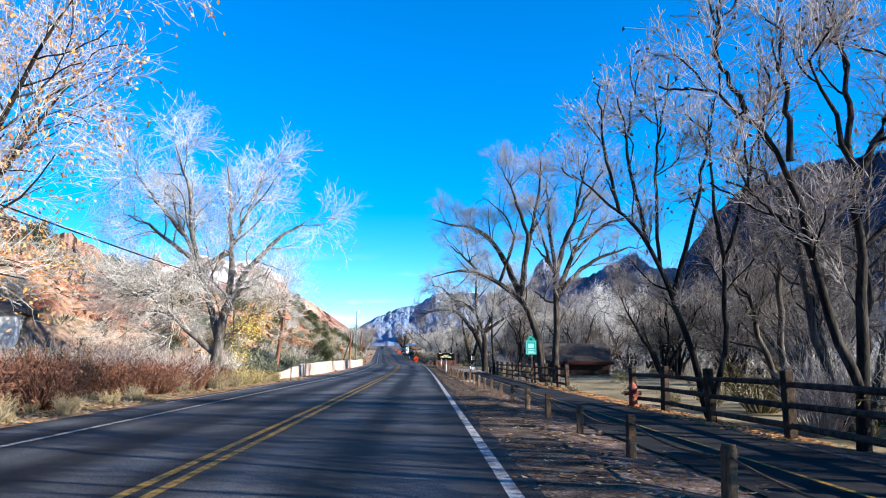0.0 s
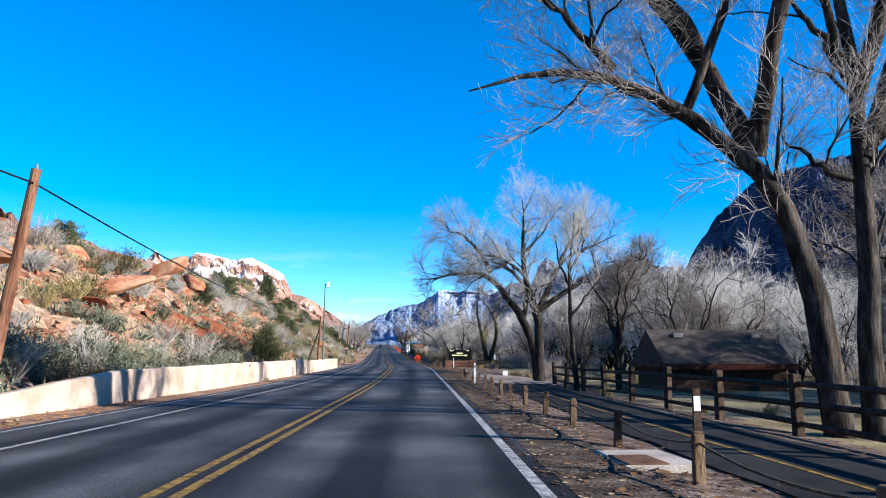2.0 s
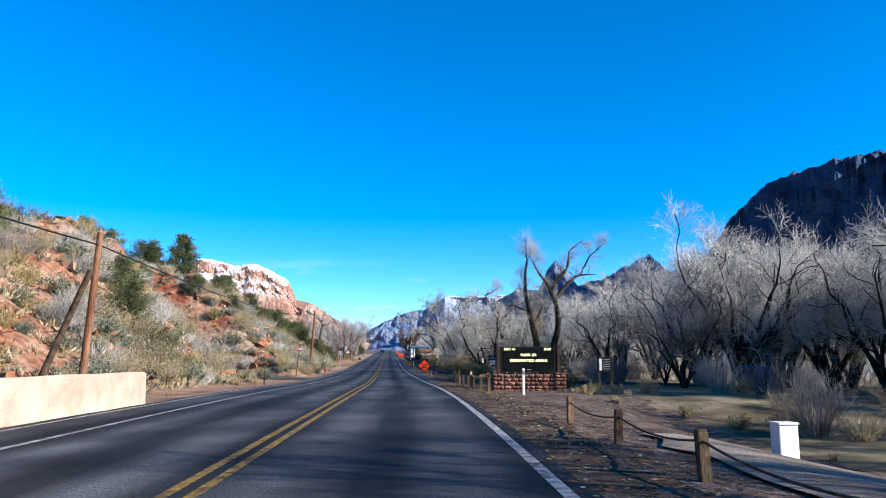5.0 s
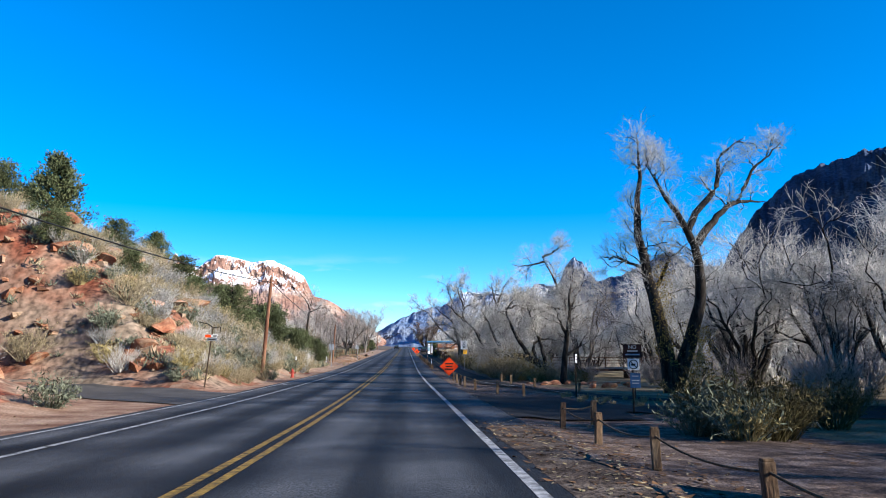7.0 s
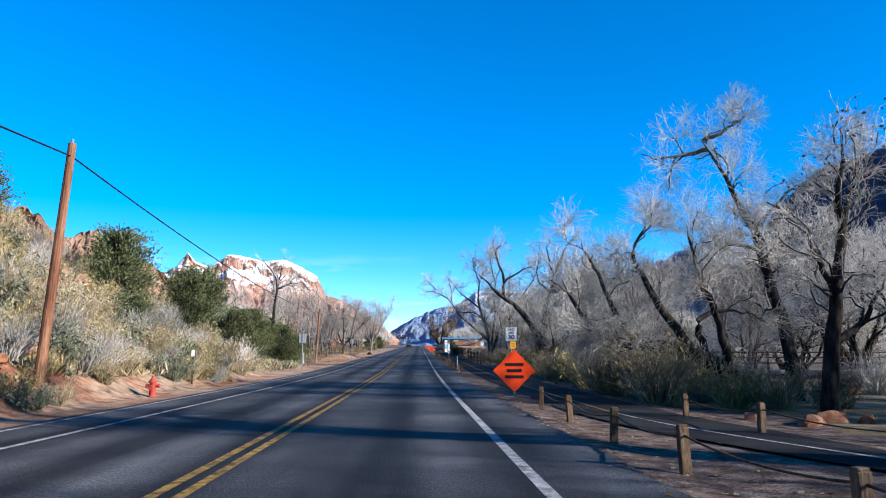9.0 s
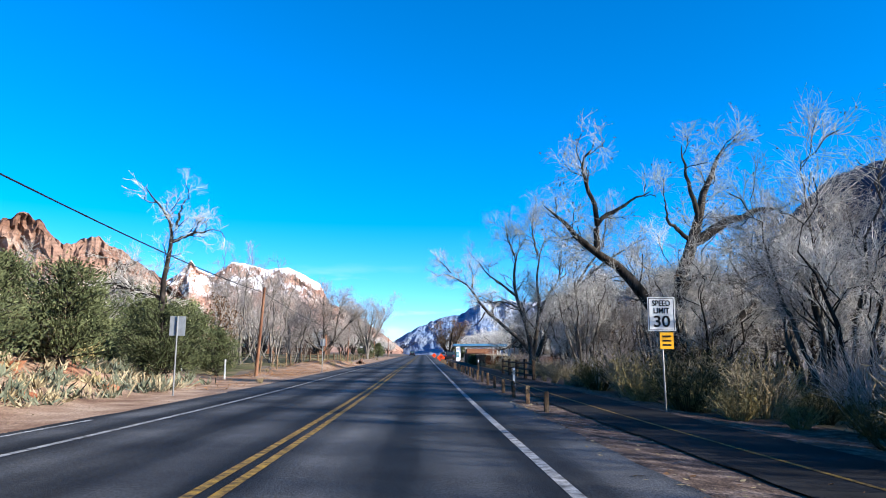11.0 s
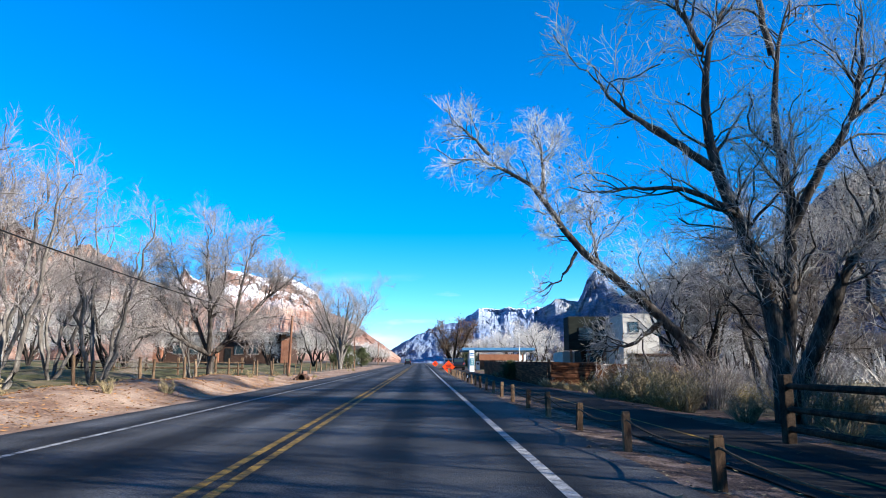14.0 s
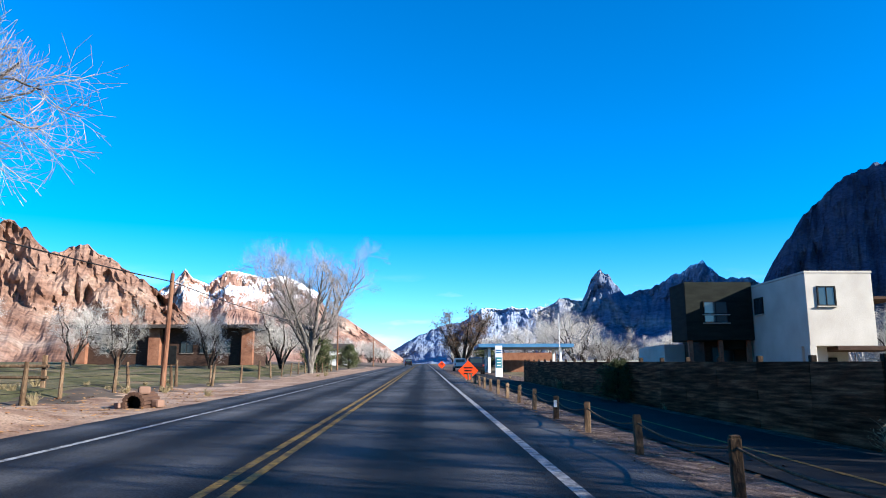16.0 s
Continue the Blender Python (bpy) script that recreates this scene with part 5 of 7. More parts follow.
for _ in range(90):
    y = rgs.uniform(6, 320)
    if not 134 < y < 166:
        put_tuft(rgs.choice([rgs.uniform(9.2, 12), -rgs.uniform(5.6, 7.2), rgs.uniform(9, 10)]), y, rgs.uniform(.6, 1.5))
for y in np.arange(168, 194, 2.1):
    put_rabbit(-7.8 - rgs.uniform(0, 2.5), y, rgs.uniform(.8, 1.5))


def boulder(seed, mat):
    rg = np.random.RandomState(seed)
    bm = bmesh.new()
    bmesh.ops.create_icosphere(bm, subdivisions=2, radius=1.0)
    cuts = [(unit(rg.normal(size=3)), rg.uniform(.35, .75)) for _ in range(13)]
    for v in bm.verts:
        c = np.array(v.co)
        for nrm, dd in cuts:
            t = c @ nrm
            if t > dd:
                c = c - nrm * (t - dd) * .92
        c = c * (1 + .10 * noise.fractal(Vector(c * 2 + seed), 1, 2, 4))
        v.co = Vector((c[0] * 1.25, c[1], c[2] * .75))
    me = bpy.data.meshes.new("boulder")
    bm.to_mesh(me)
    bm.free()
    me.materials.append(mat)
    return me


M_BOULDER = material("weathered_sandstone", [(0.157, 0.05, 0.026), (0.246, 0.112, 0.062), (0.291, 0.19, 0.123)], 1.3, .9, .7, 12, .3, random=.2)
ROCKS = [boulder(300 + k, M_BOULDER) for k in range(4)]


def put_rock(lat, y, s, k):
    ob = new("boulder", ROCKS[k % 4])
    ob.matrix_world = Matrix.Translation(spot(lat, y, .1 * s)) @ Euler((rgs.uniform(-.4, .4), rgs.uniform(-.4, .4), rgs.uniform(0, 6))).to_matrix().to_4x4() @ Matrix.Scale(s, 4)
    tagged(ob, "weathered red sandstone boulder on the slope", "rock", "boulders")


for k, (dx, dy, dz, sx) in enumerate(((0, 0, 0, 1.25), (-1.7, .6, -.5, 1.0), (1.2, 1.4, -.9, .9))):
    ob = new("ridge_boulder", ROCKS[(k + 1) % 4])
    ob.matrix_world = Matrix.Translation((-14.95 + dx, 83.0 + dy, 7.1 + dz)) @ Euler((.1, -.45, .3 + k)).to_matrix().to_4x4() @ Matrix.Diagonal((sx * 1.2, sx, sx * .8, 1))
    tagged(ob, "large orange sandstone boulder on the ridge", "rock", "boulders")
for k in range(120):
    y, lat = rgs.uniform(40, 195) if k < 50 else rgs.uniform(142, 190), -rgs.uniform(10, 28)
    if 132 < y - 9 * (1 - math.exp((lat + 5) / 9)) < 147.5 and lat > -28:
        continue
    put_rock(lat, y, rgs.uniform(.2, .75), k)
for k, (lat, y, s) in enumerate(((-23, 66, 1.5), (-24.5, 69, 1.3), (-26, 88, 1.7), (-23, 100, 1.4), (-20, 118, 1.2), (-19.5, 160, 1.3), (-17, 158, 1.1), (-18, 152, 1.2), (8.0, 116.2, .3), (8.8, 117.2, .35), (11.2, 163, .5), (12.0, 163.5, .4), (10.5, 164.2, .35))):
    put_rock(lat, y, s, k)


GREY_BRUSH = [shrub("grey_brush", 270 + k, 2.3, 1.6, (M_MAUVE, M_TWIG)[k], (M_MAUVE, M_TWIG)[k], 130, 60, .03, 1.0) for k in range(2)]
for _ in range(110):
    y, lat = rgs.uniform(16, 330), 11.5 + 22 * rgs.rand() ** 1.5
    if y > 256 and lat < 30 or 18 < y < 98 and lat < 30 or 108 < y < 145 and lat < 15:
        continue
    scrub(GREY_BRUSH, "willow_thicket", "dense grey leafless willow brush", lat, y, rgs.uniform(.7, 1.25), "willow brush")
for k in range(70):
    lo, hi = ((6, 16), (138, 160), (150, 200), (206, 256))[k % 4]
    scrub(GREY_BRUSH, "willow_thicket", "dense grey leafless willow brush", rgs.uniform(10.8, 16), rgs.uniform(lo, hi), rgs.uniform(.6, 1.1), "willow brush")
for k, (lat, y, s) in enumerate(((10.6, 207, 2.0), (11.6, 209.5, 2.2), (10.4, 212, 1.9), (12, 213.5, 2.2), (10.8, 216, 1.7), (10.1, 199, 1.8), (11.2, 201.5, 2.2), (10.2, 204, 2.0), (12.2, 205, 2.4), (11.4, 197, 2.0), (12.8, 200, 2.3),
                                (10.9, 251, 1.9), (11.6, 254, 2.1), (10.6, 257, 1.8), (12.2, 259.5, 2.0), (11.0, 262, 1.5))):
    (put_gold, put_rabbit, put_olive)[k % 3](lat, y, s * (.8 if k % 3 == 2 else .95))
for _ in range(36):
    scrub(GREY_BRUSH, "willow_thicket", "dense grey leafless willow brush", -rgs.uniform(11, 24), rgs.uniform(28, 205), rgs.uniform(.45, .9), "willow brush")


# brush of the hill's foot and of the shaded right bank
for lat, y, s in ((7.9, 129.9, .85), (8.6, 130.8, 1.2), (9.3, 130.0, 1.15), (9.1, 129.3, 1.0), (10.0, 130.6, .95), (8.4, 129.2, .9), (11.8, 127, .9), (12.5, 133, 1.1), (7.9, 117.6, .5)):
    put_olive(lat, y, s) if lat > 8.5 else put_sage(lat, y, s * 1.4)
for k in range(96):
    lo, hi = ((6, 26), (196, 220), (250, 272), (160, 196), (150, 175), (206, 240))[k % 6]
    (put_olive, put_gold, put_tan)[k % 3 if lo > 100 else 0](rgs.uniform(10.6, 15.5), rgs.uniform(lo, hi), rgs.uniform(.7, 1.35))
for k in range(150):
    y = rgs.uniform(154, 206)
    lat = -6.9 - 13 * rgs.rand() ** 1.3
    if y - 9 * (1 - math.exp((lat + 5) / 9)) < 147.5:
        continue
    (put_gold, put_tan, put_tan, put_silver, put_rabbit, put_sage)[rgs.randint(6)](lat, y, rgs.uniform(.9, 1.9))
for k in range(70):
    lat = -9.5 - 15 * rgs.rand()
    y = rgs.uniform(151.5, 166) + 9 * (1 - math.exp((lat + 5) / 9))
    (put_sage, put_tan, put_silver, put_gold, put_rabbit)[rgs.randint(5)](lat, y, rgs.uniform(.8, 1.6))
for k in range(70):
    y, lat = rgs.uniform(44, 128), -8.4 - 15 * rgs.rand()
    (put_sage, put_tan, put_mauve, put_olive)[rgs.randint(4)](lat, y, rgs.uniform(.8, 1.6))
for lat, y, s in ((-6.2, 37.5, .9), (-6.1, 39.2, 1.0), (-6.4, 41.8, .9), (-6.0, 43.4, .8), (-6.7, 40.0, 1.1)):
    put_rabbit(lat, y, s)
for k, (lat, y, s) in enumerate(((-18.5, 94, 1.6), (-20.5, 92, 1.4), (-17.5, 97.5, 1.1), (-22, 90, 1.5), (-19.5, 99, 1.2), (-16.5, 101, .9), (-21, 84, 1.2), (-23, 80, 1.4), (-18, 104, 1.0), (-12.5, 158.5, .8), (-15, 160, 1.0), (-17, 163, 1.1), (-20, 170, 1.2), (-14, 166, .8))):
    put_rock(lat, y, s, k + 1)
for lat, y, s in ((9.7, 243.5, 1.1), (10.2, 246, 1.4), (10.0, 249, 1.3), (10.6, 251.5, 1.5), (10.2, 254.5, 1.4), (10.9, 257, 1.5), (11.4, 247.5, 1.3), (10.3, 260, 1.2)):
    put_rabbit(lat, y, s)
for k in range(46):
    put_tuft(-rgs.uniform(8.4, 13), rgs.uniform(222, 292), rgs.uniform(.5, 1.2))
for k in range(30):
    put_tuft(rgs.uniform(7.9, 12.5), rgs.uniform(139.5, 146.5), rgs.uniform(.4, .8))
for k in range(26):
    put_sage(-7.4 - 3.2 * rgs.rand(), rgs.uniform(47, 74), rgs.uniform(1.2, 1.9))
for k in range(40):
    (put_tan, put_rabbit, put_tuft, put_sage)[rgs.randint(4)](-7.6 - 10 * rgs.rand(), rgs.uniform(108, 131), rgs.uniform(.7, 1.4))
for lat, y, s in ((-19.5, 150, .8), (-24, 158, 1.0), (-28, 158, 1.1), (-23, 171, .8), (-30, 166, 1.2), (-27, 172, 1.0), (-16, 176, .9), (-20, 181, 1.0)):
    put_juniper(lat, y, s)
for k in range(110):
    lat = -7.6 - 19 * rgs.rand()
    y = rgs.uniform(151, 170) + 9 * (1 - math.exp((lat + 5) / 9))
    (put_brush, put_brush, put_sage, put_silver, put_silver)[rgs.randint(5)](lat, y, rgs.uniform(.8, 1.5))
for k in range(90):
    lat = -8 - 17 * rgs.rand()
    (put_silver, put_brush, put_sage)[rgs.randint(3)](lat, rgs.uniform(50, 130), rgs.uniform(.8, 1.5))
for k in range(70):
    lat = -6.3 - 3.4 * rgs.rand()
    y = rgs.uniform(148, 184) + 9 * (1 - math.exp((lat + 5) / 9))
    (put_gold, put_silver, put_tan, put_sage, put_tuft, put_rabbit)[rgs.randint(6)](lat, y, rgs.uniform(.5, 1.1))
for k in range(24):
    lat = -7.3 - 5 * rgs.rand()
    y = rgs.uniform(150.3, 153) + 9 * (1 - math.exp((lat + 5) / 9))
    put_gold(lat, y, rgs.uniform(.5, .9))
for k, (lat, y, s, a) in enumerate(((-12.7, 160.6, 1.3, .3), (-14.0, 162.4, 1.1, 1.2), (-17.6, 163.4, 1.5, .6), (-19.8, 162.0, 1.7, 2.0), (-21.5, 164.5, 1.9, .9), (-16.2, 159.8, 1.0, 2.6), (-23.5, 161.0, 1.6, .2), (-11.2, 157.0, .9, 1.7), (-18.6, 160.0, 1.2, 2.9), (-13.2, 167.0, 1.2, .4), (-15.5, 170.0, 1.3, 1.5),
                                      (-14.5, 75.0, 1.4, .7), (-13.5, 70.0, 1.2, 1.9), (-16.0, 64.0, 1.5, .1))):
    ob = new("sandstone_slab", ROCKS[k % 4])
    ob.matrix_world = Matrix.Translation(spot(lat, y, .25 * s)) @ Euler((rgs.uniform(.2, .6), rgs.uniform(-.3, .3), a)).to_matrix().to_4x4() @ Matrix.Diagonal((s * 1.7, s * 1.1, s * .7, 1))
    tagged(ob, "tilted red sandstone ledge breaking out of the slope", "rock", "sandstone ledges")
for k in range(120):
    (put_silver, put_sage, put_tan, put_gold, put_brush, put_rabbit)[rgs.randint(6)](-7.4 - 17 * rgs.rand(), rgs.uniform(104, 137), rgs.uniform(.7, 1.5))
for k in range(70):
    y, lat = rgs.uniform(153, 186), -rgs.uniform(9, 23)
    put_rock(lat, y, rgs.uniform(.18, .55), k)


for lat, y, s in ((9.6, 168.8, 2.2), (10.6, 171.2, 2.6), (9.5, 173.6, 2.3), (11.2, 175.6, 2.7), (9.9, 178.4, 2.4), (11.6, 168.0, 1.7), (12.6, 172.4, 2.3), (10.4, 182.2, 2.2), (9.6, 186.5, 1.9), (11.5, 186.0, 2.2), (12.8, 167.6, 1.4)):
    (put_rabbit, put_gold)[int(y * 2) % 2](lat, y, s)
for lat, y, s in ((9.0, 261.9, .6), (9.6, 261.7, .5), (10.6, 261.8, .6), (11.3, 261.4, .55), (12.4, 261.6, .6), (13.0, 260.9, .6), (10.0, 260.8, .4), (12.0, 260.0, .5)):
    (put_tan, put_gold, put_rabbit)[int(y * 10) % 3](lat, y, s)
put_juniper(8.75, 277.0, .5)
for lat, y, s in ((10.0, 243.5, 1.2), (10.6, 246.0, 1.5), (10.1, 248.4, 1.3), (11.0, 250.6, 1.5), (10.3, 252.8, 1.3), (12.0, 248.0, 1.6), (12.2, 253.0, 1.5)):
    put_gold(lat, y, s)
for k in range(46):
    u = rgs.rand()
    put_tuft(9.3 + 7 * u, 262.0 + .8 * u - 4.5 * rgs.rand() ** 1.6, rgs.uniform(.7, 1.3))
for lat, y in ((13.6, 259.6), (14.4, 260.8), (15.2, 259.2), (16.0, 260.6), (14.9, 257.6)):
    put_gold(lat, y, .62)
for k in range(14):
    put_rock(rgs.uniform(12.5, 17), rgs.uniform(158, 166), rgs.uniform(.2, .5), k)


for k in range(34):
    lat, y = -7.2 - 6 * rgs.rand(), rgs.uniform(24, 39)
    (put_mauve, put_red, put_olive, put_mauve)[k % 4](lat, y, rgs.uniform(1.0, 1.7))


def litter(name, label, mat, bands, count, size, seed):
    """Fallen leaves and bits lying on the verges, one joined mesh."""
    rg = np.random.RandomState(seed)
    k = rg.randint(0, len(bands), count)
    B = np.array(bands)
    lat, y = rg.uniform(B[k, 0], B[k, 1]), rg.uniform(B[k, 2], B[k, 3])
    z = road_z(y) + np.where(np.abs(lat - .1) < 4.7, .008, lay(lat, y) + .02)
    c = np.stack([road_x(y) + lat, y, z], -1)
    a = rg.uniform(0, 2 * np.pi, count)
    d = np.stack([np.cos(a), np.sin(a), rg.uniform(-.3, .5, count)], -1)
    e = np.stack([-np.sin(a), np.cos(a), rg.uniform(-.3, .5, count)], -1)
    s = size * rg.uniform(.5, 1.5, count)[:, None]
    v = np.stack([c - d * s, c + e * s * .6, c + d * s, c - e * s * .6], 1).reshape(-1, 3)
    v[:, 2] = np.maximum(v[:, 2], np.repeat(z, 4))
    tagged(new(name, raw_mesh(name, v, np.arange(count * 4).reshape(-1, 4), mat)), label, "litter", kind="stuff")


litter("leaf_litter", "dry brown leaves scattered over the gravel verge", M_LEAF_BROWN, [(4.6, 6.2, 0, 130), (3.6, 5.4, 0, 132), (4.4, 9.5, 0, 330), (8.4, 13, 0, 330)], 17000, .05, 1)
litter("pale_litter", "pale dry leaves and stone chips on the verge", M_DRY, [(4.3, 6.4, 0, 330), (4.6, 6.4, 0, 330), (3.7, 5.2, 0, 132), (-7.5, -4.9, 0, 330)], 11000, .035, 2)
litter("straw_litter", "straw and yellow leaves matted on the sunny verge", M_DRY, [(-8.6, -5.3, 10, 50), (-7.2, -5.3, 10, 46)], 9000, .06, 5)
litter("orange_litter", "orange fallen leaves along the pasture verge", M_LEAF_ORANGE, [(-10, -5.4, 205, 285), (-10, -5.4, 222, 262), (-8, -5.0, 10, 60), (8.45, 9.9, 12, 42)], 15000, .055, 3)


def hill_scrub(name, label, mat, count, seed, size):
    """Low clumps of dry grass and small brush all over the slope, one joined mesh."""
    rg = np.random.RandomState(seed)
    lat, y = -7.4 - 24 * rg.rand(count) ** 1.2, rg.uniform(24, 212, count)
    t = y - 9 * (1 - np.exp((lat + 5) / 9))
    ok = ~((t > 131) & (t < 148) & (lat > -28)) & ~((y < 105) & (lat > -7.9)) & (wave(lat, y, 5.0, seed) > -.35)
    lat, y = lat[ok], y[ok]
    base = np.stack([road_x(y) + lat, y, road_z(y) + lay(lat, y) - .03], -1)
    n, m = len(y), 24
    s = (size * rg.uniform(.5, 1.5, n))[:, None, None]
    d = unit(rg.normal(size=(n, m, 3)) * np.array([.8, .8, .3]) + np.array([0, 0, .9]))
    w = unit(np.cross(d, rg.normal(size=(n, m, 3)))) * .065
    a = base[:, None] + rg.normal(size=(n, m, 3)) * np.array([.35, .35, 0]) * s
    tip = a + d * s * rg.uniform(.6, 1.2, (n, m, 1))
    mid = (a + tip) / 2
    v = np.stack([a, mid + w * s, tip, mid - w * s], 2).reshape(-1, 3)
    tagged(new(name, raw_mesh(name, v, np.arange(n * m * 4).reshape(-1, 4), mat, soft=False)), label, "brush", kind="stuff")


hill_scrub("tan_hill_grass", "tan dry grass clumps over the red slope", M_TAN, 3000, 3, .42)
hill_scrub("grey_hill_brush", "small grey-green brush over the red slope", M_SAGE, 2600, 5, .46)
hill_scrub("pale_hill_grass", "pale dead grass clumps over the red slope", M_DRY, 1500, 8, .36)


def far_woods(name, label, mat, box_at, count, seed, height):
    """Leafless thickets of the far valley floor: many thin stems and twigs, one joined mesh."""
    rg = np.random.RandomState(seed)
    a, b, c, d = box_at
    lat, y = rg.uniform(a, b, count), rg.uniform(c, d, count)
    base = np.stack([road_x(y) + lat, y, road_z(y) + lay(lat, y) - .5], -1)
    m = 46
    s = (height * rg.uniform(.6, 1.25, count))[:, None, None]
    u = rg.rand(count, m, 1)
    a0 = base[:, None] + np.concatenate([rg.normal(0, .22, (count, m, 2)) * (.25 + u), u * .62], -1) * s
    dr = unit(rg.normal(size=(count, m, 3)) * np.array([.5, .5, .2]) + np.array([0, 0, .75]))
    tip = a0 + dr * s * rg.uniform(.18, .42, (count, m, 1))
    w = unit(np.cross(dr, rg.normal(size=(count, m, 3)))) * .008 * s
    v = np.stack([a0 - w, a0 + w, tip + w * .3, tip - w * .3], 2).reshape(-1, 3)
    tagged(new(name, raw_mesh(name, v, np.arange(count * m * 4).reshape(-1, 4), mat, soft=False)), label, "woods", kind="stuff")


far_woods("far_riverside_woods", "far leafless riverside woods below the cliff", M_TWIG, (34, 170, 20, 480), 620, 3, 5.5)
far_woods("dark_riverside_woods", "far brown leafless woods below the cliff", M_MAUVE, (26, 120, 20, 420), 420, 4, 4.5)
plant("young_oak_tree", bare_tree("rust", stems(61, 6, 4.6, 1.7, .09, .15), 62, (24, 130, 500), (1.1, .8, .5), leaf=M_LEAF_BROWN, leaves=2600, leaf_size=.075, leaf_spread=.16), -12.6, 228.5, "small tree with rust-brown dry leaves beside junipers", "tree")


def slope_stones(name, label, mat, count, seed, size):
    """Small angular stones strewn over the hillside, one joined mesh."""
    rg = np.random.RandomState(seed)
    lat, y = -8.2 - 22 * rg.rand(count), rg.uniform(40, 205, count)
    t = y - 9 * (1 - np.exp((lat + 5) / 9))
    ok = ~((t > 131) & (t < 148) & (lat > -28)) & (wave(lat, y, 4.0, seed) > -.2) & ~((lat > -15) & (y > 80) & (y < 107) & (rg.rand(count) < .9))
    lat, y = lat[ok], y[ok]
    n = len(y)
    base = np.stack([road_x(y) + lat, y, road_z(y) + lay(lat, y)], -1)
    s = (size * rg.uniform(.4, 1.0, n) ** 2 * 1.6)[:, None, None]
    cube = np.array([(-1, -1, -1), (1, -1, -1), (1, 1, -1), (-1, 1, -1), (-1, -1, 1), (1, -1, 1), (1, 1, 1), (-1, 1, 1)], float) * np.array([1, .8, .6])
    v = cube[None] * rg.uniform(.4, 1.2, (n, 8, 1)) + rg.normal(0, .26, (n, 8, 3))
    a = rg.uniform(0, 6.28, n)
    c, d = np.cos(a)[:, None], np.sin(a)[:, None]
    v = np.stack([v[..., 0] * c - v[..., 1] * d, v[..., 0] * d + v[..., 1] * c, v[..., 2]], -1) * s + base[:, None]
    f = np.array([(0, 3, 2, 1), (4, 5, 6, 7), (0, 1, 5, 4), (1, 2, 6, 5), (2, 3, 7, 6), (3, 0, 4, 7)])
    q = (f[None] + 8 * np.arange(n)[:, None, None]).reshape(-1, 4)
    tagged(new(name, raw_mesh(name, v.reshape(-1, 3), q, mat, soft=False)), label, "stones", kind="stuff")


slope_stones("red_slope_stones", "broken red sandstone strewn over the slope", M_BOULDER, 6000, 21, .25)
slope_stones("pale_slope_stones", "broken tan stones strewn over the slope", material("tan_stone", [(0.19, 0.123, 0.078), (0.291, 0.213, 0.146)], 1.5, .9, .5, 14, .3), 2600, 22, .22)


# ---- roadside things ----
M_WOOD_DARK = material("dark_weathered_rail_wood", [(0.0168, 0.0112, 0.0078), (0.039, 0.026, 0.0176), (0.067, 0.045, 0.03)], 5, .85, .7, 30, .35, stretch=(1, 1, 1), random=.2)
M_WOOD_POST = material("grey_brown_post_wood", [(0.05, 0.03, 0.02), (0.106, 0.067, 0.039), (0.168, 0.118, 0.073)], 6, .85, .6, 40, .35, stretch=(1, 1, .3), random=.3)
M_POLE = material("creosoted_pole_wood", [(0.073, 0.028, 0.0168), (0.146, 0.067, 0.039), (0.202, 0.112, 0.067)], 5, .85, .5, 30, .3, stretch=(1, 1, .12))
M_ROPE = material("brown_rope", [(0.056, 0.039, 0.026), (0.123, 0.09, 0.056)], 12, .9, .4, 60, .3)
M_STUCCO = material("pinkish_white_stucco", [(0.256, 0.188, 0.144), (0.36, 0.276, 0.22), (0.424, 0.336, 0.276)], .9, .9, .5, 25, .15)
M_STONE = material("rough_red_sandstone_blocks", [(0.112, 0.042, 0.028), (0.202, 0.09, 0.062), (0.258, 0.146, 0.106)], 5, .9, .9, 22, .35, random=.3)
M_MORTAR = material("dark_mortar", [(0.045, 0.028, 0.022), (0.078, 0.05, 0.039)], 6, .95, .4, 40, .3)
M_BLACK = material("matt_black_panel", [(0.005, 0.006, 0.006), (0.011, 0.012, 0.012)], 3, .7, .1, 40, .2, spec=.12)
M_MAROON = material("dark_maroon_sign_board", [(0.0160, 0.0064, 0.0056), (0.028, 0.0112, 0.0096)], 3, .6, .1, 40, .2)
M_SCREEN = material("dull_black_display", [(0.003, 0.004, 0.004), (0.006, 0.007, 0.007)], 3, .9, .05, 60, .2, spec=.04)
M_BROWN = material("brown_painted_metal", [(0.030, 0.015, 0.010), (0.050, 0.027, 0.018)], 3, .7, .1, 30, .2, spec=.15)
M_STEEL = material("galvanised_steel", [(0.157, 0.162, 0.168), (0.235, 0.241, 0.246)], 6, .5, .1, 30, .15, metal=.7)
M_SIGNBACK = material("dull_aluminium_sign_back", [(0.176, 0.192, 0.208), (0.272, 0.288, 0.304)], 3, .55, .1, 30, .15, metal=.4)
M_WHITEP = material("white_sign_paint", [(0.56, 0.56, 0.552), (0.656, 0.656, 0.64)], 2, .5, .05, 30, .06)
M_TEAL = material("teal_green_sign_paint", [(0.0080, 0.176, 0.152), (0.0160, 0.264, 0.224)], 2, .5, .05, 30, .1)
M_ORANGE = material("fluorescent_orange_sign", [(0.68, 0.044, 0.0096), (0.76, 0.068, 0.0128)], 2, .45, .05, 30, .08)
M_AMBER = material("amber_plate_paint", [(0.64, 0.304, 0.0160), (0.704, 0.368, 0.024)], 2, .5, .05, 30, .08)
M_INK = material("black_sign_ink", [(0.0096, 0.0096, 0.0096), (0.0160, 0.0160, 0.0160)], 2, .5, 0, 30, .1)
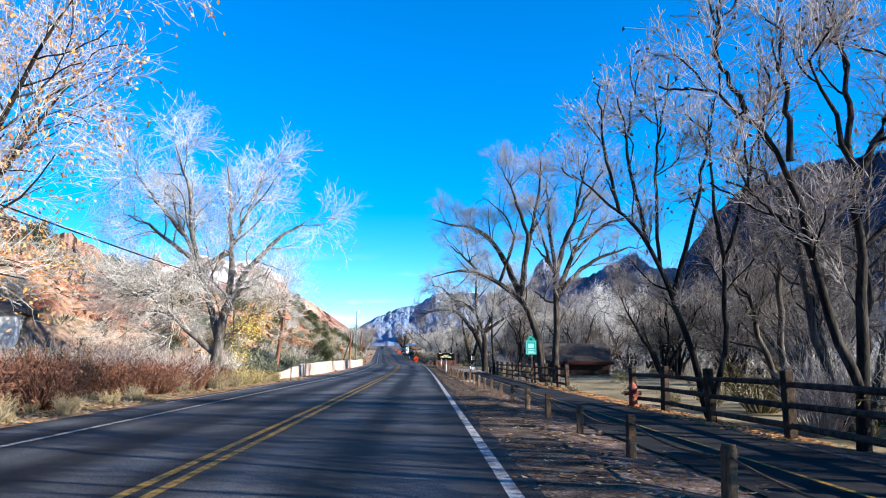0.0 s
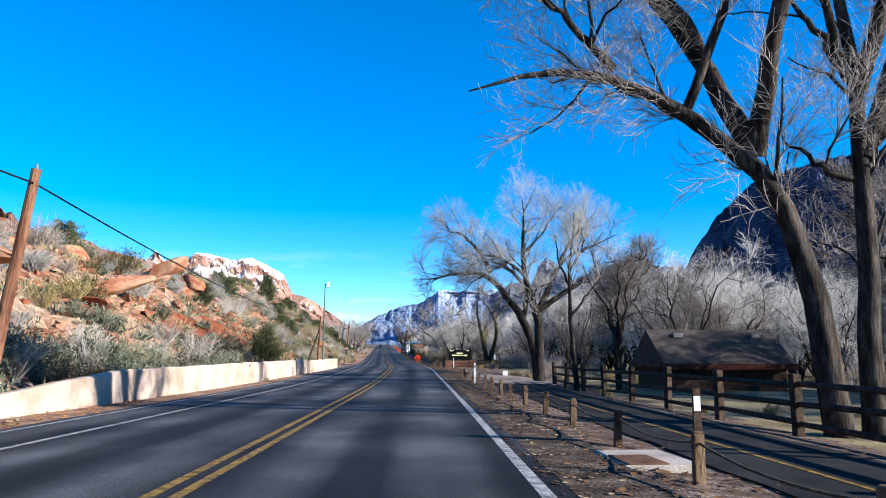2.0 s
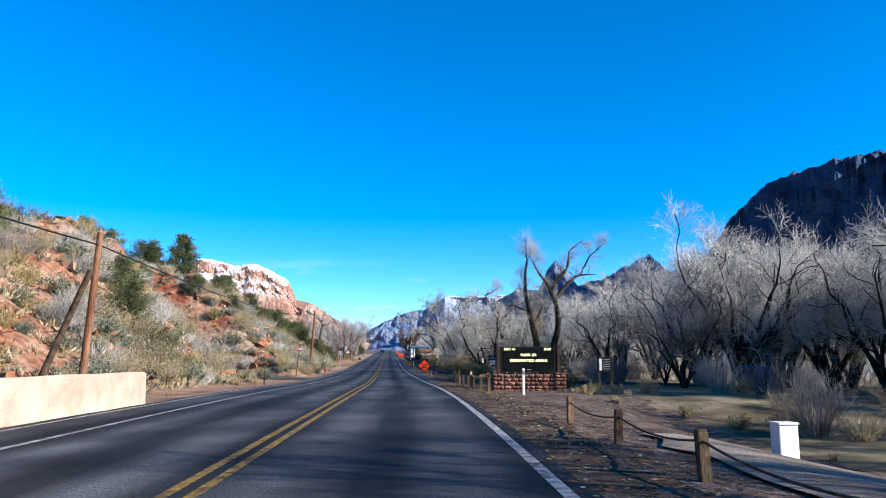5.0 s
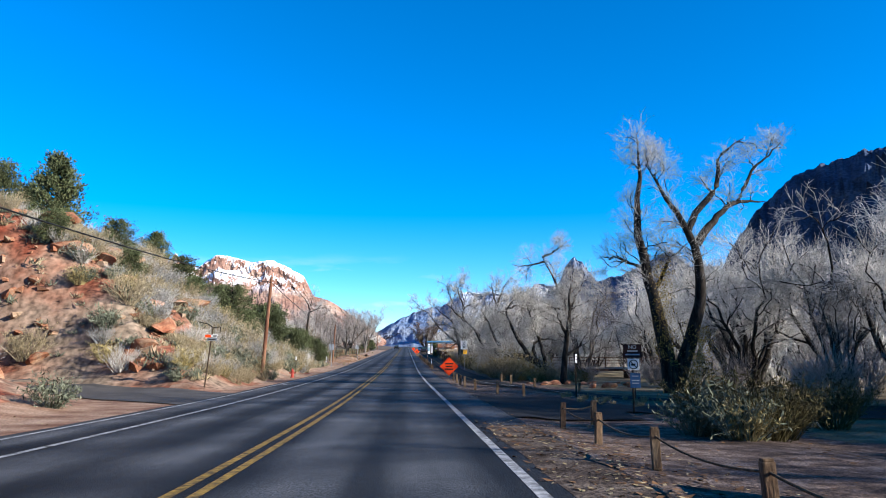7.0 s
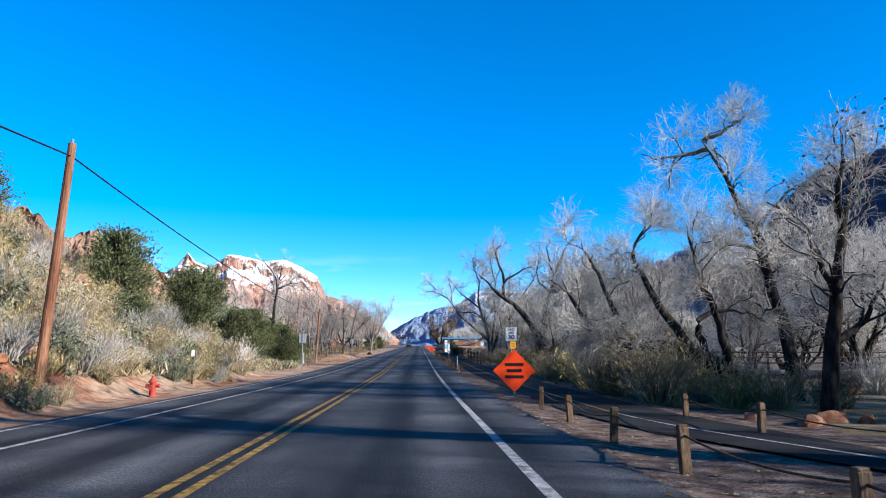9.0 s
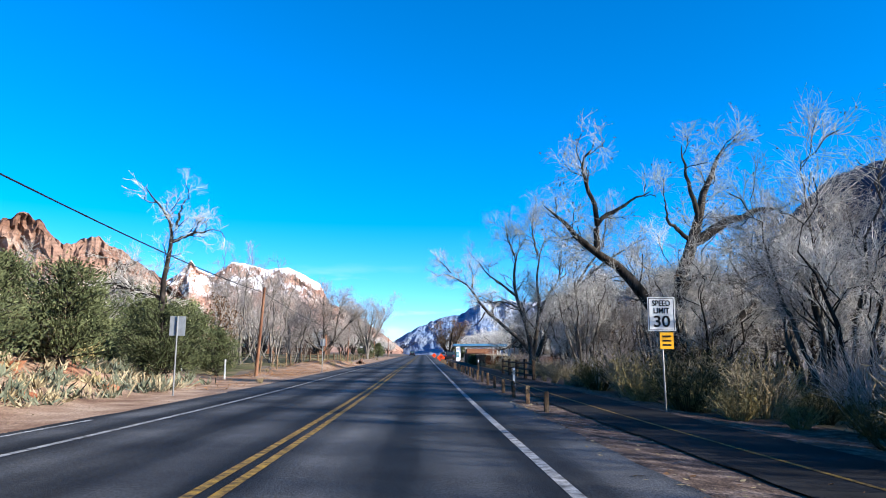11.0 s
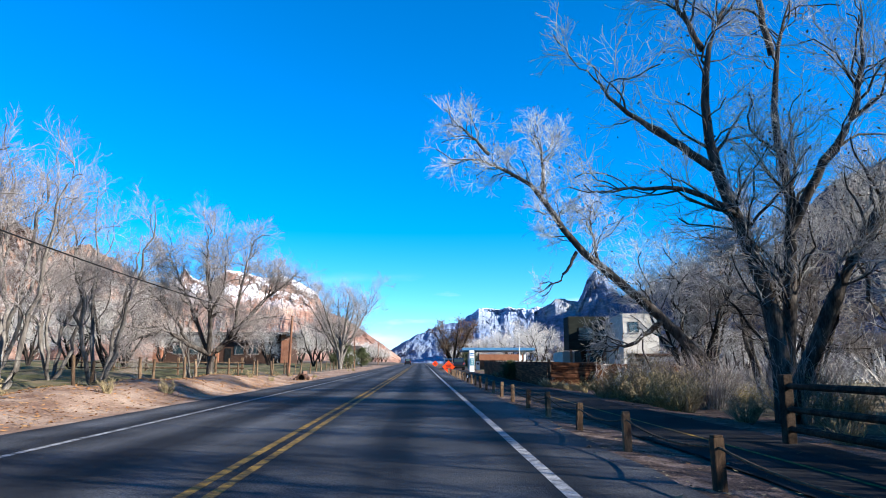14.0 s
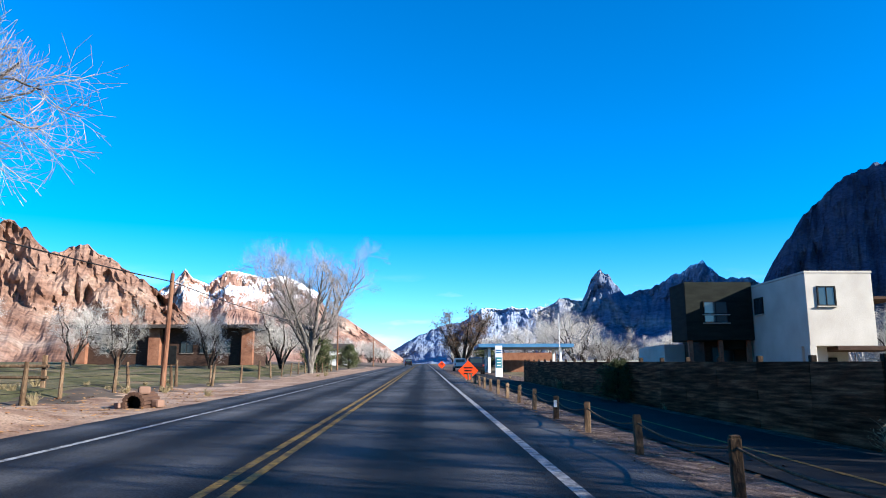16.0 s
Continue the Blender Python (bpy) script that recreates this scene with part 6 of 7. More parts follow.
M_BLUE = material("blue_painted_metal", [(0.0056, 0.056, 0.19), (0.0084, 0.09, 0.252)], 2, .5, .05, 30, .1)
M_GREENBOX = material("dark_green_cabinet_paint", [(0.0056, 0.026, 0.0168), (0.0090, 0.034, 0.023)], 2, .5, .1, 30, .15)
M_RED = material("faded_red_hydrant_paint", [(0.213, 0.028, 0.022), (0.308, 0.056, 0.039)], 4, .6, .2, 30, .2)
M_LED = bpy.data.materials.new("pale_yellow_display_dots")
M_LED.use_nodes = True
M_LED.node_tree.nodes["Principled BSDF"].inputs["Base Color"].default_value = (.9, .85, .45, 1)
M_LED.node_tree.nodes["Principled BSDF"].inputs["Emission Color"].default_value = (1, .93, .5, 1)
M_LED.node_tree.nodes["Principled BSDF"].inputs["Emission Strength"].default_value = 0.34
M_WIRE = material("black_cable", [(0.0067, 0.0067, 0.0067), (0.0112, 0.0112, 0.0112)], 2, .6, 0, 30, .1)


def sagging(name, a, b, sag, r, mat, parent=None, n=10, inv=None):
    a, b = Vector(a), Vector(b)
    t = np.linspace(0, 1, n)
    p = np.array(a)[None] * (1 - t)[:, None] + np.array(b)[None] * t[:, None]
    p[:, 2] -= sag * 4 * t * (1 - t)
    v, q = tubes(p[None], np.full((1, n), r), 6)
    return part(name, raw_mesh(name, v, q, mat), None, parent)


def writing(name, text, size, mat, parent, m, width=1.0, thick=0.0):
    """Flat lettering as a mesh, standing upright and facing down the road; its middle at the matrix m."""
    cu = bpy.data.curves.new("letters", "FONT")
    cu.body, cu.size, cu.align_x, cu.align_y = text, size, "CENTER", "CENTER"
    cu.extrude, cu.offset = .004, thick
    ob = bpy.data.objects.new("letters", cu)
    me = bpy.data.meshes.new_from_object(ob)
    me.name = name
    me.transform(Matrix.Diagonal((width, 1, 1, 1)))
    bpy.data.objects.remove(ob)
    me.materials.clear()
    me.materials.append(mat)
    o = part(name, me, None, parent)
    o.matrix_local = m @ Matrix.Rotation(radians(90), 4, "X")
    return o


# split-rail fences
def fence(label, stations, gaps=()):
    """Posts at the stations (lat, y), three rails between them."""
    root = thing("rail_fence", spot(*stations[0]), label, "fence")
    inv = root.matrix_world.inverted()
    rg = np.random.RandomState(int(stations[0][1]))
    for k, (lat, y) in enumerate(stations):
        p = inv @ spot(lat, y, -.1)
        h = 1.28 + rg.uniform(-.05, .06)
        bm = bmesh.new()
        box(bm, (0, 0, h / 2), (.17, .17, h), Matrix.Translation(p) @ Euler((rg.normal(0, .02), rg.normal(0, .02), rg.uniform(0, .5))).to_matrix().to_4x4(), .02)
        part("post", bm, M_WOOD_DARK, root)
        if k + 1 < len(stations):
            q = inv @ spot(*stations[k + 1], -.1)
            for z in (.36, .70, 1.06):
                bm = bmesh.new()
                d1, d2 = rg.normal(0, .02), rg.normal(0, .02)
                rod(bm, p + Vector((0, -.06, z + d1)), q + Vector((0, .06, z + d2)), .062, .052, 7)
                part("rail", bm, M_WOOD_DARK, root)


fence("dark weathered split-rail fence beside the path", [(9.05, 3.2), (9.05, 6.4), (9.05, 9.4), (9.08, 12.6), (9.1, 16.2), (9.1, 19.4), (9.0, 22.0)])
fence("long dark split-rail fence along the path", [(9.25, 33.4)] + [(9.42, y) for y in (36.6, 40.2, 43.9, 47.6, 51.3, 55.0, 58.7, 62.4, 66.2, 70.0)] + [(9.5, 73.5)])
fence("short dark split-rail fence below tall trees", [(8.58, 220.4), (8.48, 223.3), (8.38, 226.6), (8.28, 230.1), (8.2, 233.6)])


# low posts with rope
def post_and_rope(label, stations, rope=True, first=0):
    root = thing("rope_barrier", spot(*stations[0]), label, "barrier")
    inv = root.matrix_world.inverted()
    rg = np.random.RandomState(int(stations[0][1] * 10) + 3)
    tops = []
    for lat, y in stations:
        h = .62 + rg.uniform(-.04, .04)
        bm = bmesh.new()
        m = Matrix.Translation(inv @ spot(lat, y, -.1)) @ Euler((rg.normal(0, .03), rg.normal(0, .03), rg.uniform(-.2, .2))).to_matrix().to_4x4()
        box(bm, (0, 0, h / 2), (.115, .115, h), m, .012)
        box(bm, (0, 0, h + .012), (.10, .10, .03), m, .01)
        part("post", bm, M_WOOD_POST, root)
        tops.append(m @ Vector((0, 0, h - .09)))
    if rope:
        for a, b in zip(tops, tops[1:]):
            sagging("rope", a, b, .10 * (b - a).length / 3.3, .014, M_ROPE, root)


def line(y0, y1, lat0, lat1, n):
    return [(lat0 + (lat1 - lat0) * k / (n - 1), y0 + (y1 - y0) * k / (n - 1)) for k in range(n)]


post_and_rope("low wooden posts with a sagging rope on the verge", line(3.7, 36.0, 5.55, 5.35, 11))
post_and_rope("low wooden posts with a sagging rope beside the gravel", line(38.6, 97.3, 5.3, 5.1, 19))
post_and_rope("low wooden posts with rope around the gravel pull-out", line(112.2, 131.3, 5.2, 5.5, 7) + [(6.5, 132.6)])
post_and_rope("low wooden posts with rope below old cottonwoods", [(7.0, 145.7), (6.25, 148.4), (5.6, 151.8), (5.35, 154.8), (5.35, 157.9), (5.45, 161.6), (5.45, 165.2)])
post_and_rope("low wooden posts with rope beyond the bending path", [(10.9, 152.4), (9.35, 156.4), (8.5, 159.6), (8.45, 163.2)])
post_and_rope("row of low wooden posts with rope beside the path", line(195.6, 248.8, 5.2, 5.05, 17))
post_and_rope("row of low wooden posts with rope beside the plank fence", line(251.9, 301.5, 5.05, 5.0, 16))


root = thing("utility_pad", spot(5.15, 43.4), "pale concrete pad with a rusty cover in the gravel", "pad")
part("slab", one((box, (0, 0, .02), (.95, 1.5, .10), None, .012)), M_CONCRETE, root)
part("cover", one((box, (-.18, -.3, .078), (.5, .8, .02), None, .006)), material("rusty_cover_plate", [(.07, .035, .02), (.14, .075, .045)], 3, .8, .2, 30, .3), root, "rusty brown cover plate")


def delineator(lat, y, h=1.08, dark=False):
    root = thing("delineator_post", spot(lat, y), "slim white roadside marker post" if not dark else "dark roadside marker post with a white top", "post", "marker posts")
    bm = bmesh.new()
    box(bm, (0, 0, h / 2 - .1), (.09, .03, h), None, .008)
    part("blade", bm, M_WOOD_DARK if dark else M_WHITEP, root)
    bm = bmesh.new()
    box(bm, (0, -.018, h - .26), (.075, .006, .16))
    part("reflector", bm, M_WHITEP if dark else M_STEEL, root)


for lat, y, h, dk in ((5.05, 71.9, 1.1, False), (5.35, 42.0, 1.1, True), (6.45, 111.3, 1.1, False), (5.2, 119.0, .95, True), (5.35, 203.6, 1.1, False), (5.42, 222.0, 1.3, True), (5.0, 268.3, .6, True)):
    delineator(lat, y, h, dk)

root = thing("collection_box", spot(10.0, 98.6), "white metal box standing beside the pale walk", "box")
part("foot", one((box, (0, 0, .05), (.46, .42, .12), None, .01)), M_STEEL, root)
part("body", one((box, (0, 0, .46), (.42, .38, .72), None, .02)), M_WHITEP, root)
part("lid", one((box, (0, -.01, .84), (.45, .41, .05), None, .012)), M_WHITEP, root)
root = thing("blue_bin", spot(18.4, 116.3), "blue metal bin frame beside the riverside trees", "bin")
for dx in (-.2, .2):
    part("side_panel", one((box, (dx, 0, .62), (.10, .45, 1.3), None, .02)), M_BLUE, root)
part("hood", one((box, (-.25, 0, 1.24), (.95, .5, .08), None, .02)), M_BLUE, root)
part("body", one((box, (-.0, .05, .5), (.32, .36, .9), None, .02)), M_BLACK, root)


# retaining wall
def low_wall(name, label, stations, thick=.3):
    v = []
    for lat, y, h in stations:
        base = over(lat, y, 0)
        g = min(gz(lat, y), gz(lat + .3, y)) - .15
        for dx, z in ((thick / 2, g), (thick / 2 - .02, base.z + h - .05), (thick / 2 - .07, base.z + h), (-thick / 2 + .05, base.z + h), (-thick / 2, base.z + h - .06), (-thick / 2, g)):
            v.append((base.x + dx, y, z))
    n = len(stations)
    q = [(i * 6 + k, (i + 1) * 6 + k, (i + 1) * 6 + (k + 1) % 6, i * 6 + (k + 1) % 6) for i in range(n - 1) for k in range(6)]
    me = bpy.data.meshes.new(name)
    me.from_pydata(v, [], q + [tuple(range(5, -1, -1)), tuple(range((n - 1) * 6, n * 6))])
    me.materials.append(M_STUCCO)
    return tagged(new(name, me), label, "wall", kind="structure")


ys = np.arange(45.5, 88.1, 1.0)
low_wall("retaining_wall", "low pinkish-white stucco wall at the hill's foot", [(float(np.interp(y, (45, 55, 75, 90), (-6.75, -6.4, -6.2, -5.75))), y, float(np.interp(y, (45.5, 56, 70, 88), (.12, .88, .98, .95))) + .012 * math.sin(y * 1.7)) for y in ys])
low_wall("retaining_wall_end", "last length of the low stucco wall", [(float(np.interp(y, (88, 104), (-5.72, -5.1))), y, .84 + .01 * math.sin(y * 2.1)) for y in np.arange(88.5, 103.6, 1.0)])


# poles and wires
def pole(lat, y, h, lean=0.0, r=.13, label="weathered brown wooden utility pole", mat=None, arm=False):
    root = thing("utility_pole", spot(lat, y), label, "pole", "utility poles")
    part("shaft", one((rod, (0, 0, -.3), (lean, 0, h), r, r * .72, 12)), mat or M_POLE, root)
    if arm:
        part("crossarm", one((box, (lean, 0, h - .25), (1.1, .1, .1), None, .01)), M_POLE, root)
    part("insulator", one((rod, (lean, 0, h), (lean, 0, h + .12), .035, .03, 8)), M_STEEL, root)
    return root.matrix_world @ Vector((lean, 0, h - .35))


tops = [pole(-9.0, -14, 6.6), pole(-7.5, 51.5, 5.6, .75, .15)]
tops.append(pole(-6.9, 104.0, 4.7, .25, .11, "dark braced utility pole on the slope"))
tops.append(pole(-7.3, 165.4, 6.35, .4, .14))
tops.append(pole(-8.2, 222.4, 5.45, .3, .11))
tops.append(pole(-8.7, 282.0, 4.9, .15, .12))
tops.append(pole(-9.5, 350.0, 6.4, 0, .12))
tops.append(pole(-9.5, 420.0, 6.6, 0, .12))
for a, b in zip(tops, tops[1:]):
    ob = sagging("overhead_wire", a, b, .7, .022, M_WIRE, None, 24)
    tagged(ob, "black overhead cable between utility poles", "wire", "overhead wires")
root = thing("pole_brace", spot(-6.9, 103.2), "slanting dark wooden brace of the utility pole", "pole")
part("shaft", one((rod, (-1.0, 0, -.2), (.2, .5, 3.6), .09, .08, 10)), M_WOOD_DARK, root)
p = spot(-5.42, 94.8)
root = thing("lamp_post", p, "tall thin grey-green lamp post above the low wall", "lamp post")
part("shaft", one((rod, (0, 0, -.3), (.05, 0, 7.0), .075, .04, 10), (box, (0, 0, .55), (.2, .2, .9), None, .02)), material("grey_green_pole_paint", [(0.056, 0.078, 0.067), (0.095, 0.118, 0.101)], 3, .6, .1, 30, .2), root)
part("arm", one((rod, (.05, 0, 6.95), (.32, 0, 7.05), .025, .02, 8)), M_STEEL, root)
part("lamp_head", one((box, (.30, 0, 6.92), (.24, .26, .42), None, .05)), M_WHITEP, root)


# signs
def sign_post(parent, h, dx=0.0, mat=None, r=.03):
    part("post", one((rod, (dx, 0, -.2), (dx, 0, h), r, r, 8)), mat or M_STEEL, parent)


def diamond(lat, y, z, half, label):
    root = thing("warning_sign", spot(lat, y), label, "sign", "orange warning signs")
    part("stand", one((rod, (0, .05, 0), (0, .05, z + .2), .03, .03, 8), (rod, (-.45, -.3, .02), (.45, .4, .02), .02, .02, 6), (rod, (.45, -.3, .02), (-.45, .4, .02), .02, .02, 6)), M_STEEL, root)
    bm = bmesh.new()
    m = Matrix.Translation((0, 0, z)) @ Matrix.Rotation(radians(45), 4, "Y")
    box(bm, (0, 0, 0), (half * 1.414, .012, half * 1.414), m, .004)
    part("panel", bm, M_ORANGE, root, "bright orange diamond panel")
    for k, (w, zz) in enumerate(((.62, .2), (.5, 0), (.62, -.2))):
        part("text_bar", one((box, (0, -.011, z + zz * half / .7), (w * half / .7, .006, .10 * half / .7))), M_INK, root)


diamond(5.5, 170.7, .86, .70, "orange diamond roadworks sign on a folding stand")
diamond(5.05, 302.5, .66, .70, "orange diamond roadworks sign beyond the posts")
diamond(4.9, 372.0, .66, .62, "orange diamond roadworks sign far along the road")

root = thing("park_sign", spot(9.07, 43.45, -.12), "teal green shaped sign on a wooden post", "sign")
part("post", one((box, (.05, .06, 1.3), (.12, .12, 2.9), None, .01)), M_WOOD_DARK, root)
bm = bmesh.new()
box(bm, (0, 0, 2.2), (.66, .03, .86), None, .02)
box(bm, (0, 0, 2.68), (.46, .03, .12), None, .02)
bmesh.ops.create_cone(bm, cap_ends=True, segments=12, radius1=.13, radius2=.13, depth=.03, matrix=Matrix.Translation((0, 0, 2.76)) @ Matrix.Rotation(radians(90), 4, "X"))
part("panel", bm, M_TEAL, root)
M_TEAL_PALE = material("pale_teal_lettering", [(0.176, 0.44, 0.4), (0.24, 0.496, 0.448)], 2, .5, 0, 30, .05)
part("border", one(*[(box, c, s) for c, s in (((-.28, -.02, 2.2), (.02, .008, .74)), ((.28, -.02, 2.2), (.02, .008, .74)), ((0, -.02, 2.57), (.58, .008, .02)), ((0, -.02, 1.83), (.58, .008, .02)))]), M_TEAL_PALE, root)
part("emblem", one((box, (0, -.02, 2.28), (.34, .008, .26))), M_TEAL_PALE, root)
for zz, w in ((2.06, .44), (1.97, .38), (1.89, .42)):
    part("text_bar", one((box, (0, -.02, zz), (w, .008, .045))), M_TEAL_PALE, root)

root = thing("speed_limit_sign", spot(8.72, 197.0), "white speed limit sign with an amber plate below", "sign", turn=-.06)
z0 = 2.55 + .13
part("post", one((rod, (.03, .03, -.2), (-.02, .03, z0 + .4), .028, .028, 8)), M_STEEL, root)
part("panel", one((box, (0, 0, z0), (.76, .012, .95), None, .004)), M_WHITEP, root)
part("border", one(*[(box, c, s) for c, s in (((-.345, -.008, z0), (.016, .006, .88)), ((.345, -.008, z0), (.016, .006, .88)), ((0, -.008, z0 + .44), (.70, .006, .016)), ((0, -.008, z0 - .44), (.70, .006, .016)))]), M_INK, root)
writing("lettering", "SPEED", .22, M_INK, root, Matrix.Translation((0, -.009, z0 + .30)), .86, .004)
writing("lettering", "LIMIT", .22, M_INK, root, Matrix.Translation((0, -.009, z0 + .09)), .86, .004)
writing("lettering", "30", .44, M_INK, root, Matrix.Translation((0, -.009, z0 - .22)), 1.1, .008)
part("plate", one((box, (.12, 0, z0 - .74), (.38, .012, .46), None, .004)), M_AMBER, root, "amber supplementary plate")
for zz in (-.62, -.74, -.86):
    part("text_bar", one((box, (.12, -.009, z0 + zz), (.24, .005, .05))), M_INK, root)

for lat, y, h, w, hh, lab in ((-6.3, 201.7, 2.65, .52, .66, "back of a grey sign on a thin post"), (-5.15, 229.6, 2.4, .34, .5, "back of a narrow grey sign on a steel post")):
    root = thing("road_sign", spot(lat, y), lab, "sign", turn=.1)
    sign_post(root, h)
    part("panel", one((box, (0, .04, h - hh / 2), (w, .012, hh), None, .004)), M_SIGNBACK, root)
root = thing("reserved_sign", spot(9.11, 145.5), "small white sign on a thin dark post", "sign", turn=1.05)
sign_post(root, 1.75, mat=M_WOOD_DARK)
part("panel", one((box, (0, -.03, 1.6), (.26, .012, .36), None, .004)), M_WHITEP, root)
part("text_bar", one((box, (0, -.04, 1.68), (.16, .006, .05))), M_INK, root)
part("text_bar", one((box, (0, -.04, 1.56), (.16, .006, .05))), M_INK, root)
root = thing("prohibition_sign", spot(8.61, 136.3), "dark lettered sign over a pictogram and a blue plate", "sign")
sign_post(root, 1.95, mat=M_WOOD_DARK)
part("panel", one((box, (0, -.04, 1.76), (.54, .02, .38), None, .005)), M_MAROON, root)
writing("lettering", "NO", .15, M_SIGNBACK, root, Matrix.Translation((0, -.054, 1.87)), 1.0, .002)
for zz, w in ((1.76, .30), (1.66, .42)):
    part("text_bar", one((box, (0, -.053, zz), (w, .006, .04))), M_SIGNBACK, root)
part("symbol_plate", one((box, (.02, -.04, 1.38), (.34, .015, .32), None, .005)), M_WHITEP, root)
bm = bmesh.new()
for k in range(20):
    a, b = 2 * math.pi * k / 20, 2 * math.pi * (k + 1) / 20
    rod(bm, (.02 + .125 * math.cos(a), -.052, 1.38 + .125 * math.sin(a)), (.02 + .125 * math.cos(b), -.052, 1.38 + .125 * math.sin(b)), .014, .014, 5)
rod(bm, (-.07, -.052, 1.47), (.11, -.052, 1.29), .014, .014, 5)
box(bm, (.01, -.05, 1.375), (.13, .008, .06))
part("symbol", bm, M_INK, root)
part("plate", one((box, (.06, -.04, .93), (.30, .015, .42), None, .005)), material("dull_blue_plate", [(0.0168, 0.05, 0.112), (0.028, 0.073, 0.151)], 2, .5, 0, 20, .1), root, "dull blue lower plate")
for zz, w in ((1.05, .18), (.93, .22), (.85, .2)):
    part("text_bar", one((box, (.06, -.05, zz), (w, .006, .03))), M_SIGNBACK, root)
root = thing("stop_sign", spot(11.59, 145.6), "pale eight-sided sign seen from behind", "sign")
sign_post(root, 1.0, mat=M_WOOD_DARK)
bm = bmesh.new()
bmesh.ops.create_cone(bm, cap_ends=True, segments=8, radius1=.23, radius2=.23, depth=.015, matrix=Matrix.Translation((0, -.04, .78)) @ Matrix.Rotation(radians(90), 4, "X") @ Matrix.Rotation(radians(22.5), 4, "Z"))
part("panel", bm, M_SIGNBACK, root)
root = thing("info_board", spot(12.4, 121.0), "dark notice board with white sheets on posts", "notice board")
part("panel", one((box, (0, 0, 1.35), (.75, .04, .75), None, .01)), M_BLACK, root)
for dx in (-.33, .33):
    part("post", one((box, (dx, .05, .75), (.09, .09, 1.9), None, .01)), M_WOOD_DARK, root)
part("notice", one((box, (-.24, -.025, 1.35), (.12, .008, .6))), M_WHITEP, root)
for k in range(5):
    part("text_bar", one((box, (.08, -.025, 1.6 - .12 * k), (.36, .008, .03))), M_SIGNBACK, root)
for lat, y, h, w in ((-5.05, 44.0, 1.0, .05), (-5.8, 125.7, .85, .06), (-6.6, 176.0, 1.35, .06), (-11.8, 219.5, 1.2, .07), (-8.4, 216.0, 1.1, .07)):
    root = thing("marker_stake", spot(lat, y), "thin weathered marker stake in dry soil", "post", "marker stakes")
    part("shaft", one((box, (0, 0, h / 2 - .1), (w, w, h + .1), None, .006)), M_WHITEP if h in (1.2, 1.1) else M_WOOD_DARK, root)
    if h == 1.35:
        part("plate", one((box, (0, -.04, h - .12), (.12, .012, .26))), M_WHITEP, root)


# hanging sign on a thin bracketed post
root = thing("hanging_sign", spot(-6.95, 149.6), "small two-tier hanging sign on a bent dark post", "sign")
part("post", one((rod, (0, 0, -.2), (.28, 0, 2.7), .035, .03, 8)), M_WOOD_DARK, root)
part("bracket", one((rod, (.28, 0, 2.68), (.05, 0, 2.85), .02, .02, 6), (rod, (.05, 0, 2.85), (-.4, 0, 2.95), .02, .02, 6), (rod, (.28, 0, 2.68), (.6, 0, 2.72), .02, .02, 6), (rod, (.6, 0, 2.72), (.64, 0, 2.5), .02, .02, 6)), M_WIRE, root)
part("panel", one((box, (.22, -.03, 2.30), (.56, .03, .13), None, .005)), M_WHITEP, root, "white and orange upper panel")
part("panel", one((box, (.26, -.03, 2.15), (.46, .03, .12), None, .005)), M_SIGNBACK, root, "grey lower panel")
part("colour_patch", one((box, (.08, -.05, 2.30), (.26, .006, .12))), M_ORANGE, root)
part("text_bar", one((box, (.38, -.05, 2.30), (.18, .006, .05))), M_INK, root)
part("text_bar", one((box, (.26, -.05, 2.15), (.34, .006, .045))), M_INK, root)
root = thing("valve_box", spot(-8.9, 159.6), "small white capped pipe at the side road", "pipe")
part("pipe", one((rod, (0, 0, -.1), (0, 0, .3), .06, .06, 10)), M_WHITEP, root)
part("cap", one((rod, (0, 0, .3), (0, 0, .37), .075, .06, 10)), M_WHITEP, root)
root = thing("lane_arrow", over(-4.3, 156.2, .004), "white bicycle lane arrow painted on the asphalt", "road marking", kind="structure")
bm = bmesh.new()
for pts in (((-.07, -1.2), (.07, -1.2), (.07, .4), (-.07, .4)), ((-.28, .4), (.28, .4), (.02, 1.2), (-.02, 1.2))):
    bm.faces.new([bm.verts.new((a, b, .001)) for a, b in pts])
part("marking", bm, M_WHITE, root)
def hydrant(lat, y, mat, label, size=1.0):
    root = thing("fire_hydrant", spot(lat, y), label, "hydrant", "fire hydrants")
    root.matrix_world = root.matrix_world @ Matrix.Scale(size, 4)
    part("barrel", one((rod, (0, 0, -.05), (0, 0, .46), .105, .095, 14), (rod, (0, 0, .0), (0, 0, .05), .15, .15, 14), (rod, (0, 0, .44), (0, 0, .48), .135, .135, 14)), mat, root)
    part("bonnet", one((rod, (0, 0, .48), (0, 0, .60), .12, .05, 14), (rod, (0, 0, .60), (0, 0, .66), .03, .03, 6)), mat, root)
    for sx in (-1, 1):
        part("nozzle", one((rod, (sx * .08, 0, .34), (sx * .19, 0, .34), .05, .05, 10), (rod, (sx * .18, 0, .34), (sx * .21, 0, .34), .06, .06, 8)), mat, root)
    part("nozzle", one((rod, (0, -.08, .30), (0, -.2, .30), .065, .065, 10), (rod, (0, -.19, .30), (0, -.22, .30), .075, .075, 8)), mat, root)


hydrant(-5.95, 169.8, M_RED, "faded red fire hydrant on the sandy verge")
hydrant(8.75, 21.2, material("brown_red_hydrant_paint", [(0.13, 0.035, 0.022), (0.24, 0.075, 0.05)], 4, .6, .2, 30, .25), "brownish-red fire hydrant beside the fence end", 1.15)


